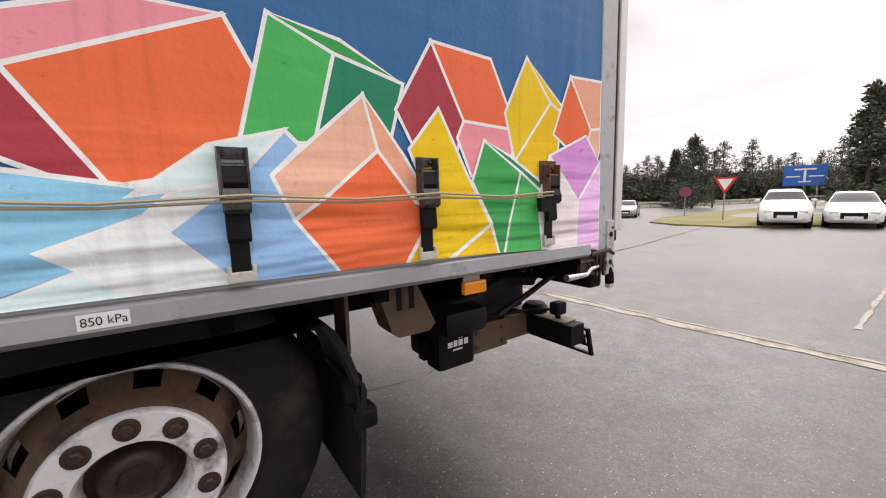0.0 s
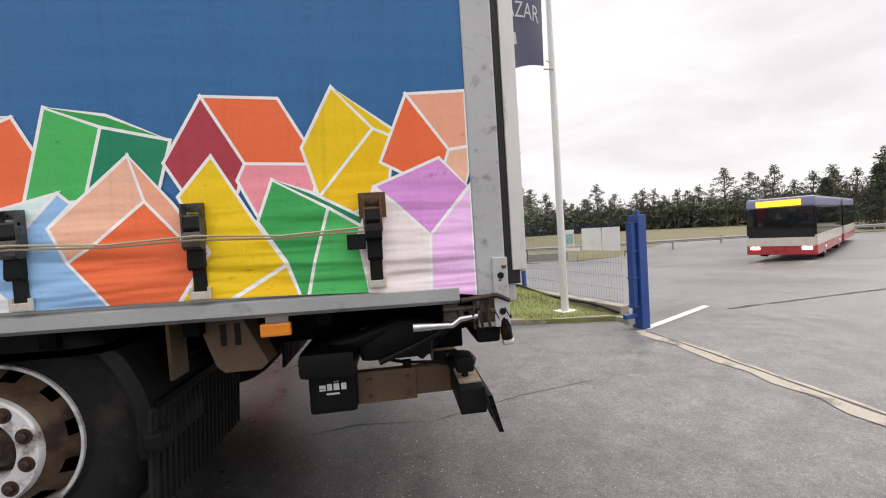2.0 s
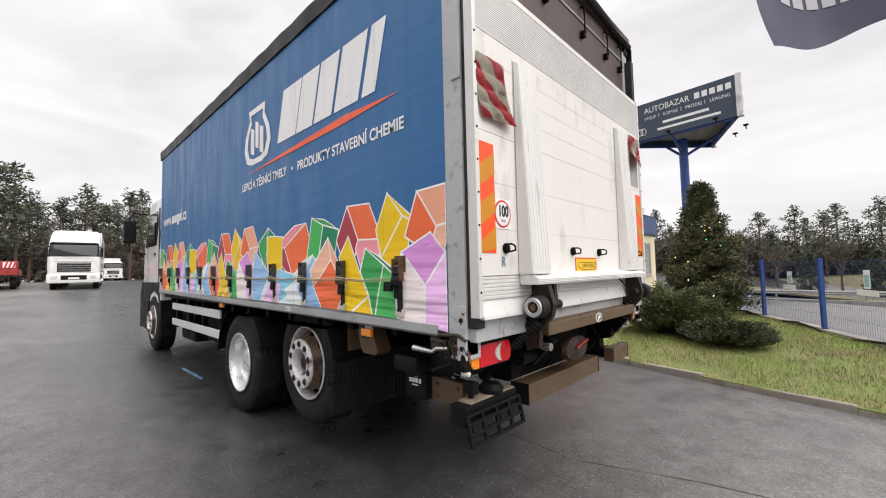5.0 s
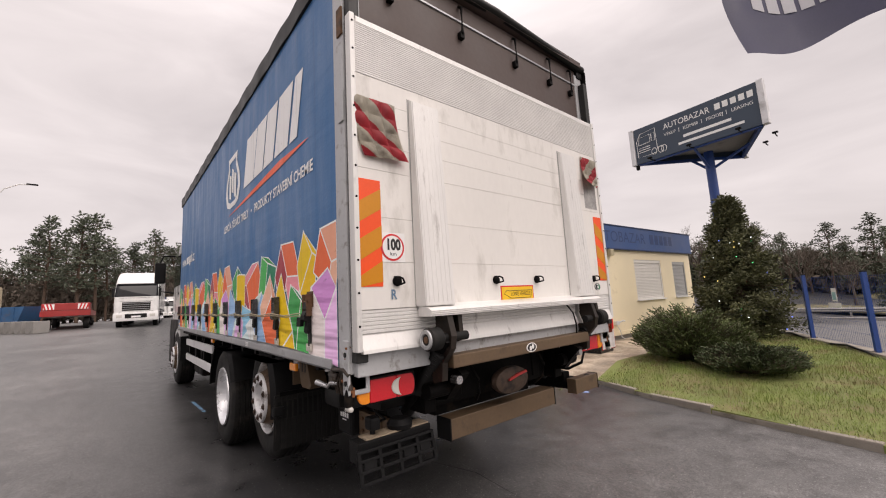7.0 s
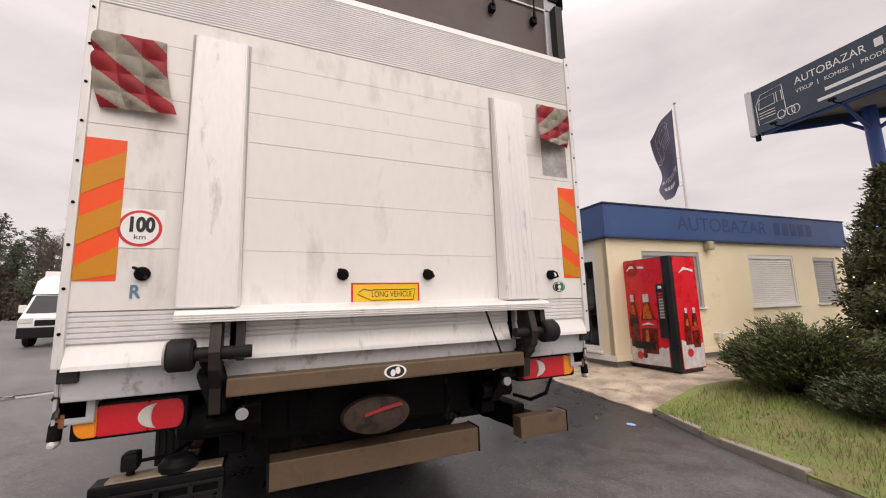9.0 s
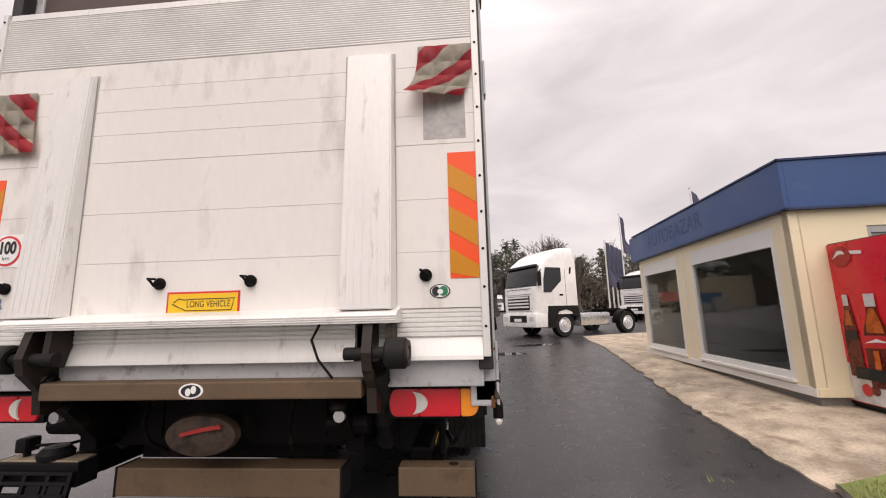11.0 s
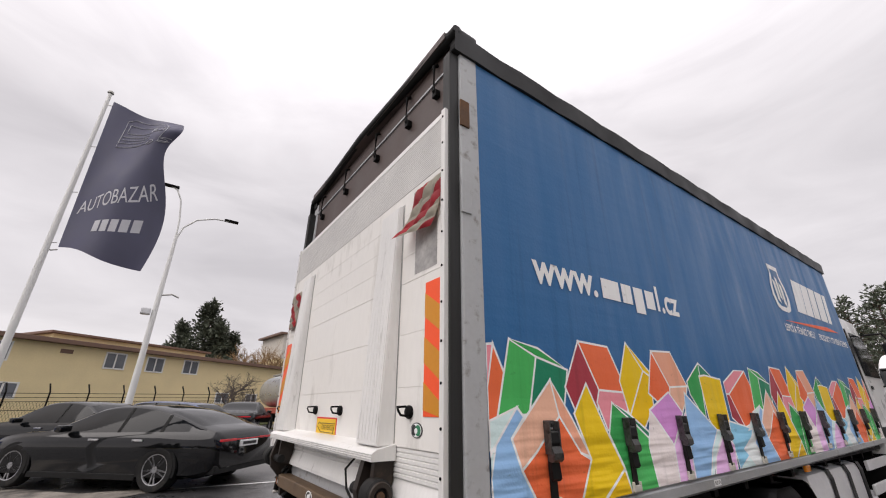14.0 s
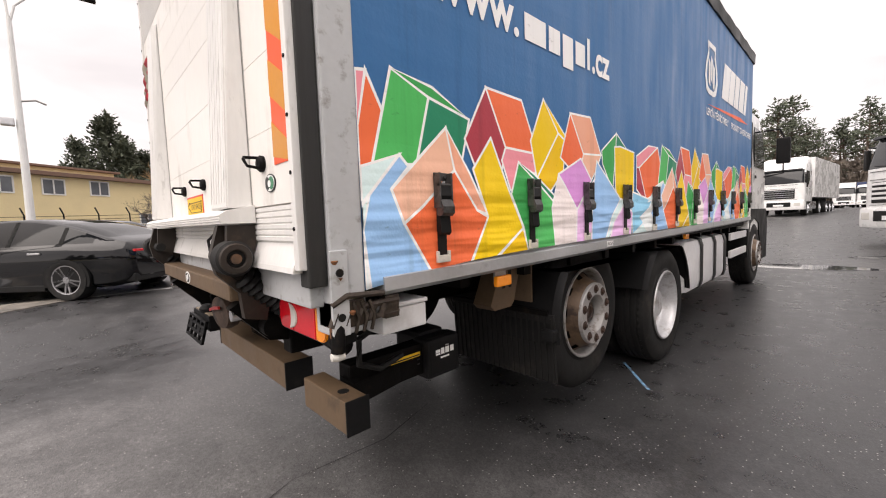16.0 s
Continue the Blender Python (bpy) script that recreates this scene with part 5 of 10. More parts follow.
# open lattice plate behind the step
bm = bmesh.new()
for y in (-1.20, -1.08, -0.96, -0.84, -0.73):
    box(bm, -0.012, 0.008, y - 0.010, y + 0.010, 0.55, 0.70, 0.003)
for z in (0.552, 0.605, 0.655, 0.695):
    box(bm, -0.012, 0.008, -1.21, -0.72, z - 0.007, z + 0.007, 0.002)
for y in (-1.14, -0.90, -0.79):
    box(bm, -0.010, 0.004, y - 0.035, y + 0.035, 0.61, 0.65, 0.002)
for v in bm.verts:
    v.co.x += -0.150 + 0.25 * (0.70 - v.co.z)
part("lattice_plate", bm, M_BLACK, left_bar, "black plastic lattice plate")
bm = bmesh.new()
lathe(bm, [(0.0, 0.0), (0.07, 0.0), (0.075, 0.025), (0.052, 0.052), (0.0, 0.056)], "z", (-0.22, -0.90, 0.742), 16)
part("rubber_buffer", bm, M_BLACK, left_bar, "black rubber buffer", smooth=True)
bm = bmesh.new()
box(bm, -0.27, -0.19, -1.10, -1.04, 0.765, 0.835, 0.015)
tube(bm, [(-0.23, -1.07, 0.735), (-0.23, -1.07, 0.77)], 0.015, 8)
tube(bm, [(-0.24, -1.05, 0.79), (-0.32, -0.94, 0.775), (-0.48, -0.90, 0.775), (-0.6, -0.88, 0.80)], 0.008, 6)
part("marker_lamp", bm, M_BLACK, left_bar)


def control_box(s, x0, x1, y):
    bm = bmesh.new()
    a, b = sorted((s * y, s * (y - 0.12)))
    box(bm, x0, x1, a, b, 0.590, 0.782, 0.022)
    a, b = sorted((s * (y - 0.10), s * (y - 0.30)))
    box(bm, x0 + 0.012, x1 - 0.03, a, b, 0.605, 0.80, 0.03)
    cb = part("lift_box", bm, M_BLACK, truck, "black lift cover with white lettering")
    sx = 1 if s < 0 else -1
    yy = s * (y + 0.0015)
    m = facing_south if s < 0 else facing_north
    start = x0 + 0.05 if s < 0 else x1 - 0.05
    bm = bmesh.new()
    for u0, u1, v0, v1 in ((0, 0.028, 0.0, 0.008), (0, 0.028, 0.011, 0.026), (0.034, 0.056, 0.0, 0.03), (0.063, 0.088, 0.0, 0.03), (0.066, 0.072, 0.036, 0.041), (0.079, 0.085, 0.036, 0.041), (0.097, 0.12, 0.0, 0.03), (0.03, 0.088, -0.02, -0.012)):
        p, q = start + sx * u0, start + sx * u1
        box(bm, min(p, q), max(p, q), min(yy, yy - s * 0.001), max(yy, yy - s * 0.001), 0.70 + v0, 0.70 + v1)
    part("cover_mark", bm, M_SIGNWHITE, cb)


control_box(-1, -0.93, -0.715, 0.955)
control_box(1, -0.905, -0.69, 1.0)
bm = bmesh.new()
box(bm, -0.474, -0.274, 1.06, 1.25, 0.955, 1.044, 0.006)
box(bm, -0.480, -0.268, 1.055, 1.256, 1.046, 1.062, 0.005)
wb = part("white_box", bm, M_OFFWHITE, truck, "white painted steel box")
bm = bmesh.new()
tube(bm, [(-0.30, 1.15, 0.96), (-0.24, 1.14, 0.93), (-0.26, 1.10, 0.82), (-0.38, 1.06, 0.76), (-0.52, 1.02, 0.77)], 0.013, 8)
part("hose", bm, M_SEAL, wb)


# tail lamps
def tail_lamp(s, yo, yi, z0, z1):
    bm = bmesh.new()
    a, b = sorted((yo, yi))
    box(bm, -0.13, -0.030, a - 0.014, b + 0.014, z0 - 0.014, z1 + 0.014, 0.02)
    tl = part("tail_lamp", bm, M_BLACK, truck, "long tail lamp with amber, red and clear lenses")
    w = yi - yo
    cuts = ((0.0, 0.20, M_AMBER, "amber_lens"), (0.205, 0.66, M_REDLENS, "red_lens"), (0.665, 1.0, M_REDLENS, "red_lens"))
    zc, hz = (z0 + z1) / 2, (z1 - z0) / 2
    for u0, u1, m, nm in cuts:
        p, q = yo + w * u0, yo + w * u1
        if u0 == 0.0:
            out = [(q, z1), (q, z0)] + [(p + w * 0.10 * (1 - math.cos(t)), zc - hz * math.sin(t)) for t in [math.pi / 2 - math.pi * k / 10 for k in range(11)]]
        elif u1 == 1.0:
            out = [(p, z0), (p, z1)] + [(q - w * 0.07 * (1 - math.cos(t)), zc + hz * math.sin(t)) for t in [math.pi / 2 - math.pi * k / 10 for k in range(11)]]
        else:
            out = [(p, z0), (q, z0), (q, z1), (p, z1)]
        part(nm, prismed(out, -0.05, -0.020, "x", 0.004), m, tl)
    cy = yo + w * 0.745
    moon = [(cy - w * 0.18 * math.sin(t), zc + hz * 0.82 * math.cos(t)) for t in [math.pi * k / 14 for k in range(15)]] + [(cy - w * 0.055 * math.sin(t), zc + hz * 0.82 * math.cos(t)) for t in [math.pi * (1 - k / 10) for k in range(1, 10)]]
    part("clear_lens", prismed(moon, -0.022, -0.014, "x", 0.003), M_CLEAR, tl, "cream crescent reversing lens")
    tl.location.x = -0.07


tail_lamp(-1, -1.228, -0.872, 0.942, 1.056)
tail_lamp(1, 1.195, 0.80, 0.955, 1.070)
for s in (-1, 1):
    bm = bmesh.new()
    y = s * 1.255
    tube(bm, [(-0.10, y, 1.05), (-0.09, y + s * 0.02, 1.0), (-0.085, y + s * 0.02, 0.95)], 0.022, 10)
    fb = part("side_marker", bm, M_CHASSIS, truck, "rubber stalk marker with a white lens", smooth=True)
    bm = bmesh.new()
    lathe(bm, [(0.0, 0.022), (0.012, 0.018), (0.017, 0.0), (0.016, -0.022), (0.0, -0.022)], "x", (-0.08, y + s * 0.02, 0.94), 16)
    part("white_lens", bm, M_CLEAR, fb)
    # corner latch mechanism, rusty
    bm = bmesh.new()
    a, b = sorted((s * 1.18, s * 1.28))
    box(bm, -0.19, -0.075, a, b, 1.02, 1.11, 0.006)
    for k in range(5):
        tube(bm, [(-0.27 + 0.045 * k, s * 1.272, 1.075), (-0.25 + 0.045 * k, s * 1.272, 1.03)], 0.013, 8)
    tube(bm, [(-0.33, s * 1.265, 1.08), (-0.09, s * 1.265, 1.08)], 0.014, 8)
    tube(bm, [(-0.33, s * 1.265, 1.04), (-0.20, s * 1.265, 1.035)], 0.011, 8)
    box(bm, -0.33, -0.27, min(s * 1.255, s * 1.275), max(s * 1.255, s * 1.275), 1.02, 1.10, 0.004)
    lt = part("corner_latch", bm, M_LATCH, truck, "rusty corner latch")
    if s < 0:
        bm = bmesh.new()
        tube(bm, [(-0.20, s * 1.28, 1.05), (-0.27, s * 1.288, 1.045), (-0.30, s * 1.29, 1.024), (-0.45, s * 1.29, 1.028)], [0.010, 0.011, 0.011, 0.016], 10)
        part("latch_handle", bm, M_CHROME, lt, "pale tensioner handle", smooth=True)

# amber side markers, plates and stickers
for s in (-1, 1):
    y = s * 1.235
    for x, up in ((-0.955, 0.05), (-3.85, 0.10)):
        bm = bmesh.new()
        box(bm, x - 0.055, x + 0.055, min(y, y + s * 0.025), max(y, y + s * 0.025), 0.985 + up, 1.035 + up, 0.008)
        am = part("amber_marker", bm, M_AMBER, truck, "amber side marker lamp")
        part("marker_bracket", boxed(x - 0.04, x + 0.04, min(y, y - s * 0.01), max(y, y - s * 0.01), 1.0 + up, 1.08 + up), M_ALU, am)
    st = part("pressure_sticker", boxed(-2.075, -1.985, min(s * 1.287, s * 1.2895), max(s * 1.287, s * 1.2895), 1.146, 1.180), M_SIGNWHITE, truck, "white tyre pressure sticker")
    m = facing_south if s < 0 else facing_north
    lettering("sticker_words", "850 kPa", M_INK, st, m(-2.070 if s < 0 else -1.99, s * 1.2905, 1.154), 0.019, 0.08)


# ---- wheels ----
M_HUBCAP = mat("greasy_brown_hub", (0.045, 0.022, 0.014), 0.45, 0.3, vary=0.4, scale=18, fine=70, bump=0.25, dirt=(0.010, 0.008, 0.007), dirt_amount=0.45, dirt_scale=14)
def wheel(s, x, z, kind, steer=0):
    """kind: hub (protruding disc), dish (deep dished, twin tyres), front."""
    w = empty("wheel", pose(x, s * (1.125 if kind == "hub" else 1.215), z), "truck wheel with a worn black tyre", "wheel")
    w.parent = truck
    R = 0.52
    tw = 0.30 if kind != "dish" else 0.29

    def tyre(off):
        bm = bmesh.new()
        prof = [(0.305, 0.0), (0.33, -0.012), (0.40, 0.004), (0.47, -0.002), (0.503, -0.022), (R, -0.045)]
        for k in range(4):
            y = -0.06 - k * (tw - 0.12) / 3.6
            prof += [(R, y), (R - 0.012, y - 0.004), (R - 0.012, y - 0.014), (R, y - 0.018)]
        prof += [(R, -tw + 0.045), (0.503, -tw + 0.022), (0.40, -tw), (0.305, -tw + 0.01)]
        lathe(bm, [(r, s * (h + off)) for r, h in prof], "y", (0, 0, 0), 112 if kind == "dish" else 72)
        if kind == "dish":
            for v in bm.verts:
                r = math.hypot(v.co.x, v.co.z)
                edge = s * v.co.y - off
                if r > R - 0.002 and (edge > -0.07 or edge < -tw + 0.07):
                    k = round((math.atan2(v.co.z, v.co.x) % math.tau) / (math.tau / 112))
                    if k % 2:
                        v.co.x, v.co.z = v.co.x * (1 - 0.016 / R), v.co.z * (1 - 0.016 / R)
        bmesh.ops.recalc_face_normals(bm, faces=bm.faces)
        part("tyre", bm, M_RUBBER, w, smooth=True)

    tyre(0.0)
    if kind == "dish":
        tyre(-0.33)
        bm = bmesh.new()
        lathe(bm, [(0.312, -0.01), (0.308, 0.008), (0.298, 0.010), (0.285, -0.006), (0.275, -0.04), (0.268, -0.09), (0.262, -0.115), (0.235, -0.14), (0.17, -0.152), (0.145, -0.15)], "y", (0, 0, 0), 48)
        lathe(bm, [(0.145, -0.15), (0.14, -0.09), (0.11, -0.06), (0.0, -0.055)], "y", (0, 0, 0), 32)
        for v in bm.verts:
            v.co.y *= s
        bmesh.ops.recalc_face_normals(bm, faces=bm.faces)
        part("rim", bm, M_RIMSILVER if s < 0 else M_RIMDULL, w, "deep dished silver rim", smooth=True)
    else:
        bm = bmesh.new()
        lathe(bm, [(0.312, -0.01), (0.308, 0.006), (0.298, 0.008), (0.290, -0.004), (0.287, -0.035), (0.278, -0.075)], "y", (0, 0, 0), 48)
        for v in bm.verts:
            v.co.y *= s
        bmesh.ops.recalc_face_normals(bm, faces=bm.faces)
        part("rim", bm, M_RIMWHITE if s < 0 else M_RIMDIRTY, w, "chipped rim flange", smooth=True)
        # slotted brown dish that rises to the wheel disc
        n = 50
        bm = bmesh.new()
        radii = [(0.278, -0.075), (0.270, -0.066), (0.236, -0.016), (0.222, 0.02), (0.208, 0.045)]
        rings = [[bm.verts.new((r * math.cos(k * math.tau / n), s * h, r * math.sin(k * math.tau / n))) for k in range(n)] for r, h in radii]
        for i in range(len(radii) - 1):
            for k in range(n):
                if i == 1 and k % 5 in (0, 1):
                    continue
                bm.faces.new((rings[i][k], rings[i][(k + 1) % n], rings[i + 1][(k + 1) % n], rings[i + 1][k]))
        bmesh.ops.recalc_face_normals(bm, faces=bm.faces)
        part("dish", bm, M_HUBBROWN, w, "brown slotted wheel dish", smooth=True)
        # near-black disc that stands for the shade behind the slots
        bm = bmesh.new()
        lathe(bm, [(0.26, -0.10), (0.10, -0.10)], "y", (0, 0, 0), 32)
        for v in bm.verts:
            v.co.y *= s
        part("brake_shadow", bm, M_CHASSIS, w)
        # white mounting ring with ten nuts
        bm = bmesh.new()
        lathe(bm, [(0.208, 0.045), (0.206, 0.060), (0.200, 0.066), (0.128, 0.066), (0.122, 0.055), (0.118, 0.02), (0.112, -0.03)], "y", (0, 0, 0), 48)
        for v in bm.verts:
            v.co.y *= s
        bmesh.ops.recalc_face_normals(bm, faces=bm.faces)
        part("ring", bm, M_RIMWHITE if s < 0 else M_RIMDIRTY, w, "pale mounting ring with rust spots", smooth=True)
        bm = bmesh.new()
        lathe(bm, [(0.113, -0.03), (0.098, -0.028), (0.088, -0.02), (0.080, 0.006), (0.062, 0.022), (0.045, 0.024), (0.040, 0.016), (0.0, 0.014)], "y", (0, 0, 0), 32)
        for v in bm.verts:
            v.co.y *= s
        bmesh.ops.recalc_face_normals(bm, faces=bm.faces)
        part("hub_cap", bm, M_HUBCAP, w, "greasy rust-brown hub", smooth=True)
        for k in range(10):
            a = (k + 0.5) * math.tau / 10
            cx, cz = 0.166 * math.cos(a), 0.166 * math.sin(a)
            bm = bmesh.new()
            lathe(bm, [(0.029, 0.0665), (0.029, 0.068), (0.024, 0.069)], "y", (cx, 0, cz), 16)
            lathe(bm, [(0.024, 0.069), (0.0, 0.069)], "y", (cx, 0, cz), 16)
            lathe(bm, [(0.017, 0.069), (0.017, 0.077), (0.012, 0.081), (0.0, 0.081)], "y", (cx, 0, cz), 6)
            for v in bm.verts:
                v.co.y *= s
            bmesh.ops.recalc_face_normals(bm, faces=bm.faces)
            part("wheel_nut", bm, M_NUT, w)
    return w


AXLE2, AXLE3, AXLE1 = -3.37, -2.03, -7.92
for s in (-1, 1):
    wheel(s, AXLE2, 0.525 + G(AXLE2), "dish")
    wheel(s, AXLE3, 0.69, "hub")
    wheel(s, AXLE1, 0.52 + G(AXLE1), "front")
for x, z in ((AXLE1, 0.60), (AXLE2, 0.52), (AXLE3, 0.69)):
    part("axle", tubed([(x, -1.1, z), (x, 1.1, z)], 0.075, 12), M_CHASSIS, truck)

# mudguards, flaps
for s in (-1, 1):
    for x, z, r, a0, a1, nm in ((AXLE3, 0.69, 0.585, -6, 128, "mudguard"), (AXLE2, 0.53, 0.60, -10, 190, "mudguard")):
        if nm == "mudguard" and x == AXLE2:
            a0, a1 = 20, 175
        bm = bmesh.new()
        n = 26
        prof = ((0.02, 0.0), (0.0, 0.012), (-0.015, 0.03), (-0.36, 0.03))
        rows = []
        for k in range(n + 1):
            a = radians(a0 + (a1 - a0) * k / n)
            rows.append([bm.verts.new((x + (r + dr) * math.cos(a), s * (1.235 + dy), z + (r + dr) * math.sin(a))) for dy, dr in prof])
        for k in range(n):
            for j in range(3):
                bm.faces.new((rows[k][j], rows[k + 1][j], rows[k + 1][j + 1], rows[k][j + 1]))
        bmesh.ops.recalc_face_normals(bm, faces=bm.faces)
        bmesh.ops.solidify(bm, geom=list(bm.faces), thickness=0.012)
        ztop = 1.03
        for v in bm.verts:
            v.co.z = min(v.co.z, ztop)
        part("mudguard", bm, M_BLACK, truck, "curved black plastic mudguard", smooth=True)
    # flap behind the third axle
    y0, y1 = sorted((s * 0.45, s * 1.235))
    bm = bmesh.new()
    prism(bm, [(-1.455, 0.40), (-1.442, 0.40), (-1.415, 0.80), (-1.43, 0.80)], y0, y1)
    flap = part("spray_flap", bm, M_RUBBER, truck, "ribbed black rubber spray flap")
    for k in range(20):
        yy = y0 + 0.015 + k * (y1 - y0 - 0.03) / 19
        part("rib", prismed([(-1.442, 0.40), (-1.432, 0.40), (-1.407, 0.78), (-1.417, 0.78)], yy - 0.006, yy + 0.006), M_RUBBER, flap)
    part("flap_knob", boxed(-1.47, -1.38, min(s * 1.17, s * 1.25), max(s * 1.17, s * 1.25), 0.65, 0.72, 0.015), M_BLACK, flap)
    part("flap_rail", boxed(-1.44, -1.41, min(s * 0.45, s * 1.2), max(s * 0.60, s * 1.2), 0.79, 0.82, 0.004), M_CHASSIS, flap)
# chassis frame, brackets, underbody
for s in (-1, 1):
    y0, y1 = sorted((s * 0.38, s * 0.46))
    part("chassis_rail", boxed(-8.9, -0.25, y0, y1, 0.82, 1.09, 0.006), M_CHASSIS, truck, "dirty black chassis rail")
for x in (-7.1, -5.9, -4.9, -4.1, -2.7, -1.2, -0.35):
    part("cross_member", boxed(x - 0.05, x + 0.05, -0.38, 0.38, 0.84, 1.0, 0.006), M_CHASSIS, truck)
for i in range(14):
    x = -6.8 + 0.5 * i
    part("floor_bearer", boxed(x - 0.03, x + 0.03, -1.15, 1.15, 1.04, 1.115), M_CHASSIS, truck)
for s in (-1, 1):
    bm = bmesh.new()
    y0, y1 = sorted((s * 0.98, s * 1.10))
    prism(bm, [(-1.30, 1.09), (-1.13, 1.09), (-1.04, 0.90), (-1.07, 0.872), (-1.21, 0.872), (-1.24, 0.90)], y0, y1)
    box(bm, -1.42, -1.405, y0, y1, 0.86, 1.09, 0.003)
    br = part("side_bracket", bm, M_BROWN, truck, "brown slotted bracket")
    bm = bmesh.new()
    for dx in (-1.205, -1.15):
        yy = s * 1.1015
        box(bm, dx - 0.012, dx + 0.012, min(yy, yy - s * 0.002), max(yy, yy - s * 0.002), 0.98, 1.07, 0.0)
    part("slot", bm, M_SEAL, br)
bm = bmesh.new()
box(bm, -0.95, -0.70, -1.05, -0.55, 0.78, 0.90, 0.04)
box(bm, -0.7, -0.35, -0.95, -0.6, 0.80, 0.98, 0.05)
tube(bm, [(-0.9, -0.85, 0.86), (-0.7, -0.95, 0.92), (-0.5, -0.9, 0.97), (-0.3, -0.95, 0.95)], 0.035, 10)
tube(bm, [(-0.6, -1.0, 0.82), (-0.4, -1.02, 0.90), (-0.25, -1.05, 0.98)], 0.015, 8)
part("hydraulic_unit", bm, M_SEAL, truck, "sooty hydraulic unit with hoses", smooth=True)
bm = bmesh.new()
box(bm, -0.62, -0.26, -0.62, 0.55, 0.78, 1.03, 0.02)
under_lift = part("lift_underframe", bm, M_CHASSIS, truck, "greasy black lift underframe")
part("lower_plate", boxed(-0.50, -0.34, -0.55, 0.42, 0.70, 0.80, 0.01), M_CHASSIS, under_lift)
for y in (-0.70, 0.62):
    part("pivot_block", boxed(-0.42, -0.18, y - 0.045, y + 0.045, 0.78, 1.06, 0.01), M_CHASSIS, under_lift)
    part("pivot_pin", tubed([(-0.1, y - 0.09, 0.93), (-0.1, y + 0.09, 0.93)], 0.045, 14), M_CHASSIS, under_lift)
for k in range(2):
    part("hose", tubed([(-0.16, -0.38 + 0.72 * k, 1.02), (-0.11, -0.36 + 0.70 * k, 0.93), (-0.13, -0.34 + 0.68 * k, 0.84), (-0.2, -0.30 + 0.62 * k, 0.78)], 0.010, 8), M_CHASSIS, under_lift)
M_TANKBROWN = mat("grimy_brown_tank", (0.060, 0.036, 0.024), 0.7, 0.1, vary=0.4, scale=8, fine=50, bump=0.25, dirt=(0.012, 0.010, 0.009), dirt_amount=0.4, dirt_scale=8)
bm = bmesh.new()
lathe(bm, [(0.0, 0.02), (0.10, 0.015), (0.165, 0.0), (0.175, -0.03), (0.16, -0.06), (0.0, -0.06)], "x", (-0.08, -0.06, 0.905), 28)
for v in bm.verts:
    v.co.z = 0.88 + (v.co.z - 0.905) * 0.52
part("round_tank", bm, M_TANKBROWN, truck, "dusty round steel tank", smooth=True)
bm = bmesh.new()
prism(bm, [(-0.13, 0.90), (-0.03, 0.925), (0.05, 0.935), (0.06, 0.92), (-0.04, 0.905), (-0.13, 0.885)], -0.056, -0.045, "x")
part("red_rag", bm, M_CARRED, truck, "red plastic scrap")
for y in (-0.67, 0.60):
    disc(y + 0.02, 0.99, 0.024, -0.02, 0.04, M_CHROME, truck, "pivot_bolt")

# side guards, tank, battery box
for z0 in (0.70, 0.94):
    part("side_guard", boxed(-6.32, -3.99, -1.235, -1.205, z0, z0 + 0.10, 0.008), M_OFFWHITE, truck, "pale aluminium side guard bar")
    part("side_guard", boxed(-7.05, -5.95, 1.205, 1.235, z0, z0 + 0.10, 0.008), M_OFFWHITE, truck, "pale aluminium side guard bar")
for x in (-6.2, -5.5, -4.8, -4.1):
    part("guard_stay", boxed(x - 0.03, x + 0.03, -1.20, -1.14, 0.66, 1.10, 0.004), M_CHASSIS, truck)
bm = bmesh.new()
box(bm, -5.68, -3.95, 0.62, 1.22, 0.50, 1.06, 0.09)
tank = part("fuel_tank", bm, M_OFFWHITE, truck, "pale boxy fuel tank with black straps", smooth=True)
for x in (-5.65, -5.12, -4.52):
    bm = bmesh.new()
    box(bm, x - 0.03, x + 0.03, 0.61, 1.228, 0.49, 1.07, 0.09)
    part("tank_strap", bm, M_SEAL, tank)
bm = bmesh.new()
box(bm, -6.25, -5.45, -1.12, -0.55, 0.48, 0.90, 0.05)
box(bm, -5.2, -4.2, -1.05, -0.55, 0.54, 1.0, 0.06)
part("battery_box", bm, M_CHASSIS, truck)


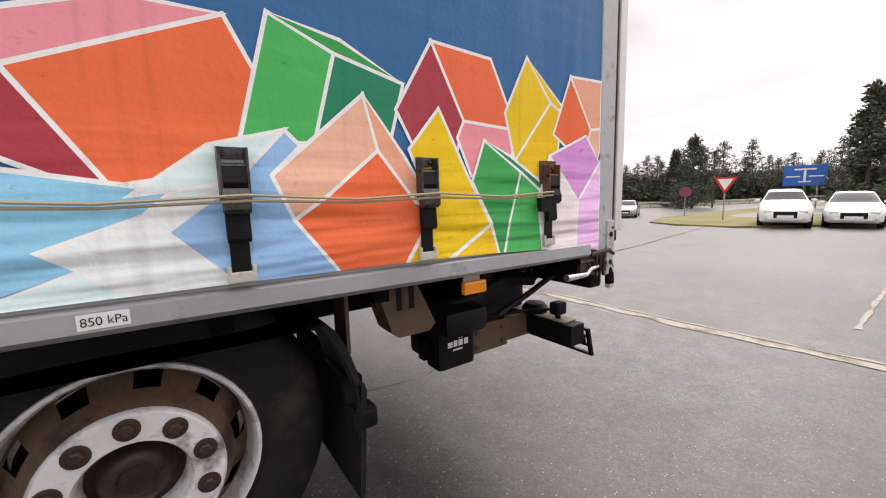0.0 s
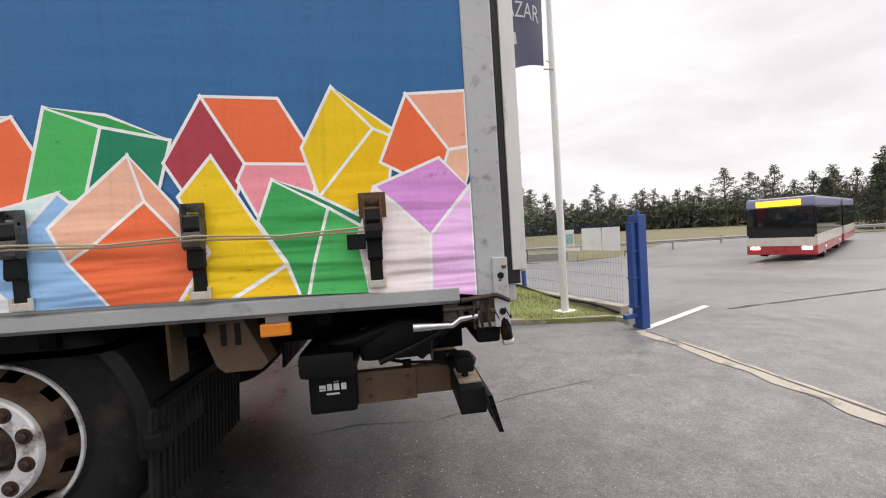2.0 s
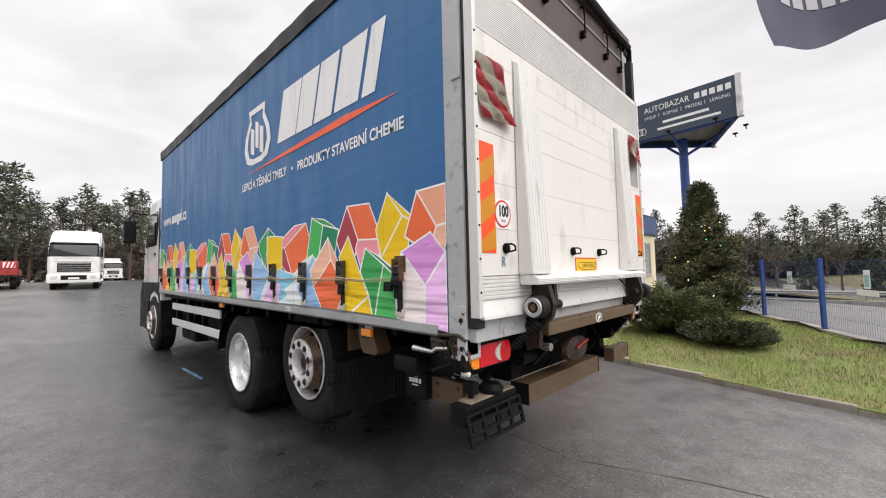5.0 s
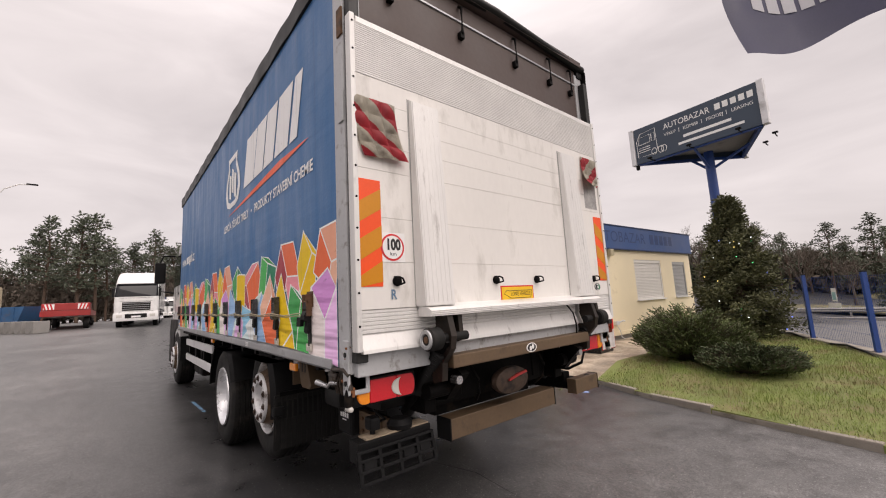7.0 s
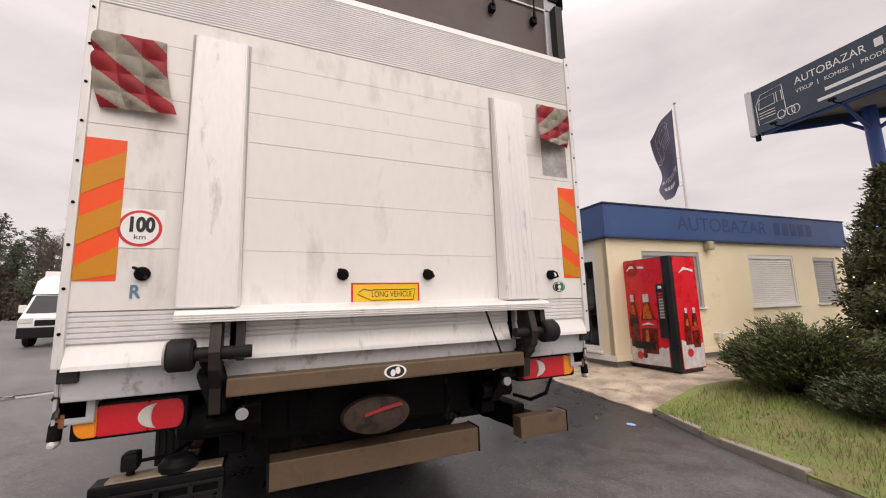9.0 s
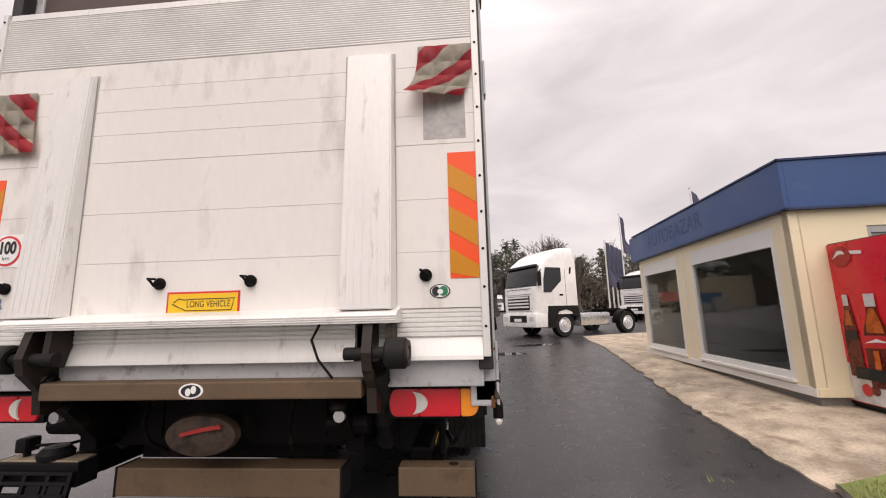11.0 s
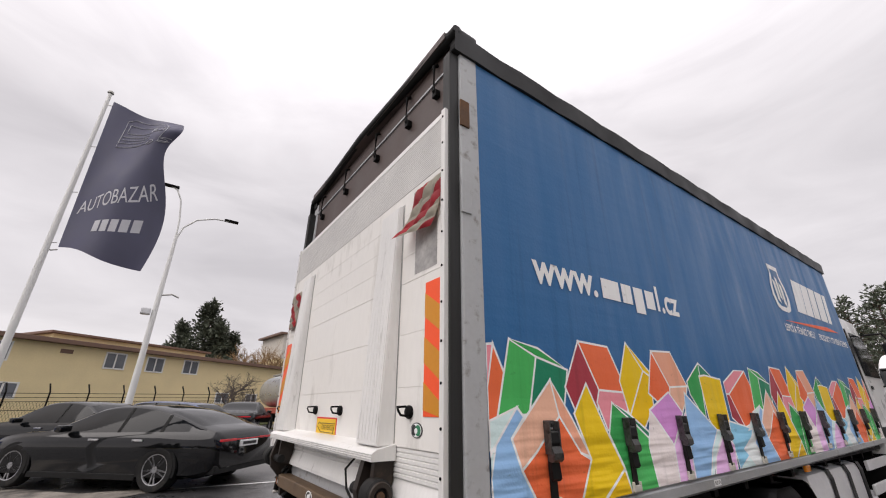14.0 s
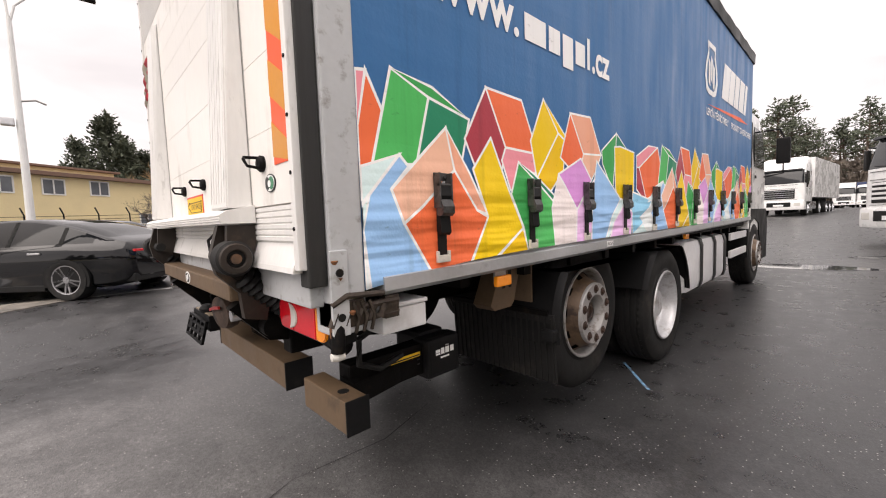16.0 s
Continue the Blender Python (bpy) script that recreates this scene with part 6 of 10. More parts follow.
# ---- the truck's own cab ----
def cab_shell(x_rear, x_front, half, z0, z1, slope=0.28, sides=14):
    """Cab body as a lofted shell, front towards -x."""
    bm = bmesh.new()
    st = [(x_rear, 1.0, 1.0), (x_rear - 0.05, 1.0, 1.0), ((x_rear + x_front) / 2, 1.0, 1.0), (x_front + 0.35, 1.0, 1.0), (x_front + 0.12, 0.985, 0.97), (x_front, 0.93, 0.93)]
    rings = []
    for i, (x, kw, kz) in enumerate(st):
        w = half * kw
        ring = []
        for y, z, lean in ((-w, z0, 0), (-w, z0 + (z1 - z0) * 0.45, 0), (-w * 0.985, z0 + (z1 - z0) * 0.62, 0.1), (-w * 0.95, z1 - 0.10, 0.9), (-w * 0.86, z1, 1.0), (w * 0.86, z1, 1.0), (w * 0.95, z1 - 0.10, 0.9), (w * 0.985, z0 + (z1 - z0) * 0.62, 0.1), (w, z0 + (z1 - z0) * 0.45, 0), (w, z0, 0)):
            back = slope * lean if i >= 3 else 0
            ring.append(bm.verts.new((x + back, y, z)))
        rings.append(ring)
    for i in range(len(rings) - 1):
        for k in range(9):
            bm.faces.new((rings[i][k], rings[i][k + 1], rings[i + 1][k + 1], rings[i + 1][k]))
        bm.faces.new((rings[i][9], rings[i][0], rings[i + 1][0], rings[i + 1][9]))
    bm.faces.new(rings[0])
    bm.faces.new(rings[-1])
    bmesh.ops.recalc_face_normals(bm, faces=bm.faces)
    return bm


cab = part("cab", cab_shell(-8.42, -10.35, 1.20, 0.95, 3.02), M_WHITEP, truck, "white day cab with a dark lower edge", smooth=True)
for s in (-1, 1):
    yy = s * 1.205
    a, b = sorted((yy, yy - s * 0.012))
    bm = bmesh.new()
    prism(bm, [(-9.95, 2.02), (-8.95, 2.02), (-8.90, 2.66), (-9.66, 2.66), (-9.86, 2.35)], a, b)
    part("side_window", bm, M_GLASSDARK, cab)
    bm = bmesh.new()
    box(bm, -8.72, -8.66, a, b, 1.15, 2.7)
    box(bm, -9.1, -8.98, min(yy, yy + s * 0.01), max(yy, yy + s * 0.01), 1.83, 1.88, 0.004)
    part("door_handle", bm, M_SEAL, cab)
    bm = bmesh.new()
    a, b = sorted((s * 1.215, s * 0.85))
    prism(bm, [(-8.40, 0.55), (-8.40, 1.32), (-10.2, 1.32), (-10.36, 1.05), (-10.36, 0.40), (-9.62, 0.40), (-9.58, 0.75), (-9.40, 1.08), (-9.02, 1.17), (-8.64, 1.08), (-8.46, 0.75)], a, b)
    part("wheel_arch", bm, M_BLACK, cab, "black plastic wheel arch")
    bm = bmesh.new()
    tube(bm, [(-9.9, s * 1.2, 2.72), (-10.05, s * 1.40, 2.74), (-10.05, s * 1.46, 2.6), (-10.05, s * 1.46, 1.95), (-9.95, s * 1.2, 1.9)], 0.016, 8)
    c0, c1 = sorted((s * 1.36, s * 1.56))
    box(bm, -10.10, -9.98, c0, c1, 2.12, 2.58, 0.03)
    part("mirror", bm, M_BLACK, cab, "tall black mirror on a bowed arm")
bm = bmesh.new()
prism(bm, [(-1.0, 1.95), (1.0, 1.95), (0.96, 2.72), (-0.96, 2.72)], 0, 0.01, "x")
for v in bm.verts:
    v.co.x = -10.37 + (v.co.z - 1.95) * 0.20 + v.co.x
part("windscreen", bm, M_GLASSDARK, cab)
part("bumper", boxed(-10.5, -10.2, -1.2, 1.2, 0.42, 0.95, 0.06), M_BLACK, cab)
cab.location = (1.12, 0, 0.04)


# ---- yard edges, kerbs, grass, apron ----
KERB = ((2.95, 2.60), (2.80, 2.86), (1.40, 3.02), (0.0, 3.29), (-1.02, 3.54), (-1.80, 3.82), (-4.40, 4.02), (-9.0, 4.76), (-15.4, 5.75))
random.seed(12)
RAGGED = [(-1.80 - 0.13 * k, 3.82 + 0.10 * 0.13 * k + random.uniform(-0.025, 0.035)) for k in range(1, 20)] + [(-4.4 - 0.2 * k, 4.07 + 0.146 * 0.2 * k + random.uniform(-0.03, 0.04)) for k in range(1, 23)]
FENCE = ((3.05, 3.05), (2.28, 5.67), (1.20, 7.90), (0.16, 9.70), (-0.90, 11.6), (-1.96, 13.3), (-3.06, 15.2))
grass_bed = sheet("grass_bed", [(2.90, 2.92), (1.42, 3.10), (0.02, 3.37), (-1.0, 3.62), (-1.74, 3.88), (-1.95, 5.0), (-1.85, 6.0), (-2.3, 7.6), (-2.6, 10.0), (-3.06, 15.2), (-1.96, 13.3), (-0.90, 11.6), (0.16, 9.70), (1.20, 7.90), (2.28, 5.67), (3.0, 3.1)], 0.07, M_GRASS, "short damp winter lawn behind the kerb", "lawn", (("y", (3.5, 4.0, 4.5, 5.0, 5.5)), ("x", (2.0, 2.6))))
apron = sheet("apron", [(-1.76, 3.84), *RAGGED, (-9.0, 4.72), (-15.4, 5.66), (-16.5, 8.0), (-17.5, 18.0), (-4.0, 18.0), (-3.06, 15.2), (-2.6, 10.0), (-2.3, 7.6), (-1.85, 6.0), (-1.95, 5.0)], 0.025, M_APRON, "worn sandy concrete apron before the office", "pavement", (("y", (4.0, 4.5, 5.0, 5.5)), ("x", (-9.0, -10.0, -11.0, -12.0, -13.0, -14.0))))


def kerb_line(points, upto, height, width, length):
    holder = empty("kerb", pose(0, 0, 0), "row of weathered low concrete kerb stones", "kerb", kind="structure")
    for (xa, ya), (xb, yb) in zip(points[:upto], points[1:upto + 1]):
        d = Vector((xb - xa, yb - ya, 0))
        n = max(1, round(d.length / length))
        for k in range(n):
            p = Vector((xa, ya, 0)) + d * ((k + 0.5) / n)
            bm = bmesh.new()
            box(bm, -d.length / n / 2 + 0.004, d.length / n / 2 - 0.004, min(0.0, width), max(0.0, width), -0.06, height, 0.014)
            ob = part("kerb_stone", bm, M_KERB, holder)
            ob.matrix_basis = pose(p.x, p.y, G(p.x, p.y) + random.uniform(-0.006, 0.006), 0, random.uniform(-0.6, 0.6), math.degrees(math.atan2(d.y, d.x)))


kerb_line([(x, y + 0.08) for x, y in KERB], 5, 0.075, -0.08, 0.98)


# broken pale strip across the gateway, painted line, chalk marks
def ribbon(name, points, width, lift, material, label, category, ragged=0.0):
    bm = bmesh.new()
    rows = []
    pts = []
    for (xa, ya), (xb, yb) in zip(points[:-1], points[1:]):
        n = max(2, int(math.hypot(xb - xa, yb - ya) / 0.12)) if ragged else 2
        pts += [(xa + (xb - xa) * k / n, ya + (yb - ya) * k / n) for k in range(n)]
    pts.append(points[-1])
    for i, (x, y) in enumerate(pts):
        a, b = pts[max(0, i - 1)], pts[min(len(pts) - 1, i + 1)]
        d = Vector((b[0] - a[0], b[1] - a[1], 0)).normalized()
        nrm = Vector((-d.y, d.x, 0))
        w0 = width / 2 + ragged * noise.noise((x * 3, y * 3, 1.0))
        w1 = width / 2 + ragged * noise.noise((x * 3, y * 3, 9.0))
        p, q = Vector((x, y, 0)) + nrm * w0, Vector((x, y, 0)) - nrm * w1
        rows.append((bm.verts.new((p.x, p.y, G(p.x, p.y) + lift)), bm.verts.new((q.x, q.y, G(q.x, q.y) + lift))))
    for (a, b), (c, d) in zip(rows[:-1], rows[1:]):
        bm.faces.new((a, b, d, c))
    bmesh.ops.recalc_face_normals(bm, faces=bm.faces)
    for f in bm.faces:
        if f.normal.z < 0:
            f.normal_flip()
    return tagged(part(name, bm, material), label, category, kind="structure")


ribbon("gateway_strip", [(2.78, 2.30), (2.85, 1.18), (2.87, 0.2), (2.88, -0.4), (2.93, -1.3), (2.99, -2.0), (3.15, -4.5), (3.4, -8.0)], 0.20, 0.006, M_JOINT, "pale broken concrete strip across the gateway", "strip", 0.10)
ribbon("gateway_crack", [(2.85, 2.25), (2.90, 1.2), (2.92, 0.2), (2.94, -0.4), (2.99, -1.3), (3.05, -2.0), (3.2, -4.5)], 0.022, 0.009, mat("tar_seam", (0.02, 0.02, 0.02), 0.6, vary=0.2), "dark tar seam beside the strip", "seam", 0.02)
ribbon("road_line", [(2.92, 2.36), (4.87, 3.52)], 0.11, 0.006, M_ROADPAINT, "worn white painted line", "road marking")
ribbon("road_seam", [(5.0, 3.2), (12.0, 4.4), (22.0, 6.0)], 0.05, 0.008, mat("dark_road_crack", (0.03, 0.03, 0.03), 0.7), "dark crack in the road", "seam", 0.03)
ribbon("road_seam", [(4.2, -1.6), (13.0, -1.2), (24.0, 0.0)], 0.05, 0.008, M_JOINT, "pale crack in the road", "seam", 0.03)
ribbon("yard_crack", [(-1.4, 0.15), (-0.9, 0.30), (-0.3, 0.24), (0.5, 0.55), (1.3, 0.75)], 0.006, 0.003, mat("crack_dark", (0.03, 0.03, 0.03), 0.8), "fine crack in the yard", "seam", 0.006)
ribbon("chalk_mark", [(-5.9, -1.17), (-5.06, -1.13)], 0.05, 0.005, M_BLUEMARK, "blue chalk dash on the asphalt", "marking", 0.01)
ribbon("chalk_mark", [(-3.1, 0.95), (-2.67, 1.31)], 0.024, 0.005, M_BLUEMARK, "blue chalk dash on the asphalt", "marking", 0.01)
ribbon("parking_line", [(-1.34, -5.94), (0.77, -6.4)], 0.09, 0.006, M_ROADPAINT, "worn white parking line", "road marking")
ribbon("parking_line", [(-3.38, -9.08), (-0.97, -9.64)], 0.09, 0.006, M_ROADPAINT, "worn white parking line", "road marking")
bm = bmesh.new()
bm.faces.new([bm.verts.new((-1.635 + 0.06 * math.cos(a), 3.34 + 0.045 * math.sin(a), G(-1.635) + 0.006)) for a in [k * math.tau / 14 for k in range(14)]])
tagged(part("paint_spot", bm, mat("pale_blue_paint_spot", (0.30, 0.42, 0.72), 0.6)), "small pale blue paint spot on the asphalt", "marking", kind="structure")
sheet("rough_strip", [(2.55, -4.35), (2.3, -4.72), (1.98, -4.95), (1.7, -5.4), (1.25, -5.95), (0.85, -6.1), (0.5, -6.24), (0.62, -6.6), (1.0, -6.72), (1.5, -6.85), (1.7, -7.1), (3.6, -9.6), (5.6, -10.0), (4.6, -7.8), (3.7, -5.8), (3.1, -4.7)], 0.010, mat("broken_damp_concrete", (0.27, 0.245, 0.21), 0.6, vary=0.4, scale=1.8, fine=30, bump=0.8, dirt=(0.055, 0.05, 0.045), dirt_amount=0.55, dirt_scale=1.7), "strip of broken pale concrete by the parked car", "pavement")


def puddle(cx, cy, a, b, turn):
    bm = bmesh.new()
    pts = []
    for k in range(28):
        t = k * math.tau / 28
        r = 1 + 0.35 * noise.noise((math.cos(t) * 1.4 + cx, math.sin(t) * 1.4, cy))
        x, y = a * r * math.cos(t), b * r * math.sin(t)
        c, s = math.cos(turn), math.sin(turn)
        X, Y = cx + x * c - y * s, cy + x * s + y * c
        pts.append(bm.verts.new((X, Y, G(X, Y) + 0.004)))
    bm.faces.new(pts)
    return tagged(part("puddle", bm, M_PUDDLE), "shallow puddle on the asphalt", "puddle", kind="structure")


M_PUDDLE = mat("standing_water", (0.03, 0.03, 0.032), 0.03, vary=0.1, bump=0.0, rough_vary=0.02)
puddle(-10.2, 1.6, 0.35, 1.2, 0.1)
puddle(-12.5, 3.2, 0.3, 0.9, 0.3)
puddle(-7.2, -4.4, 0.25, 0.8, 0.5)

# thin grass blades
rng = np.random.default_rng(4)


def grass_blades(n, x0, x1, y0, y1, inside):
    xs, ys = rng.uniform(x0, x1, n), rng.uniform(y0, y1, n)
    keep = [i for i in range(n) if inside(xs[i], ys[i])]
    verts, faces = [], []
    for i in keep:
        x, y = float(xs[i]), float(ys[i])
        a, h = rng.uniform(0, math.tau), rng.uniform(0.025, 0.075) * (0.6 + 0.8 * (noise.noise((x * 1.3, y * 1.3, 0)) + 0.5))
        w, lean = 0.004, rng.uniform(0.01, 0.05)
        z = G(x, y) + 0.065
        c, s = math.cos(a), math.sin(a)
        k = len(verts)
        verts += [(x - w * s, y + w * c, z), (x + w * s, y - w * c, z), (x + lean * c, y + lean * s, z + h)]
        faces.append((k, k + 1, k + 2))
    me = bpy.data.meshes.new("grass")
    me.from_pydata(verts, [], faces)
    me.materials.append(M_BLADE)
    return tagged(new("grass", me), "short tufty winter grass on the lawn", "grass", kind="stuff")


def lawn(x, y):
    for (xa, ya), (xb, yb) in zip(KERB[1:5], KERB[2:6]):
        if min(xa, xb) <= x <= max(xa, xb) and y < ya + (yb - ya) * (x - xa) / (xb - xa) + 0.10:
            return False
    if x < -1.75 - 0.1 * noise.noise((x * 2, y * 2, 3)) * 3 or x > 2.85:
        return False
    for (xa, ya), (xb, yb) in zip(FENCE[:-1], FENCE[1:]):
        if min(ya, yb) <= y <= max(ya, yb) and x > xa + (xb - xa) * (y - ya) / (yb - ya) - 0.1:
            return False
    return y > 2.9


grass_blades(66000, -1.9, 2.9, 2.9, 10.5, lawn)

# ---- fence with blue posts, wire panels and low wall ----
fence = empty("fence", pose(0, 0, 0), "wire mesh fence on blue posts above a low concrete wall", "fence", kind="structure")
for i, (x, y) in enumerate(FENCE[1:], 1):
    bm = bmesh.new()
    box(bm, -0.035, 0.035, -0.035, 0.035, -0.05, 1.50, 0.004)
    post = part("post", bm, M_POLEBLUE, fence)
    post.matrix_basis = pose(x, y, G(x, y), 0, 0, 30)
    part("post_cap", boxed(-0.04, 0.04, -0.04, 0.04, 1.50, 1.53, 0.006), M_SEAL, post)
for (xa, ya), (xb, yb) in zip(FENCE[:-1], FENCE[1:]):
    d = Vector((xb - xa, yb - ya, 0))
    ang = math.degrees(math.atan2(d.y, d.x))
    z = G((xa + xb) / 2, (ya + yb) / 2)
    bm = bmesh.new()
    n = int(d.length / 0.055)
    for k in range(n):
        u = (k + 0.5) * d.length / n
        vs = [bm.verts.new((u + du, dv, zz)) for zz in (0.16, 1.46) for du, dv in ((-0.0011, -0.0008), (0.0011, -0.0008), (0, 0.0012))]
        for j in range(3):
            bm.faces.new((vs[j], vs[(j + 1) % 3], vs[3 + (j + 1) % 3], vs[3 + j]))
    for k in range(7):
        zz = 0.18 + 0.21 * k
        box(bm, 0.03, d.length - 0.03, -0.005, -0.002, zz - 0.0014, zz + 0.0014)
    pn = part("wire_panel", bm, M_POLEBLUE, fence, "blue welded wire panel")
    pn.matrix_basis = pose(xa, ya, z, 0, 0, ang)
    lw = part("low_wall", boxed(0, d.length, -0.09, 0.09, -0.1, 0.13, 0.01), M_KERB, fence)
    lw.matrix_basis = pose(xa, ya, z, 0, 0, ang)
bm = bmesh.new()
pts = []
for (xa, ya), (xb, yb) in zip(FENCE[:-1], FENCE[1:]):
    for k in range(8):
        u = k / 8
        x, y = xa + (xb - xa) * u - 0.14, ya + (yb - ya) * u - 0.05
        pts.append((x, y, G(x, y) + 0.10 + 0.05 * math.sin(u * math.tau) + 0.03 * random.random()))
tube(bm, pts, 0.022, 8)
tagged(part("cable", bm, M_SEAL), "black cable lying along the fence foot", "cable")

# small boards wired to the fence
def fence_board(i, s0, s1, z0, z1, material, label):
    (xa, ya), (xb, yb) = FENCE[i], FENCE[i + 1]
    ang = math.degrees(math.atan2(yb - ya, xb - xa))
    ob = part("fence_board", boxed(s0, s1, 0.011, 0.016, z0, z1, 0.001), material)
    ob.matrix_basis = pose(xa, ya, 0, 0, 0, ang)
    tagged(ob, label, "board", "boards on the fence")
    return ob


fence_board(0, 0.02, 0.39, 0.935, 1.32, M_SIGNWHITE, "blank white board wired to the fence")
fence_board(0, 0.41, 0.86, 0.935, 1.32, M_SIGNWHITE, "blank white board wired to the fence")
M_PALEPRINT = mat("pale_teal_print", (0.30, 0.50, 0.52), 0.5, vary=0.3, scale=20, bump=0.0)
for i, a, b, za, zb in ((0, 1.06, 1.29, 1.02, 1.31), (1, 1.12, 1.27, 1.00, 1.31), (2, 0.88, 1.04, 1.01, 1.27)):
    fb_ = fence_board(i, a, b, za, zb, M_SIGNWHITE, "small printed board wired to the fence")
    part("printed_panel", boxed(a + 0.02, b - 0.02, 0.016, 0.017, za + 0.03, zb - 0.08), M_PALEPRINT, fb_)
for i, a, b, za, zb in ((0, 0.91, 1.44, 0.92, 0.98), (1, 0.95, 1.46, 0.88, 0.98), (2, 0.78, 1.21, 0.88, 0.98)):
    fence_board(i, a, b, za, zb, M_SIGNWHITE, "narrow white strip board on the fence")

# thick gate post
gate_post = empty("gate_post", pose(2.92, 2.44, G(2.92, 2.44), 0, 0, 12), "thick dark blue steel gate post with hinge plates", "post")
part("column", boxed(-0.07, 0.07, -0.09, 0.09, -0.05, 1.62, 0.008), M_POLEBLUE, gate_post)
part("side_column", boxed(-0.16, -0.085, -0.05, 0.05, 0.30, 1.52, 0.006), M_POLEBLUE, gate_post)
for z in (0.32, 0.72, 1.1, 1.5):
    part("hinge_plate", boxed(-0.17, -0.06, -0.06, 0.06, z, z + 0.02, 0.003), M_POLEBLUE, gate_post)
part("foot_bracket", boxed(-0.30, -0.07, -0.03, 0.03, 0.16, 0.22, 0.005), M_POLEBLUE, gate_post)
part("foot_plate", boxed(-0.28, -0.16, -0.05, 0.05, 0.08, 0.16, 0.006), M_GUARD, gate_post)
part("cap", boxed(-0.03, 0.03, -0.03, 0.03, 1.62, 1.68, 0.008), M_POLEBLUE, gate_post)


# ---- flag poles ----
def flag_pole(x, y, height, heading, flag_w, flag_h, flag_top, sag=0.25, wave=0.12, words=True, r=0.055, lift=0.0, taper=0.12):
    """A tapered pole with a cloth on the side that the heading names."""
    fp = empty("flag_pole", pose(x, y, G(x, y) + (0.06 if y > 3 and x > -2 else 0), 0, 0, heading), "white flag pole with a slate grey printed flag", "flag pole", "flag poles")
    part("pole", tubed([(0, 0, -0.05), (0, 0, height * 0.45), (0, 0, height)], [r * 1.15, r, r * 0.62], 16), M_POLEWHITE, fp)
    bm = bmesh.new()
    lathe(bm, [(0.0, 0.05), (0.05, 0.045), (0.06, 0.0), (0.04, -0.02)], "z", (0, 0, height + 0.01), 16)
    part("finial", bm, M_GUARD, fp, smooth=True)
    part("base_plate", boxed(-0.16, 0.16, -0.13, 0.13, 0.0, 0.025, 0.004), M_OFFWHITE, fp)
    nx, nz = 26, 40

    def cloth(u, v):
        """u out from the pole, v down from the top."""
        X = 0.12 + flag_w * u * (1 - taper * v + 0.07 * math.sin(v * 9.0 + 0.6)) + 0.06 * v
        Y = wave * math.sin(u * 4.6 + v * 3.4) * u ** 0.8 + 0.07 * math.sin(u * 8 - v * 7) * u + 0.03 * math.sin(v * 15 + u * 3) * u
        Z = flag_top - flag_h * v - sag * u * (1 - 0.4 * v) + 0.04 * math.sin(u * 7) * v + lift * u * math.sin(math.pi * v) ** 1.3
        return X, Y, Z

    bm = bmesh.new()
    g = [[bm.verts.new(cloth(i / nx, j / nz)) for j in range(nz + 1)] for i in range(nx + 1)]
    for i in range(nx):
        for j in range(nz):
            bm.faces.new((g[i][j], g[i + 1][j], g[i + 1][j + 1], g[i][j + 1]))
    cl = part("flag", bm, M_FLAG, fp, "slate grey cloth with pale print", smooth=True)
    bm = bmesh.new()
    for k in range(4):
        z = flag_top - 0.12 - k * (flag_h - 0.2) / 3
        tube(bm, [(0.05, 0, z), (0.13, 0.01, z + 0.01)], 0.008, 5)
    tube(bm, [(-0.05, 0, flag_top - flag_h - 0.04), (0.05, 0.055, flag_top - flag_h - 0.05), (0.18, 0, flag_top - flag_h - 0.05)], 0.012, 6)
    part("clip", bm, M_GUARD, fp)
    if not words:
        return fp
    # lorry outline and lines of print, following the cloth
    for side in (-1, 1):
        def on(u, v):
            X, Y, Z = cloth(u, v)
            return (X, Y + side * 0.006, Z)

        bm = bmesh.new()
        lines = [[(0.22, 0.10), (0.30, 0.06), (0.78, 0.06), (0.84, 0.12), (0.84, 0.34), (0.22, 0.34), (0.22, 0.10)], [(0.26, 0.12), (0.62, 0.12), (0.62, 0.20), (0.26, 0.20), (0.26, 0.12)], [(0.66, 0.12), (0.80, 0.12), (0.80, 0.19), (0.66, 0.19), (0.66, 0.12)], [(0.24, 0.24), (0.64, 0.24)], [(0.24, 0.27), (0.64, 0.27)], [(0.24, 0.30), (0.64, 0.30)], [(0.84, 0.30), (0.98, 0.30)], [(0.84, 0.34), (0.98, 0.34)]]
        for ln in lines:
            dense = []
            for (a, b), (c, d) in zip(ln[:-1], ln[1:]):
                dense += [(a + (c - a) * k / 5, b + (d - b) * k / 5) for k in range(5)]
            dense.append(ln[-1])
            tube(bm, [on(u, v) for u, v in dense], 0.006, 4)
        for cu, cv in ((0.72, 0.335), (0.90, 0.335)):
            tube(bm, [on(cu + 0.055 * math.cos(k * math.tau / 12), cv + 0.02 * math.sin(k * math.tau / 12)) for k in range(13)], 0.006, 4)
        part("printed_outline", bm, M_FLAGPRINT, cl)
        for word, u0, u1, v0, h in (("AUTOBAZAR", 0.06, 0.92, 0.80, 0.16), (None, 0.34, 0.84, 0.93, 0.14)):
            if word is None:
                # plain bars stand for the firm's name
                for k in range(5):
                    bm = bmesh.new()
                    a = u0 + (u1 - u0) * k / 5
                    q = [bm.verts.new(on(a + du, v0 - 0.10 * (a + du) - dv)) for du, dv in ((0, 0), (0.075, 0), (0.075, 0.055), (0, 0.055))]
                    bm.faces.new(q)
                    part("printed_bar", bm, M_FLAGPRINT, cl)
                continue
            ob = lettering("printed_word", word, M_FLAGPRINT, cl, Matrix.Identity(4), h, 1.0)
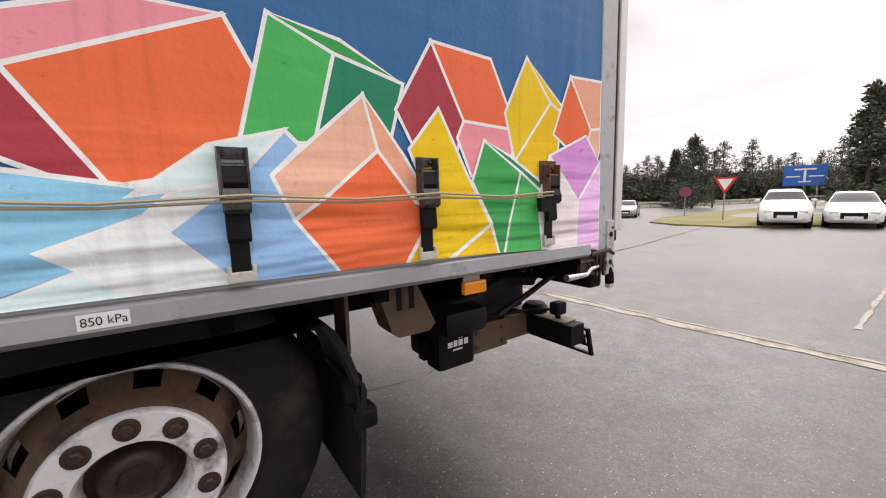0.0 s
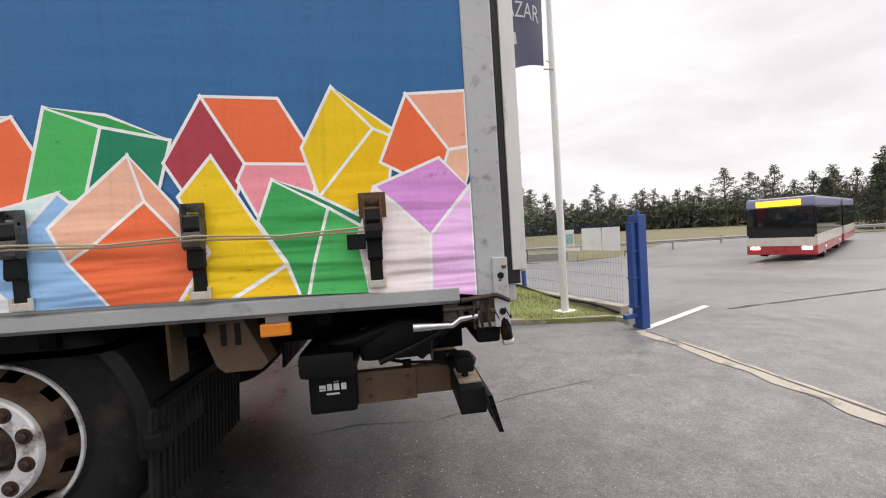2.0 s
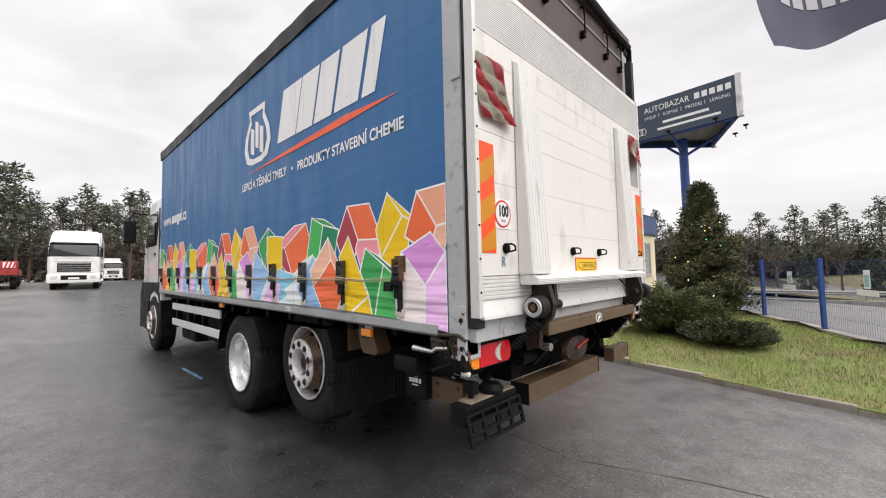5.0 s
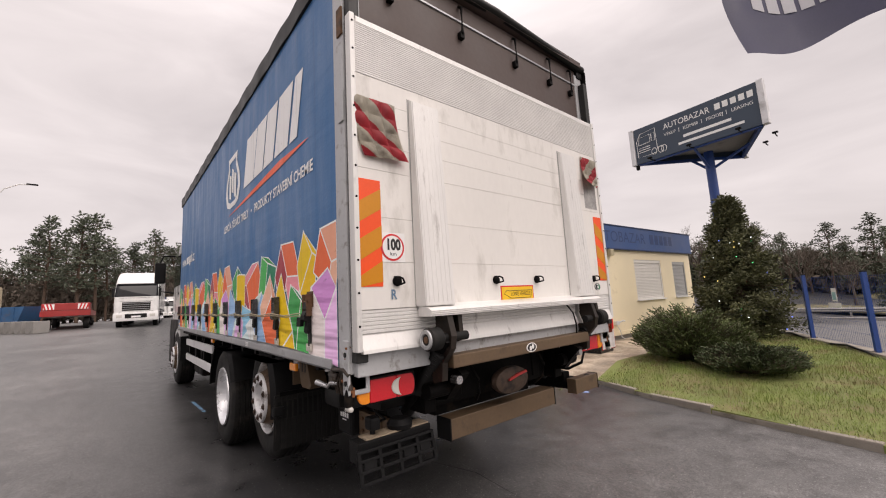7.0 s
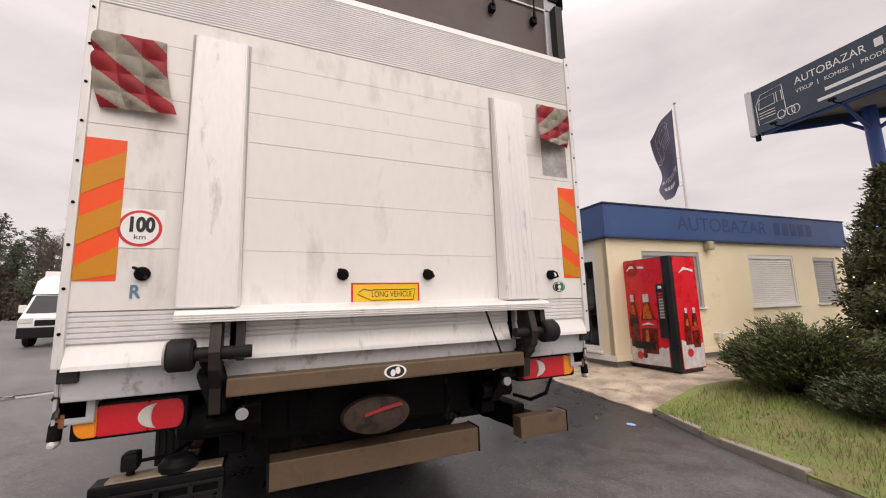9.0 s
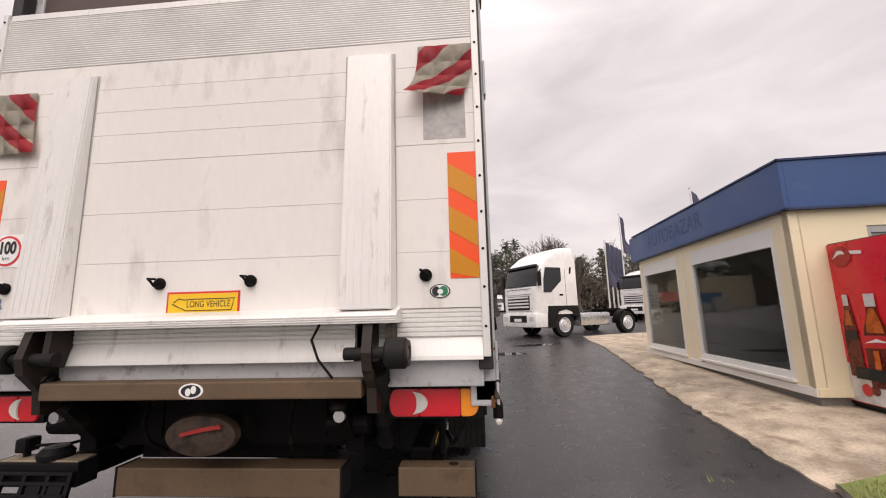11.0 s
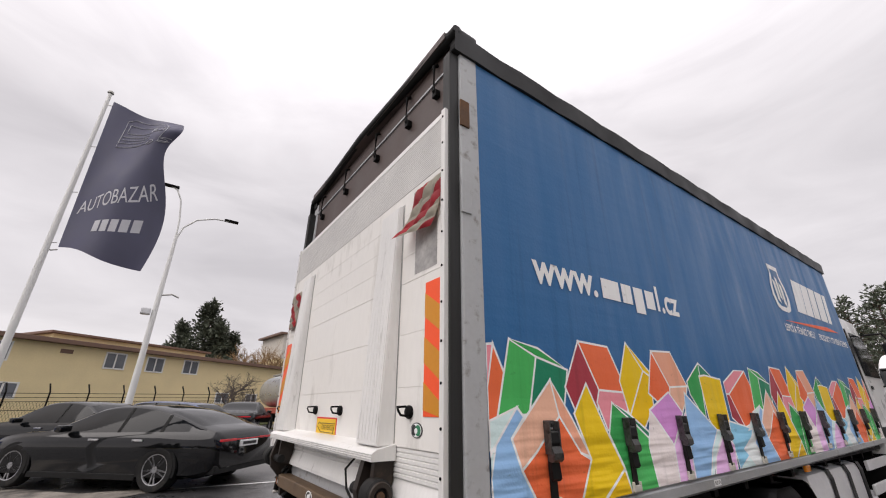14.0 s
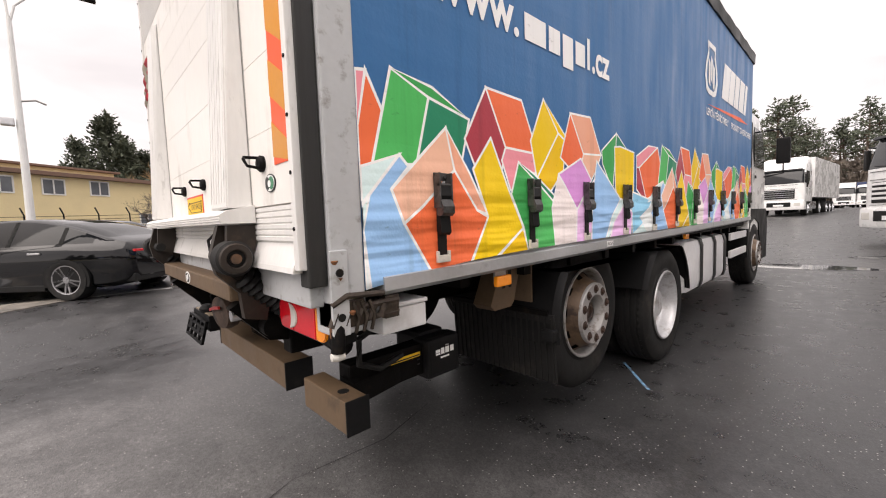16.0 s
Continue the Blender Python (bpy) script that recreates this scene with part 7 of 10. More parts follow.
            me = ob.data
            tops = max(v.co.y for v in me.vertices)
            for v in me.vertices:
                s = v.co.x if side < 0 else 1 - v.co.x
                v.co = on(u0 + (u1 - u0) * s, v0 - 0.10 * s - 0.075 * v.co.y / tops)
    return fp


flag_pole(2.28, 3.57, 7.6, 200, 1.5, 3.3, 7.4, 0.35, 0.22, lift=0.25)
flag_pole(3.11, -7.16, 7.76, 158, 1.5, 3.45, 7.56, 0.50, 0.26, lift=0.75)
flag_pole(-7.8, 14.2, 8.95, 190, 1.05, 3.2, 8.8, 0.95, 0.25, True, 0.06, lift=-0.3, taper=0.55)
flag_pole(-26.0, 16.5, 9.0, 20, 0.6, 3.2, 8.8, 0.8, 0.2, False, 0.06)
flag_pole(-34.0, 14.5, 9.0, 20, 0.6, 3.2, 8.8, 0.8, 0.2, False, 0.06)

# ---- office building ----
OFFICE = pose(-3.576, 5.273, 0.0, 0, 0, -2.83)
office = empty("office_building", OFFICE, "single-storey cream office with a blue sheet fascia", "building")
LEN_A, LEN_B, H_WALL, H_TOP, Z_BASE = 7.90, 5.30, 2.63, 3.24, 0.28
# local axes: +y along the long face that looks to +x; -x along the glazed face that looks to -y
ROOM_T = 0.12
win_a = ((0.87, 2.49, 1.19, 2.35), (4.07, 5.74, 1.16, 2.33), (6.54, 7.48, 1.16, 2.30))
win_b = ((0.33, 2.66, 0.44, 2.44), (3.22, 5.10, 0.44, 2.44))


def wall_with_openings(length, openings, z0, z1, place):
    """Wall panels round the openings; place maps (s, depth, z) to a point."""
    bm = bmesh.new()
    ss = sorted({0.0, length, *(s for o in openings for s in o[:2])})
    zs = sorted({z0, z1, *(z for o in openings for z in o[2:])})
    pts = {(s, z, d): bm.verts.new(place(s, d, z)) for s in ss for z in zs for d in (0.0, ROOM_T)}
    solid = {}
    for i in range(len(ss) - 1):
        for j in range(len(zs) - 1):
            sm, zm = (ss[i] + ss[i + 1]) / 2, (zs[j] + zs[j + 1]) / 2
            solid[i, j] = not any(a < sm < b and c < zm < d for a, b, c, d in openings)
    for (i, j), full in solid.items():
        if not full:
            continue
        s0, s1, a, b = ss[i], ss[i + 1], zs[j], zs[j + 1]
        for d in (0.0, ROOM_T):
            bm.faces.new([pts[s, z, d] for s, z in ((s0, a), (s1, a), (s1, b), (s0, b))])
        for near, (p, q) in (((i - 1, j), ((s0, a), (s0, b))), ((i + 1, j), ((s1, a), (s1, b))), ((i, j - 1), ((s0, a), (s1, a))), ((i, j + 1), ((s0, b), (s1, b)))):
            if not solid.get(near, False):
                bm.faces.new((pts[*p, 0.0], pts[*q, 0.0], pts[*q, ROOM_T], pts[*p, ROOM_T]))
    for v in [v for v in bm.verts if not v.link_faces]:
        bm.verts.remove(v)
    bmesh.ops.recalc_face_normals(bm, faces=bm.faces)
    return bm


def on_a(s, d, z):
    return (-d, s, z)


def on_b(s, d, z):
    return (-s, d, z)


part("wall", wall_with_openings(LEN_A, win_a, Z_BASE, H_WALL, on_a), M_CREAM, office, "cream panel wall with shuttered windows")
part("wall", wall_with_openings(LEN_B, win_b, Z_BASE, H_WALL, on_b), M_CREAM, office, "cream panel wall with large panes")
part("wall", boxed(-LEN_B, -LEN_B + ROOM_T, ROOM_T, LEN_A, Z_BASE, H_WALL), M_CREAM, office)
part("wall", boxed(-LEN_B + ROOM_T, -ROOM_T, LEN_A - ROOM_T, LEN_A, Z_BASE, H_WALL), M_CREAM, office)
part("plinth", boxed(-LEN_B + 0.06, -0.06, 0.06, LEN_A - 0.06, 0.0, Z_BASE), M_GREYWALL, office, "dark recessed plinth")
part("floor", boxed(-LEN_B + ROOM_T, -ROOM_T, ROOM_T, LEN_A - ROOM_T, Z_BASE, Z_BASE + 0.04), M_GREYWALL, office)
part("roof", boxed(-LEN_B, 0.0, 0.0, LEN_A, H_WALL, H_WALL + 0.12), M_GREYWALL, office)
for x0, x1, y0, y1 in ((-LEN_B - 0.34, 0.08, -0.08, -0.02), (-LEN_B - 0.34, 0.08, LEN_A + 0.02, LEN_A + 0.08), (0.02, 0.08, -0.02, LEN_A + 0.02), (-LEN_B - 0.34, -LEN_B - 0.28, -0.02, LEN_A + 0.02)):
    board_f = part("fascia_board", boxed(x0, x1, y0, y1, H_WALL - 0.02, H_TOP, 0.006), M_FASCIA, office, "blue sheet metal fascia with faded lettering")
    if (x0, x1) == (0.02, 0.08):
        fascia = board_f
bm = bmesh.new()
box(bm, 0.06, 0.10, -0.10, LEN_A + 0.1, H_TOP, H_TOP + 0.03, 0.004)
box(bm, -LEN_B - 0.1, 0.10, -0.10, -0.06, H_TOP, H_TOP + 0.03, 0.004)
box(bm, 0.02, 0.09, -0.09, LEN_A + 0.09, H_WALL - 0.05, H_WALL - 0.02, 0.003)
box(bm, -LEN_B - 0.09, 0.09, -0.09, -0.02, H_WALL - 0.05, H_WALL - 0.02, 0.003)
part("fascia_edge", bm, mat("dark_blue_edge", (0.015, 0.03, 0.09), 0.5), fascia)
M_GHOST = mat("darker_ghost_letters", (0.018, 0.045, 0.14), 0.5, vary=0.1, bump=0.0)
lettering("ghost_word", "AUTOBAZAR", M_GHOST, fascia, pose(0.0835, 1.85, 2.80, 90, 0, 90), 0.30, 2.9)
for k in range(5):
    part("ghost_bar", boxed(0.082, 0.0835, 5.05 + 0.31 * k, 5.27 + 0.31 * k, 2.80, 3.10), M_GHOST, fascia)
lettering("ghost_word", "AUTOBAZAR", M_GHOST, fascia, pose(-4.4, -0.0835, 2.80, 90, 0, 0), 0.30, 2.5)
part("corner_trim", boxed(-0.005, 0.012, -0.012, 0.10, Z_BASE, H_WALL, 0.003), M_CREAM, office)
for s in (0.0, 2.93, 5.28):
    part("panel_joint", boxed(-s - 0.012, -s + 0.012, -0.006, 0.0, Z_BASE + 0.02, H_WALL - 0.05, 0.002), M_FRAMEWHITE, office)
part("base_rail", boxed(-LEN_B, 0.01, -0.02, 0.0, Z_BASE, Z_BASE + 0.10, 0.003), M_FRAMEWHITE, office)
part("base_rail", boxed(0.0, 0.02, 0.0, LEN_A, Z_BASE, Z_BASE + 0.10, 0.003), M_CREAM, office)


def shuttered(s0, s1, a, b, material):
    w = empty("window", Matrix.Identity(4), "window behind a closed roller shutter", "")
    w.parent = office
    n = int((b - a - 0.12) / 0.045)
    teeth = []
    for k in range(n):
        z = a + 0.04 + k * (b - a - 0.12) / n
        teeth += [(z, -0.047), (z + 0.006, -0.036), (z + 0.03, -0.034), (z + 0.04, -0.047)]
    bm = bmesh.new()
    prism(bm, [(a + 0.03, -0.055), (a + 0.03, -0.047), *teeth, (b - 0.08, -0.047), (b - 0.08, -0.055)], s0 + 0.04, s1 - 0.04)
    for v in bm.verts:
        v.co = (v.co.z, v.co.y, v.co.x)
    bmesh.ops.recalc_face_normals(bm, faces=bm.faces)
    part("shutter", bm, material, w)
    bm = bmesh.new()
    for y0, y1, z0, z1 in ((s0, s0 + 0.05, a, b), (s1 - 0.05, s1, a, b), (s0 + 0.05, s1 - 0.05, b - 0.09, b), (s0 + 0.05, s1 - 0.05, a, a + 0.04)):
        box(bm, -0.08, -0.012, y0, y1, z0, z1, 0.003)
    part("frame", bm, material, w)
    part("sill", boxed(-0.02, 0.06, s0 - 0.04, s1 + 0.04, a - 0.03, a, 0.004), M_FRAMEWHITE, w)


shuttered(*win_a[0], M_SHUTTER)
shuttered(*win_a[1], M_SHUTTERW)
shuttered(*win_a[2], M_SHUTTER)
for s0, s1, a, b in win_b:
    w = empty("window", Matrix.Identity(4), "large fixed pane in a white frame", "")
    w.parent = office
    bm = bmesh.new()
    for x0, x1, z0, z1 in ((-s1, -s1 + 0.07, a, b), (-s0 - 0.07, -s0, a, b), (-s1 + 0.07, -s0 - 0.07, b - 0.26, b), (-s1 + 0.07, -s0 - 0.07, a, a + 0.09)):
        box(bm, x0, x1, 0.0, 0.07, z0, z1, 0.004)
    part("frame", bm, M_FRAMEWHITE, w, "white plastic frame with a shutter box")
    pane = part("pane", boxed(-s1 + 0.07, -s0 - 0.07, 0.03, 0.036, a + 0.09, b - 0.26), M_GLASS, w)
    pane.visible_shadow = False
    part("sill", boxed(-s1 - 0.03, -s0 + 0.03, -0.05, 0.0, a - 0.04, a, 0.004), M_FRAMEWHITE, w)
M_DESK = mat("dark_desk", (0.05, 0.045, 0.045), 0.4)
for x0, x1, y0, y1, h in ((-2.2, -0.9, 1.4, 2.1, 0.75), (-4.7, -3.6, 1.6, 2.3, 0.75)):
    dk = empty("desk", OFFICE @ pose((x0 + x1) / 2, (y0 + y1) / 2, Z_BASE + 0.04), "dark office desk seen through the pane", "desk")
    hw, hd = (x1 - x0) / 2, (y1 - y0) / 2
    part("desktop", boxed(-hw, hw, -hd, hd, h - 0.04, h, 0.004), M_DESK, dk)
    for sx in (-1, 1):
        part("side_panel", boxed(sx * hw - 0.02, sx * hw + 0.02, -hd, hd, 0, h - 0.04), M_DESK, dk)
    part("front_panel", boxed(-hw, hw, -0.01, 0.01, 0.2, h - 0.04), M_DESK, dk)
# inner walls: the dimness of the room is put into their dark colour
part("inner_wall", boxed(-3.0, -2.9, ROOM_T, 3.4, Z_BASE + 0.04, H_WALL), mat("shade_toned_partition", (0.16, 0.15, 0.14), 0.7), office)
part("inner_wall", boxed(-LEN_B + ROOM_T, -ROOM_T, 3.4, 3.5, Z_BASE + 0.04, H_WALL), mat("shade_toned_room_wall", (0.13, 0.125, 0.12), 0.8), office)
# wall lamp, cable box
wl = tagged(part("wall_lamp", boxed(0.0, 0.14, 2.66, 2.84, 2.40, 2.58, 0.03), mat("beige_plastic", (0.42, 0.36, 0.24), 0.5)), "beige plastic floodlight on the office wall", "lamp")
wl.matrix_basis = OFFICE
bm = bmesh.new()
box(bm, 0.0, 0.10, 2.66, 2.78, 0.56, 0.66, 0.01)
tube(bm, [(0.06, 2.78, 0.61), (0.12, 2.92, 0.66), (0.10, 3.04, 0.64)], 0.018, 8)
tube(bm, [(0.06, 2.70, 0.57), (0.12, 2.73, 0.42), (0.08, 2.85, 0.24), (0.1, 2.95, 0.19)], 0.01, 6)
wk = tagged(part("water_tap", bm, M_OFFWHITE), "white wall tap with a loose hose", "tap")
wk.matrix_basis = OFFICE

# ---- drinks machine ----
vend = empty("vending_machine", pose(-2.618, 5.675, G(-2.62, 5.7) + 0.025, 0, 0, 2) @ Matrix.Scale(0.93, 4), "red drinks vending machine printed with bottles", "vending machine")
VW, VD, VH = 1.12, 0.72, 2.13
part("cabinet", boxed(-VW, 0.0, 0.03, VD, 0.06, VH, 0.012), M_VENDBLACK, vend)
part("plinth", boxed(-VW + 0.04, -0.04, 0.06, VD - 0.04, 0.0, 0.06), M_VENDBLACK, vend)
bm = bmesh.new()
n = 14
rows = []
for k in range(n + 1):
    u = k / n
    x = -VW + 0.02 + (VW - 0.18) * u
    y = -0.05 * math.sin(u * math.pi * 0.85) + 0.02
    rows.append([bm.verts.new((x, y, z)) for z in (0.10, VH - 0.02)])
for k in range(n):
    bm.faces.new((rows[k][0], rows[k + 1][0], rows[k + 1][1], rows[k][1]))
front = part("front_panel", bm, M_VENDRED, vend, "bulged red front panel", smooth=True)
part("edge_trim", boxed(-0.16, 0.0, -0.03, 0.03, 0.06, VH, 0.01), M_VENDBLACK, vend)
side_panel = part("side_panel", boxed(0.0, 0.006, 0.06, VD - 0.01, 0.08, VH - 0.02, 0.0), M_VENDRED, vend, "red printed side panel")


M_AMBERPRINT = mat("printed_amber_drink", (0.55, 0.12, 0.018), 0.3, vary=0.3, scale=12, bump=0.0)
M_BADGE = mat("deep_red_badge", (0.42, 0.008, 0.012), 0.3, vary=0.1, bump=0.0)


def vend_front(u, z, d=0.0):
    return (-VW + 0.02 + (VW - 0.18) * u, -0.05 * math.sin(max(0, min(1, u)) * math.pi * 0.85) + 0.02 - 0.004 - d, z)


def printed_face(name, outline, material, parent, put):
    bm = bmesh.new()
    bm.faces.new([bm.verts.new(put(a, b)) for a, b in outline])
    bmesh.ops.triangulate(bm, faces=bm.faces)
    return part(name, bm, material, parent)


def bottle(cx, z0, h, w, put, parent, material):
    prof = ((0.5, 0.0), (0.52, 0.12), (0.44, 0.30), (0.50, 0.48), (0.42, 0.62), (0.22, 0.76), (0.17, 0.95), (0.17, 1.0))
    out = [(cx + w * a, z0 + h * b) for a, b in prof] + [(cx - w * a, z0 + h * b) for a, b in reversed(prof)]
    printed_face("printed_bottle", out, material, parent, put)
    printed_face("printed_cap", [(cx - w * 0.2, z0 + h * 0.86), (cx + w * 0.2, z0 + h * 0.86), (cx + w * 0.2, z0 + h), (cx - w * 0.2, z0 + h)], M_SNOW, parent, lambda a, b: tuple(np.array(put(a, b)) + np.array(put_off)))


put_off = (0.0, -0.002, 0.0)
bm = bmesh.new()
crest = [0.60, 0.57, 0.58, 0.53, 0.50, 0.44, 0.46, 0.40, 0.42, 0.40, 0.43, 0.41, 0.45, 0.43, 0.46]
strip = [(bm.verts.new(vend_front(0.02 + 0.95 * k / 14, 0.11, 0.001)), bm.verts.new(vend_front(0.02 + 0.95 * k / 14, crest[k], 0.001))) for k in range(15)]
for (p0, p1), (q0, q1) in zip(strip[:-1], strip[1:]):
    bm.faces.new((p0, q0, q1, p1))
part("printed_ice", bm, M_SNOW, front)
bottle(0.26, 0.42, 1.02, 0.22, lambda a, b: vend_front(a, b, 0.008), front, M_COLA)
bottle(0.60, 0.32, 1.12, 0.34, lambda a, b: vend_front(a, b, 0.010), front, M_COLA)
printed_face("printed_shine", [(0.50, 0.97), (0.71, 0.97), (0.69, 1.10), (0.64, 1.26), (0.57, 1.26), (0.51, 1.10)], M_AMBERPRINT, front, lambda a, b: vend_front(a, b, 0.015))
printed_face("printed_shine", [(0.20, 1.05), (0.32, 1.05), (0.29, 1.24), (0.24, 1.24)], M_AMBERPRINT, front, lambda a, b: vend_front(a, b, 0.012))
printed_face("printed_badge", [(0.30 + 0.17 * math.cos(k * math.tau / 20), 1.93 + 0.13 * math.sin(k * math.tau / 20)) for k in range(20)], M_BADGE, front, lambda a, b: vend_front(a, b, 0.006))
printed_face("printed_label", [(0.40, 0.78), (0.80, 0.80), (0.80, 0.95), (0.40, 0.93)], M_SIGNRED, front, lambda a, b: vend_front(a, b, 0.015))
printed_face("printed_swirl", [(0.44, 0.84), (0.60, 0.90), (0.76, 0.86), (0.60, 0.86)], M_SIGNWHITE, front, lambda a, b: vend_front(a, b, 0.018))
printed_face("printed_swirl", [(0.16, 1.90), (0.30, 1.96), (0.62, 1.93), (0.62, 1.97), (0.28, 2.01)], M_SIGNWHITE, front, lambda a, b: vend_front(a, b, 0.009))
printed_face("printed_shine", [(0.52, 0.50), (0.60, 0.48), (0.60, 0.76), (0.53, 0.76)], M_AMBERPRINT, front, lambda a, b: vend_front(a, b, 0.015))
printed_face("printed_label", [(0.17, 0.86), (0.36, 0.87), (0.36, 0.99), (0.17, 0.98)], M_VENDBLACK, front, lambda a, b: vend_front(a, b, 0.012))
for cu, cz, w, h in ((0.34, 0.27, 0.075, 0.075), (0.46, 0.28, 0.06, 0.06)):
    printed_face("printed_crown_cap", [(cu + w * math.cos(k * math.tau / 14), cz + h * math.sin(k * math.tau / 14)) for k in range(14)], M_SIGNRED if cu < 0.4 else M_COLA, front, lambda a, b: vend_front(a, b, 0.006))
part("button_column", boxed(-0.30, -0.13, -0.052, -0.02, 0.62, 1.62, 0.008), M_VENDBLACK, vend)
for k in range(9):
    part("button", boxed(-0.26, -0.17, -0.058, -0.052, 0.98 + 0.055 * k, 1.015 + 0.055 * k, 0.002), M_SHUTTER if k < 7 else M_SIGNRED, vend)
part("coin_plate", boxed(-0.25, -0.18, -0.058, -0.052, 1.53, 1.58, 0.002), M_SIGNWHITE, vend)
part("delivery_slot", boxed(-0.86, -0.44, -0.055, -0.01, 0.40, 0.54, 0.01), M_VENDBLACK, vend)
put_off = (0.002, 0.0, 0.0)


def vend_side(a, b):
    return (0.009, 0.06 + (VD - 0.07) * a, b)


printed_face("printed_ice", [(0.02, 0.09), (0.98, 0.09), (0.98, 0.52), (0.7, 0.46), (0.4, 0.52), (0.02, 0.60)], M_SNOW, side_panel, lambda a, b: vend_side(a, b))
bottle(0.34, 0.50, 0.66, 0.26, lambda a, b: tuple(np.array(vend_side(a, b)) + np.array((0.002, 0, 0))), side_panel, M_COLA)
bottle(0.70, 0.44, 0.72, 0.30, lambda a, b: tuple(np.array(vend_side(a, b)) + np.array((0.004, 0, 0))), side_panel, M_COLA)
printed_face("printed_swirl", [(0.2, 1.80), (0.5, 1.87), (0.88, 1.83), (0.88, 1.87), (0.45, 1.92)], M_SIGNWHITE, side_panel, lambda a, b: tuple(np.array(vend_side(a, b)) + np.array((0.002, 0, 0))))
printed_face("printed_label", [(0.5, 0.74), (0.92, 0.76), (0.92, 0.84), (0.5, 0.82)], M_SIGNRED, side_panel, lambda a, b: tuple(np.array(vend_side(a, b)) + np.array((0.007, 0, 0))))

for cu in (0.34, 0.70):
    z0 = 0.96 if cu < 0.5 else 0.90
    printed_face("printed_shine", [(cu - 0.07, z0 - 0.12), (cu + 0.07, z0 - 0.12), (cu + 0.04, z0), (cu - 0.04, z0)], M_AMBERPRINT, side_panel, lambda a, b: tuple(np.array(vend_side(a, b)) + np.array((0.007, 0, 0))))
printed_face("printed_crown_cap", [(0.36 + 0.13 * math.cos(k * math.tau / 14), 0.36 + 0.075 * math.sin(k * math.tau / 14)) for k in range(14)], M_SIGNRED, side_panel, lambda a, b: tuple(np.array(vend_side(a, b)) + np.array((0.003, 0, 0))))

# ---- large three-sided sign on a blue column ----
board = empty("advertising_sign", pose(-1.92, 10.83, -0.48, 0, 0, -5.7) @ Matrix.Diagonal((0.81, 0.81, 0.90, 1.0)), "three-sided slate advertising sign on a blue column", "sign")
BX0, BX1, BZ0, BZ1 = -2.2, 2.2, 6.72, 8.05
part("column", tubed([(0.0, 1.3, 0.3), (0.0, 1.3, 6.75)], 0.16, 20), M_POLEBLUE, board)
tri = ((BX0, 0.0), (BX1, 0.0), (0.5, 3.4))
bm = bmesh.new()
prism(bm, [(BX0 + 0.03, 0.04), (BX1 - 0.03, 0.04), (0.5, 3.30)], BZ0 + 0.25, BZ1 - 0.1, "z")
part("core", bm, M_GREYWALL, board)
for (xa, ya), (xb, yb) in zip(tri, tri[1:] + tri[:1]):
    d = Vector((xb - xa, yb - ya, 0))
    pnl = part("face_panel", boxed(0.10, d.length - 0.10, 0.0, 0.05, BZ0, BZ1, 0.006), M_BOARD, board, "slate blue board face")
    pnl.matrix_basis = pose(xa, ya, 0, 0, 0, math.degrees(math.atan2(d.y, d.x)))
    br = part("lower_beam", boxed(0.15, d.length - 0.15, 0.06, 0.16, BZ0 - 0.05, BZ0 + 0.05, 0.01), M_POLEBLUE, board)
    br.matrix_basis = pose(xa, ya, 0, 0, 0, math.degrees(math.atan2(d.y, d.x)))
    mx, my = (xa + xb) / 2, (ya + yb) / 2
    part("strut", tubed([(0.0, 1.3, 6.1), (mx * 0.9, my * 0.9 + 0.1, BZ0)], 0.05, 8), M_POLEBLUE, board)
for x, y in tri:
    part("corner_trim", boxed(x - 0.09, x + 0.09, y - 0.06, y + 0.16, BZ0 - 0.02, BZ1 + 0.02, 0.02), M_OFFWHITE, board, "white corner trim")
for x, y in ((-1.4, -0.02), (0.0, -0.02), (1.5, -0.02), (2.0, 1.6), (1.5, 2.4)):
    bm = bmesh.new()
    tube(bm, [(x, y + 0.1, BZ0 - 0.02), (x + 0.1, y - 0.45, BZ0 - 0.10), (x + 0.12, y - 0.55, BZ0 - 0.06)], 0.02, 6)
    box(bm, x + 0.05, x + 0.20, y - 0.62, y - 0.52, BZ0 - 0.09, BZ0 - 0.04, 0.008)
    part("sign_lamp", bm, M_CHASSIS, board)
part("camera_dome", boxed(-2.12, -2.0, -0.1, 0.02, BZ0 - 0.22, BZ0 - 0.04, 0.03), M_CHASSIS, board)
Y0 = -0.004
lettering("board_word", "AUTOBAZAR", M_SIGNWHITE, board, pose(-0.92, Y0, 7.66, 90, 0, 0), 0.20, 1.62)
for k in range(5):
    part("board_bar", boxed(0.86 + 0.24 * k, 1.03 + 0.24 * k, Y0 - 0.003, Y0, 7.66, 7.86), M_SIGNWHITE, board)
for word, x0, w in (("VÝKUP", -0.92, 0.43), ("KOMISE", -0.23, 0.52), ("PRODEJ", 0.55, 0.52), ("LEASING", 1.33, 0.61)):
    lettering("board_word", word, M_SIGNWHITE, board, pose(x0, Y0, 7.42, 90, 0, 0), 0.105, w)
for x0 in (-0.38, 0.40, 1.18):
    part("board_divider", boxed(x0, x0 + 0.015, Y0 - 0.003, Y0, 7.40, 7.54), M_SIGNWHITE, board)
part("board_bar", boxed(-0.25, 1.30, Y0 - 0.003, Y0, 7.15, 7.24), M_SIGNWHITE, board)
part("board_bar", boxed(-0.45, 1.65, Y0 - 0.003, Y0, 6.94, 7.02), M_SIGNWHITE, board)
bm = bmesh.new()
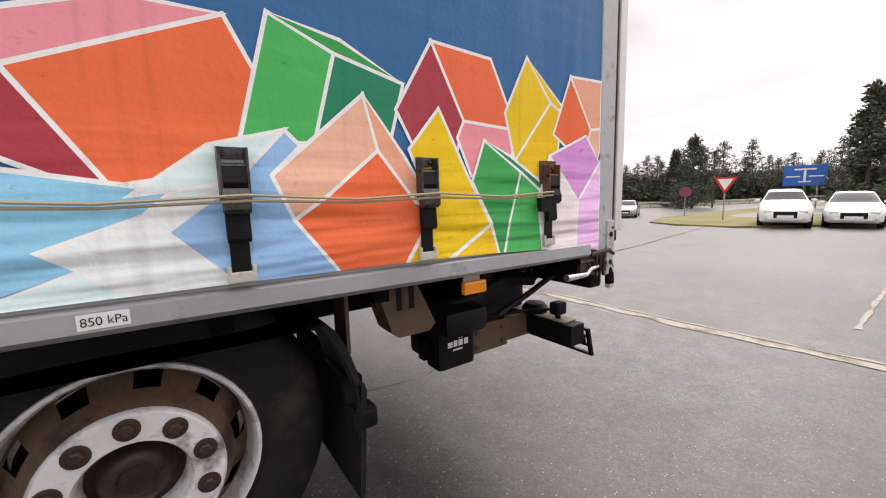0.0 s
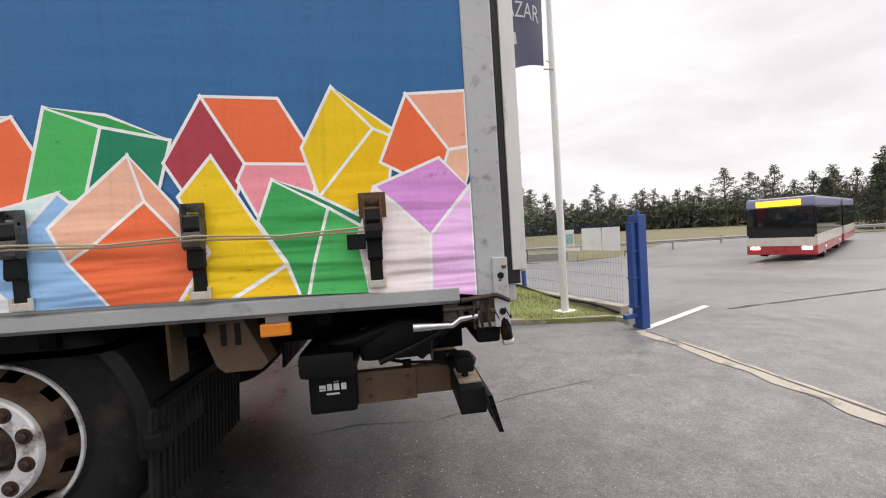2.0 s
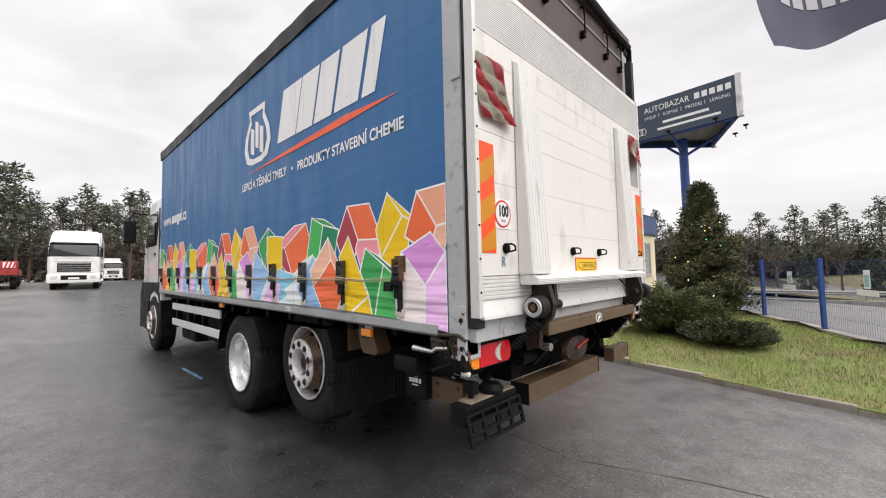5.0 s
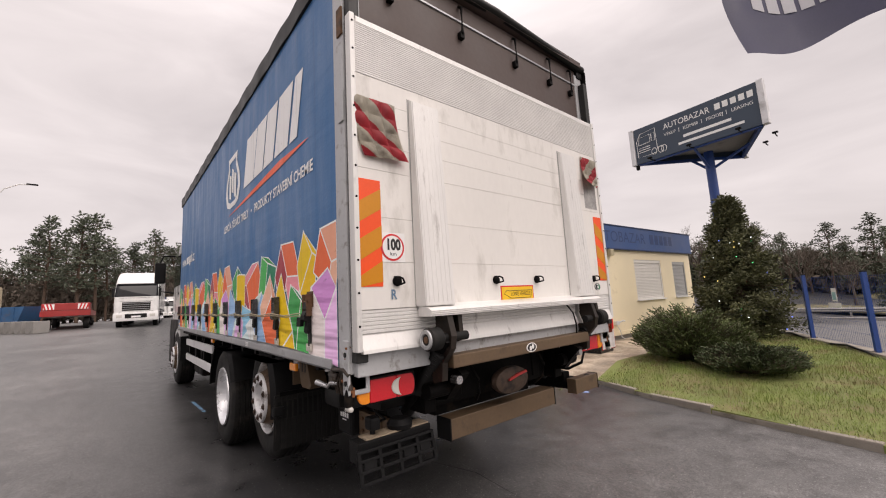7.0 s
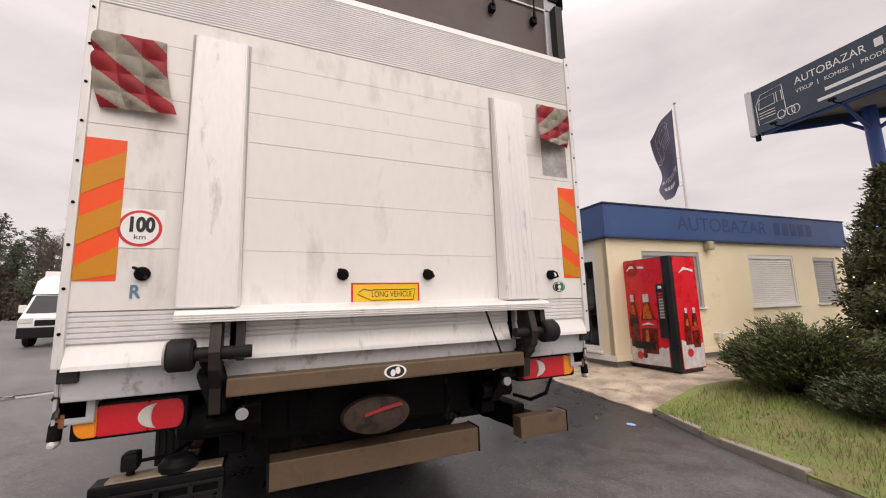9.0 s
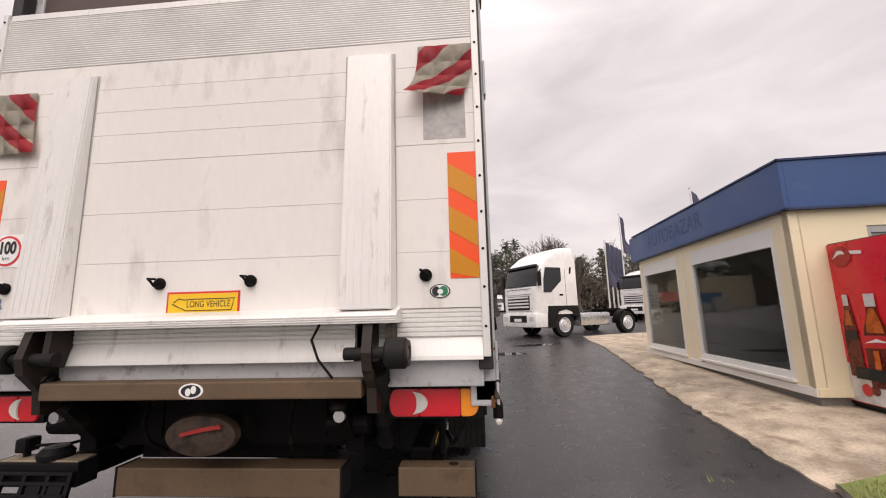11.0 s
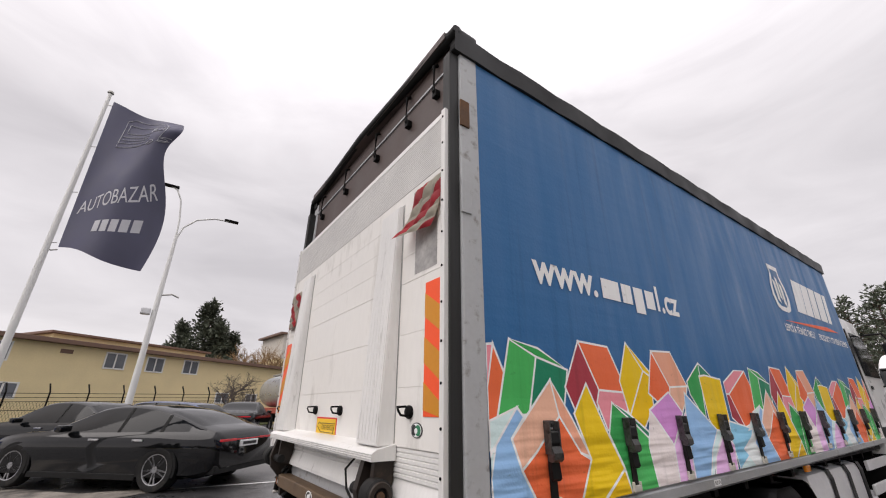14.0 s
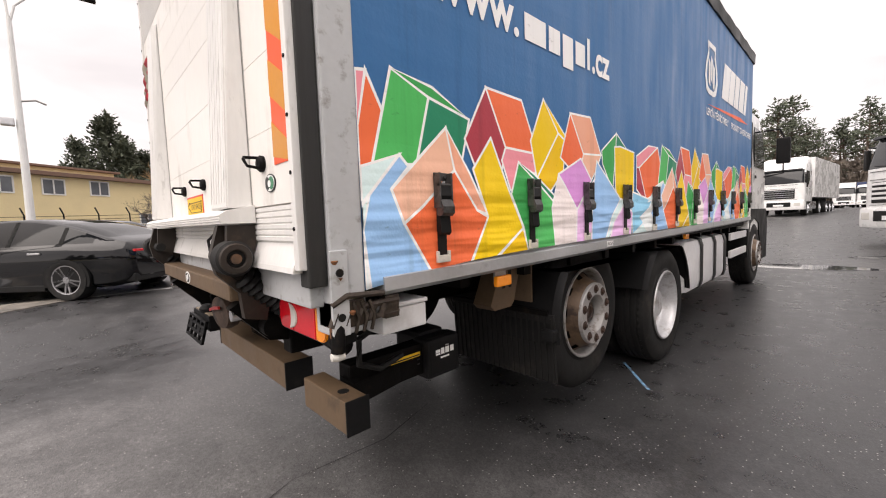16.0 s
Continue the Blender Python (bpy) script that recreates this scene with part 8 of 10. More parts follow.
for ln in (((-2.0, 6.95), (-2.02, 7.55), (-1.85, 7.82), (-1.25, 7.86), (-1.22, 7.1), (-1.30, 6.95), (-2.0, 6.95)), ((-1.95, 7.40), (-1.90, 7.68), (-1.48, 7.70), (-1.48, 7.42), (-1.95, 7.40)), ((-1.42, 7.42), (-1.42, 7.70), (-1.28, 7.70), (-1.28, 7.42), (-1.42, 7.42)), ((-1.95, 7.28), (-1.5, 7.28)), ((-1.95, 7.20), (-1.5, 7.20)), ((-1.95, 7.12), (-1.5, 7.12)), ((-1.2, 7.12), (-0.98, 7.12))):
    tube(bm, [(x, Y0 - 0.004, z) for x, z in ln], 0.012, 5)
for cx in (-1.36, -1.10, -0.98):
    tube(bm, [(cx + 0.10 * math.cos(k * math.tau / 14), Y0 - 0.004, 7.02 + 0.12 * math.sin(k * math.tau / 14)) for k in range(15)], 0.012, 5)
part("lorry_outline", bm, M_SIGNWHITE, board)
for k in range(4):
    flag_pole(-30.0 - 1.6 * k, 11.7 + 0.9 * k, 6.0, 20, 0.7, 3.4, 5.9, 0.5, 0.2, False, 0.06)


# ---- plants ----
def tufts(bm_data, centre, radius, count, size, flat, rnd):
    """Small pointed leaf cards in a clump, appended to (verts, faces)."""
    verts, faces = bm_data
    for _ in range(count):
        a, b = rnd.uniform(0, math.tau), rnd.uniform(-1, 1)
        r = radius * rnd.uniform(0.25, 1.0)
        q = math.sqrt(1 - b * b)
        p = Vector((centre[0] + r * q * math.cos(a), centre[1] + r * q * math.sin(a), centre[2] + r * b * flat))
        d = Vector((q * math.cos(a) + rnd.uniform(-0.6, 0.6), q * math.sin(a) + rnd.uniform(-0.6, 0.6), b * 0.5 + rnd.uniform(-0.2, 0.7))).normalized()
        s = d.cross(Vector((rnd.uniform(-1, 1), rnd.uniform(-1, 1), rnd.uniform(-1, 1)))).normalized()
        L_, w = size * rnd.uniform(0.6, 1.4), size * rnd.uniform(0.16, 0.34)
        k = len(verts)
        verts += [tuple(p - d * L_ * 0.4), tuple(p + s * w), tuple(p + d * L_ * 0.6), tuple(p - s * w)]
        faces.append((k, k + 1, k + 2, k + 3))


def mesh_part(name, data, material, parent, label=""):
    me = bpy.data.meshes.new(name)
    me.from_pydata(data[0], [], data[1])
    me.materials.append(material)
    ob = new(name, me)
    ob.parent = parent
    if label:
        tagged(ob, label)
    return ob


def pine(seed, height, bare, spread, clumps, per=26, size=0.34):
    rnd = random.Random(seed)
    t = empty("pine_tree", pose(0, 0, -60), "tall pine with a bare reddish trunk and ragged dark crown", "tree", "pines of the far wood")
    bend = [(rnd.uniform(-0.03, 0.03) * height * k, rnd.uniform(-0.03, 0.03) * height * k) for k in (0, 0.4, 0.8, 1.0)]
    line = [(bend[i][0], bend[i][1], height * z) for i, z in enumerate((0, 0.4, 0.75, 0.97))]
    bm = bmesh.new()
    tube(bm, line, [height * 0.016, height * 0.012, height * 0.008, height * 0.002], 8)
    data = ([], [])
    for c in range(clumps):
        u = bare + (1 - bare) * (c + rnd.random()) / clumps
        a = rnd.uniform(0, math.tau)
        shape = math.sin(min(1.0, (u - bare) / (1 - bare) * 0.85 + 0.22) * math.pi) ** 0.7
        r = spread * shape * rnd.uniform(0.25, 1.0)
        k = min(2, int(u / 0.375))
        ax, ay = line[k][0], line[k][1]
        end = (ax + r * math.cos(a), ay + r * math.sin(a), height * u + rnd.uniform(-0.1, 0.5))
        tube(bm, [(ax, ay, height * u - 0.4), ((ax + end[0]) / 2, (ay + end[1]) / 2, height * u - 0.15), end], [height * 0.004, height * 0.003, height * 0.001], 4)
        tufts(data, end, 0.55 + 0.5 * rnd.random(), per, size, 0.55, rnd)
    part("trunk", bm, M_BARK, t)
    mesh_part("crown", data, M_NEEDLE, t)
    return t


def fir(seed, height, spread, clumps, material, per=30, size=0.3, name="fir_tree", label="dense dark conifer reaching to the ground", power=0.75, fluff=1.0):
    rnd = random.Random(seed)
    t = empty(name, pose(0, 0, -60), label, "tree", "conifers")
    bm = bmesh.new()
    tube(bm, [(0, 0, 0), (0.03, 0, height * 0.5), (0, 0.02, height * 0.97)], [height * 0.02, height * 0.012, 0.01], 8)
    data = ([], [])
    for c in range(clumps):
        u = 0.04 + 0.94 * ((c + rnd.random()) / clumps) ** 1.1
        a = rnd.uniform(0, math.tau)
        r = spread * (1 - u) ** power * (0.50 + 0.6 * rnd.random()) * min(1.0, 0.6 + u * 4)
        end = (r * math.cos(a), r * math.sin(a), height * u)
        tube(bm, [(0, 0, height * u + 0.05), end], [0.02, 0.006], 4)
        tufts(data, end, spread * 0.28 * fluff, per, size, 0.8, rnd)
        tufts(data, (end[0] * 0.6, end[1] * 0.6, end[2]), spread * 0.25, per // 2, size, 0.8, rnd)
    part("trunk", bm, M_BARK, t)
    mesh_part("crown", data, material, t)
    return t


def bare_tree(seed, height, spread, levels=5, name="bare_tree", label="leafless broad tree with fine grey twigs"):
    rnd = random.Random(seed)
    t = empty(name, pose(0, 0, -60), label, "tree", "leafless trees")
    bm = bmesh.new()

    def grow(p, d, length, r, level):
        q = p + d * length * 0.5 + Vector((rnd.uniform(-1, 1), rnd.uniform(-1, 1), rnd.uniform(-0.3, 0.6))) * length * 0.07
        e = p + d * length
        tube(bm, [p, q, e], [r, r * 0.8, r * 0.55], 5 if level < 2 else 3, caps=False)
        if level >= levels:
            return
        for _ in range(rnd.choice((2, 3, 3) if level > 2 else (3, 4, 4)) if level else 6):
            nd = (d + Vector((rnd.uniform(-1, 1), rnd.uniform(-1, 1), rnd.uniform(-0.35, 0.65))) * spread).normalized()
            grow(p + d * length * rnd.uniform(0.55, 1.0), nd, length * rnd.uniform(0.55, 0.75), r * 0.56, level + 1)

    grow(Vector((0, 0, 0)), Vector((0, 0, 1)), height * 0.36, height * 0.022, 0)
    part("branchwork", bm, M_TWIG, t)
    return t


def place_all(protos, spots):
    """Copies of the prototypes at (x, y, scale) spots; the first use of each takes the original itself."""
    used = set()
    for i, (x, y, k) in enumerate(spots):
        o = protos[i % len(protos)]
        m = pose(x, y, G(x, y) - 0.1, 0, 0, (i * 137.5) % 360)
        if o.name in used:
            c = copy_thing(o, m)
            c.scale = (k, k, k * (0.92 + 0.16 * ((i * 7) % 5) / 4))
        else:
            used.add(o.name)
            o.matrix_basis = m
            o.scale = (k, k, k)


pines = [pine(11 + i, 11.0, b, s, c) for i, (b, s, c) in enumerate(((0.45, 2.3, 44), (0.35, 2.6, 54), (0.55, 2.0, 36), (0.30, 2.4, 60), (0.5, 2.8, 46)))]
rnd = random.Random(5)
spots = []
for i in range(112):
    y = -62 + i * 1.12 + rnd.uniform(-0.8, 0.8)
    spots.append((-96 - rnd.uniform(0, 18) - 0.0012 * (y - 10) ** 2 * 0.3, y * 1.5, rnd.uniform(1.05, 1.62)))
for i in range(56):
    az = radians(3 + i * 1.28 + rnd.uniform(-0.7, 0.7))
    d = rnd.uniform(84, 104)
    spots.append((d * math.cos(az), d * math.sin(az), rnd.uniform(0.66, 1.0)))
for i in range(40):
    az = radians(72 + i * 1.4 + rnd.uniform(-0.7, 0.7))
    d = rnd.uniform(62, 84)
    spots.append((d * math.cos(az), d * math.sin(az), rnd.uniform(0.6, 1.0)))
spots += [(-92.0, -7.5, 1.75), (-94.0, -5.2, 1.7), (-92.0, 9.2, 1.62), (-95.0, -12.0, 1.66)]
place_all(pines, spots)
firs = [fir(31, 8.0, 2.5, 80, M_NEEDLE, 50), fir(32, 8.0, 2.1, 80, M_NEEDLE, 50, size=0.34)]
fspots = [(-3.21, -54.09, 1.7), (-6.3, -54.65, 1.28), (-0.6, -55.04, 1.28), (-4.53, -53.11, 1.4), (5.7, -59.92, 1.05), (-9.84, -58.22, 1.0), (52.0, 20.0, 1.1), (56.0, 24.0, 0.9), (60.0, 26.0, 0.85), (40.0, 3.4, 1.05), (44.0, 1.0, 1.15), (43.0, -2.0, 1.1), (10.5, 40.0, 0.62), (4.6, 44.0, 0.5), (48.0, 31.0, 0.8), (58.0, 44.0, 0.9), (0.5, 46.0, 0.45)]
place_all(firs, fspots)
bares = [bare_tree(41, 10.0, 0.85), bare_tree(42, 10.0, 0.95)]
place_all(bares, [(-42.0, 9.2, 1.05), (-38.0, 15.5, 0.80), (-40.0, 12.0, 0.7), (-38.0, -14.4, 0.98), (-42.0, -17.4, 0.9), (62.0, 24.0, 0.62), (54.0, 18.5, 0.6), (-13.0, -40.0, 0.75), (-17.0, -44.0, 0.7), (-8.0, 42.0, 0.75), (-4.5, 44.0, 0.7), (-10.5, 38.0, 0.75), (2.5, 45.0, 0.5), (-2.0, 50.0, 0.62)])
M_TWIG_WARM = mat("golden_winter_twig", (0.26, 0.17, 0.085), 0.9, vary=0.3, bump=0.1)
for k, (x, y, h) in enumerate(((-7.31, -44.17, 9.5), (-9.68, -45.71, 10.0), (-5.05, -47.12, 8.5))):
    gold = bare_tree(51 + k, h, 0.9, 5, "willow_tree", "leafless golden willow behind the yellow building")
    gold.matrix_basis = pose(x, y, G(x, y) - 0.1)
    for ch in gold.children:
        ch.data.materials[0] = M_TWIG_WARM
bushy = bare_tree(47, 4.6, 1.3, 6, "bare_shrub", "round leafless shrub by the fence")
bushy.matrix_basis = pose(-2.79, -24.18, G(-2.79, -24.18) - 0.25)


def brush_belt(name, path, heights, n, material, label, seed, deep=10):
    """Low brushwood that closes the view under the far trees."""
    rnd = random.Random(seed)
    data = ([], [])
    seg = list(zip(path[:-1], path[1:]))
    for i in range(n):
        (xa, ya), (xb, yb) = seg[i % len(seg)]
        u = rnd.random()
        x, y = xa + (xb - xa) * u + rnd.uniform(-deep, deep) * 0.3, ya + (yb - ya) * u + rnd.uniform(-deep, deep) * 0.3
        h = heights * rnd.uniform(0.35, 1.0)
        zc = G(x, y) + h * rnd.uniform(0.1, 0.9)
        tufts(data, (x, y, zc), 1.1, 7, 1.1, 0.9, rnd)
        for _ in range(9):
            p = Vector((x + rnd.uniform(-1.4, 1.4), y + rnd.uniform(-1.4, 1.4), zc + rnd.uniform(-1.0, 0.6)))
            d = Vector((rnd.uniform(-0.4, 0.4), rnd.uniform(-0.4, 0.4), 1.0)) * rnd.uniform(0.8, 2.2)
            a = rnd.uniform(0, math.tau)
            w = Vector((math.cos(a), math.sin(a), 0)) * rnd.uniform(0.025, 0.06)
            k = len(data[0])
            data[0].extend([tuple(p - w), tuple(p + w), tuple(p + d + w * 0.3), tuple(p + d - w * 0.3)])
            data[1].append((k, k + 1, k + 2, k + 3))
    ob = mesh_part(name, data, material, None)
    return tagged(ob, label, "undergrowth", kind="stuff")


brush_belt("far_brush", [(-112, -105), (-104, -60), (-101, -15), (-101, 30), (-104, 72), (-112, 105)], 10.5, 7000, M_BROWNWOOD, "brown leafless brushwood under the far pines", 71)
brush_belt("far_brush", [(-114, -105), (-108, -60), (-105, -15), (-105, 30), (-108, 72), (-114, 105)], 11.0, 2600, M_NEEDLE, "dark evergreen brushwood under the far pines", 75)
brush_belt("far_brush", [(100, 2), (96, 25), (80, 52), (62, 74), (36, 84), (10, 80), (-14, 72), (-40, 66)], 6.4, 5200, M_BROWNWOOD, "brown leafless brushwood beyond the road", 72)
brush_belt("far_brush", [(98, 0), (90, 30), (74, 58), (50, 76), (20, 80), (-10, 74), (-36, 64)], 7.0, 3800, M_NEEDLE, "dark evergreen brushwood beyond the road", 73)
brush_belt("far_brush", [(-40, -64), (-18, -58), (6, -62), (30, -58)], 6.0, 1300, M_BROWNWOOD, "brown brushwood behind the yellow building", 74)


def spray_shrub(name, x, y, a, b, h, n, material, label, seed, size):
    """A low juniper: arching sprays from a common base, many small leaves on each."""
    rnd = random.Random(seed)
    t = empty(name, pose(x, y, G(x, y) - 0.01), label, "shrub", "junipers on the lawn")
    bm = bmesh.new()
    data = ([], [])
    for _ in range(n):
        az = rnd.uniform(0, math.tau)
        r = math.sqrt(rnd.random())
        reach = (a * math.cos(az) * r, b * math.sin(az) * r)
        top = h * (1 - 0.55 * r * r) * rnd.uniform(0.7, 1.08) * (1.0 + 0.75 * noise.noise((reach[0] * 2.6, reach[1] * 2.6, seed)))
        base = Vector((reach[0] * 0.35, reach[1] * 0.35, 0.05 + top * 0.2))
        end = Vector((reach[0], reach[1], top))
        out = Vector((math.cos(az), math.sin(az), 0.45)).normalized()
        end2 = end + out * size * rnd.uniform(1.2, 2.6)
        tube(bm, [base, (base + end) / 2 + Vector((0, 0, 0.05)), end2], [0.008, 0.006, 0.002], 3, caps=False)
        for k in range(16):
            u = 0.35 + 0.65 * k / 15
            p = base.lerp(end, u * 1.4) if u < 0.7 else end.lerp(end2, (u - 0.7) / 0.3)
            d = (out + Vector((rnd.uniform(-0.8, 0.8), rnd.uniform(-0.8, 0.8), rnd.uniform(-0.3, 0.8)))).normalized()
            s = d.cross(Vector((rnd.uniform(-1, 1), rnd.uniform(-1, 1), rnd.uniform(-1, 1)))).normalized()
            L_, w = size * rnd.uniform(0.5, 1.0), size * rnd.uniform(0.08, 0.16)
            i = len(data[0])
            data[0].extend([tuple(p), tuple(p + d * L_ * 0.5 + s * w), tuple(p + d * L_), tuple(p + d * L_ * 0.5 - s * w)])
            data[1].append((i, i + 1, i + 2, i + 3))
    part("stem_tangle", bm, M_BARK, t)
    mesh_part("foliage", data, material, t)
    return t


spray_shrub("juniper", -0.96, 5.80, 0.84, 0.76, 0.84, 2500, M_JUNIPER, "wide feathery green juniper on the lawn", 81, 0.075)
spray_shrub("juniper", 0.02, 5.20, 0.58, 0.50, 0.42, 1500, mat("dark_juniper_foliage", (0.066, 0.088, 0.036), 0.7, vary=0.4, scale=4, fine=25, bump=0.0), "low dark juniper on the lawn", 82, 0.065)
thuja = fir(83, 3.70, 1.22, 340, M_THUJA, 84, 0.085, "decorated_conifer", "tall brownish green conifer hung with small coloured lights", 0.80, 0.74)
thuja.matrix_basis = pose(-1.0, 9.45, G(-1.0, 9.45) + 0.05) @ Matrix.Scale(0.93, 4)
rnd = random.Random(84)
for cname, col in (("green", (0.1, 1.0, 0.35)), ("blue", (0.15, 0.25, 1.0)), ("warm", (1.0, 0.75, 0.2)), ("white", (0.9, 0.95, 1.0))):
    glow = lamp_glow("fairy_" + cname, col, 1.6)
    for _ in range(6):
        u = rnd.uniform(0.05, 0.9)
        az = rnd.uniform(-2.6, -0.1)
        r = 1.22 * (1 - u) ** 0.85
        bm = bmesh.new()
        lathe(bm, [(0.0, -0.014), (0.012, -0.008), (0.014, 0.004), (0.0, 0.014)], "z", (r * math.cos(az), r * math.sin(az), 3.7 * u), 6)
        part("fairy_light", bm, glow, thuja)

# ---- far edges: verge beyond the road, barrier, signs ----
sheet("verge", [(18.2, 4.2), (19.8, 7.4), (23.7, 10.7), (31.0, 13.4), (46.0, 13.0), (70.0, 8.0), (70.0, -12.0), (40.0, -8.0), (24.0, -2.5), (20.5, 2.0)], 0.09, mat("dry_verge_grass", (0.20, 0.165, 0.06), 0.9, vary=0.35, scale=0.6, fine=12, bump=0.6, dirt=(0.09, 0.13, 0.03), dirt_amount=0.35, dirt_scale=0.5), "dry yellowish verge between the roads", "verge")
sheet("far_verge", [(-60.0, 46.0), (-12.0, 36.0), (14.0, 33.0), (40.0, 29.0), (66.0, 20.0), (140.0, 12.0), (200.0, 60.0), (120.0, 160.0), (-60.0, 160.0)], 0.06, mat("far_verge_grass", (0.13, 0.115, 0.055), 0.9, vary=0.3, scale=0.4, fine=6, bump=0.4), "brown far verge below the wood", "verge")


def barrier(points):
    holder = empty("guard_rail", pose(0, 0, 0), "grey steel guard rail along the far road", "guard rail", kind="structure")
    for (xa, ya), (xb, yb) in zip(points[:-1], points[1:]):
        d = Vector((xb - xa, yb - ya, 0))
        z = G((xa + xb) / 2, (ya + yb) / 2)
        bm = bmesh.new()
        prism(bm, [(0.0, 0.45), (-0.05, 0.52), (0.0, 0.58), (-0.05, 0.66), (0.0, 0.75), (0.02, 0.75), (0.02, 0.45)], 0, d.length, "x")
        rail = part("rail", bm, M_GUARD, holder)
        rail.matrix_basis = pose(xa, ya, z, 0, 0, math.degrees(math.atan2(d.y, d.x)))
        n = max(1, int(d.length / 4))
        for k in range(n):
            p = part("post", boxed(-0.05, 0.05, 0.02, 0.12, 0, 0.72), M_GUARD, holder)
            q = Vector((xa, ya, 0)) + d * ((k + 0.5) / n)
            p.matrix_basis = pose(q.x, q.y, G(q.x, q.y), 0, 0, math.degrees(math.atan2(d.y, d.x)))


barrier([(-34.0, 40.0), (-12.0, 35.2), (14.0, 32.2), (40.0, 28.2), (66.0, 19.2), (120.0, 10.0)])
lw = boxed(-13, 13, -0.15, 0.15, -0.3, 0.32, 0.02)
wall_far = tagged(part("roadside_wall", lw, M_GREYWALL), "low grey roadside wall", "wall", kind="structure")
wall_far.matrix_basis = pose(1.0, 30.5, G(1.0, 30.5), 0, 0, -6)


def road_sign(x, y, kind, z, size, turn):
    label = {"yield": "white triangular give-way sign with a red rim", "round": "round red traffic sign seen from behind", "blue": "large blue direction sign with white lines"}[kind]
    e = empty("road_sign", pose(x, y, G(x, y), 0, 0, turn), label, "traffic sign")
    part("pole", tubed([(0, 0.05, 0), (0, 0.05, z)], 0.035, 8), M_GUARD, e)
    if kind == "yield":
        for k, m in ((1.0, M_SIGNRED), (0.66, M_SIGNWHITE)):
            bm = bmesh.new()
            prism(bm, [(-size * k, z + size * 0.55 * k), (size * k, z + size * 0.55 * k), (0, z - size * 1.15 * k)], -0.01 - (1 - k) * 0.02, 0.01)
            part("plate", bm, m, e)
    elif kind == "round":
        bm = bmesh.new()
        prism(bm, [(size * math.cos(k * math.tau / 24), z + size * math.sin(k * math.tau / 24)) for k in range(24)], -0.01, 0.01)
        part("plate", bm, mat("faded_maroon_plate", (0.20, 0.05, 0.10), 0.5), e)
    else:
        part("plate", boxed(-size, size, -0.02, 0.02, z - size * 0.62, z + size * 0.62, 0.01), mat("sign_blue", (0.02, 0.13, 0.52), 0.4), e)
        part("second_pole", tubed([(size * 0.6, 0.05, 0), (size * 0.6, 0.05, z)], 0.05, 8), M_GUARD, e)
        for x0, x1, z0, z1 in ((-0.5, 0.5, 0.32, 0.42), (-0.85, -0.2, -0.1, -0.02), (0.2, 0.85, -0.1, -0.02), (-0.3, 0.3, -0.42, -0.34), (-0.06, 0.06, -0.34, 0.3)):
            part("sign_bar", boxed(size * x0, size * x1, -0.03, -0.02, z + size * z0, z + size * z1), M_SIGNWHITE, e)


road_sign(24.0, 6.7, "yield", 2.15, 0.55, -70)
road_sign(32.0, 12.2, "round", 2.0, 0.42, -66)
road_sign(41.5, 7.2, "blue", 2.75, 1.35, -77)


def street_lamp(x, y, h, turn, spread=2.3, lift=0.12):
    e = empty("street_lamp", pose(x, y, G(x, y), 0, 0, turn), "tall white street lamp with two curved arms", "street lamp", "street lamps")
    part("column", tubed([(0, 0, 0), (0, 0, h * 0.5), (0, 0, h * 0.78)], [0.15, 0.11, 0.08], 12), M_POLEWHITE, e)
    for s, r, up in ((-1, spread * 0.35, 0.22), (1, spread, lift)):
        pts = [(0, 0, h * 0.76), (s * r * 0.08, 0, h * (0.78 + up * 0.35)), (s * r * 0.3, 0, h * (0.78 + up * 0.75)), (s * r * 0.65, 0, h * (0.78 + up * 0.96)), (s * r, 0, h * (0.78 + up))]
        part("arm", tubed(pts, 0.045, 8), M_POLEWHITE, e)
        part("lamp_head", boxed(s * r - 0.35, s * r + 0.35, -0.13, 0.13, h * (0.78 + up) - 0.04, h * (0.78 + up) + 0.06, 0.03), M_CHASSIS, e)
    part("camera_arm", tubed([(0, 0, h * 0.52), (0.5, 0, h * 0.53), (0.8, 0, h * 0.52)], 0.04, 6), M_GUARD, e)
    part("loudspeaker", boxed(-0.55, -0.15, -0.18, 0.18, h * 0.44, h * 0.44 + 0.3, 0.05), M_OFFWHITE, e)


street_lamp(1.6, -20.49, 12.2, 180)
street_lamp(-44.8, -10.4, 12.4, 90, 2.3, 0.19)

# ---- yellow building, fence before it ----
yb = empty("yellow_building", pose(9.19, -28.05, G(0) + 0.28, 0, 0, 213.4), "long two-storey pale yellow building with a brown flat roof", "building")
YL = 27.0
part("wall", boxed(0, YL, 0.0, 9.0, -0.3, 4.85), M_YELLOWWALL, yb)
part("roof", boxed(-0.5, YL + 0.5, -0.5, 9.5, 4.85, 5.1, 0.02), M_ROOFBROWN, yb)
part("roof_step", boxed(4.5, 15.5, 2.5, 8.0, 5.1, 5.75, 0.02), M_YELLOWWALL, yb)
part("roof_step_cover", boxed(4.2, 15.8, 2.2, 8.3, 5.75, 5.9, 0.02), M_ROOFBROWN, yb)
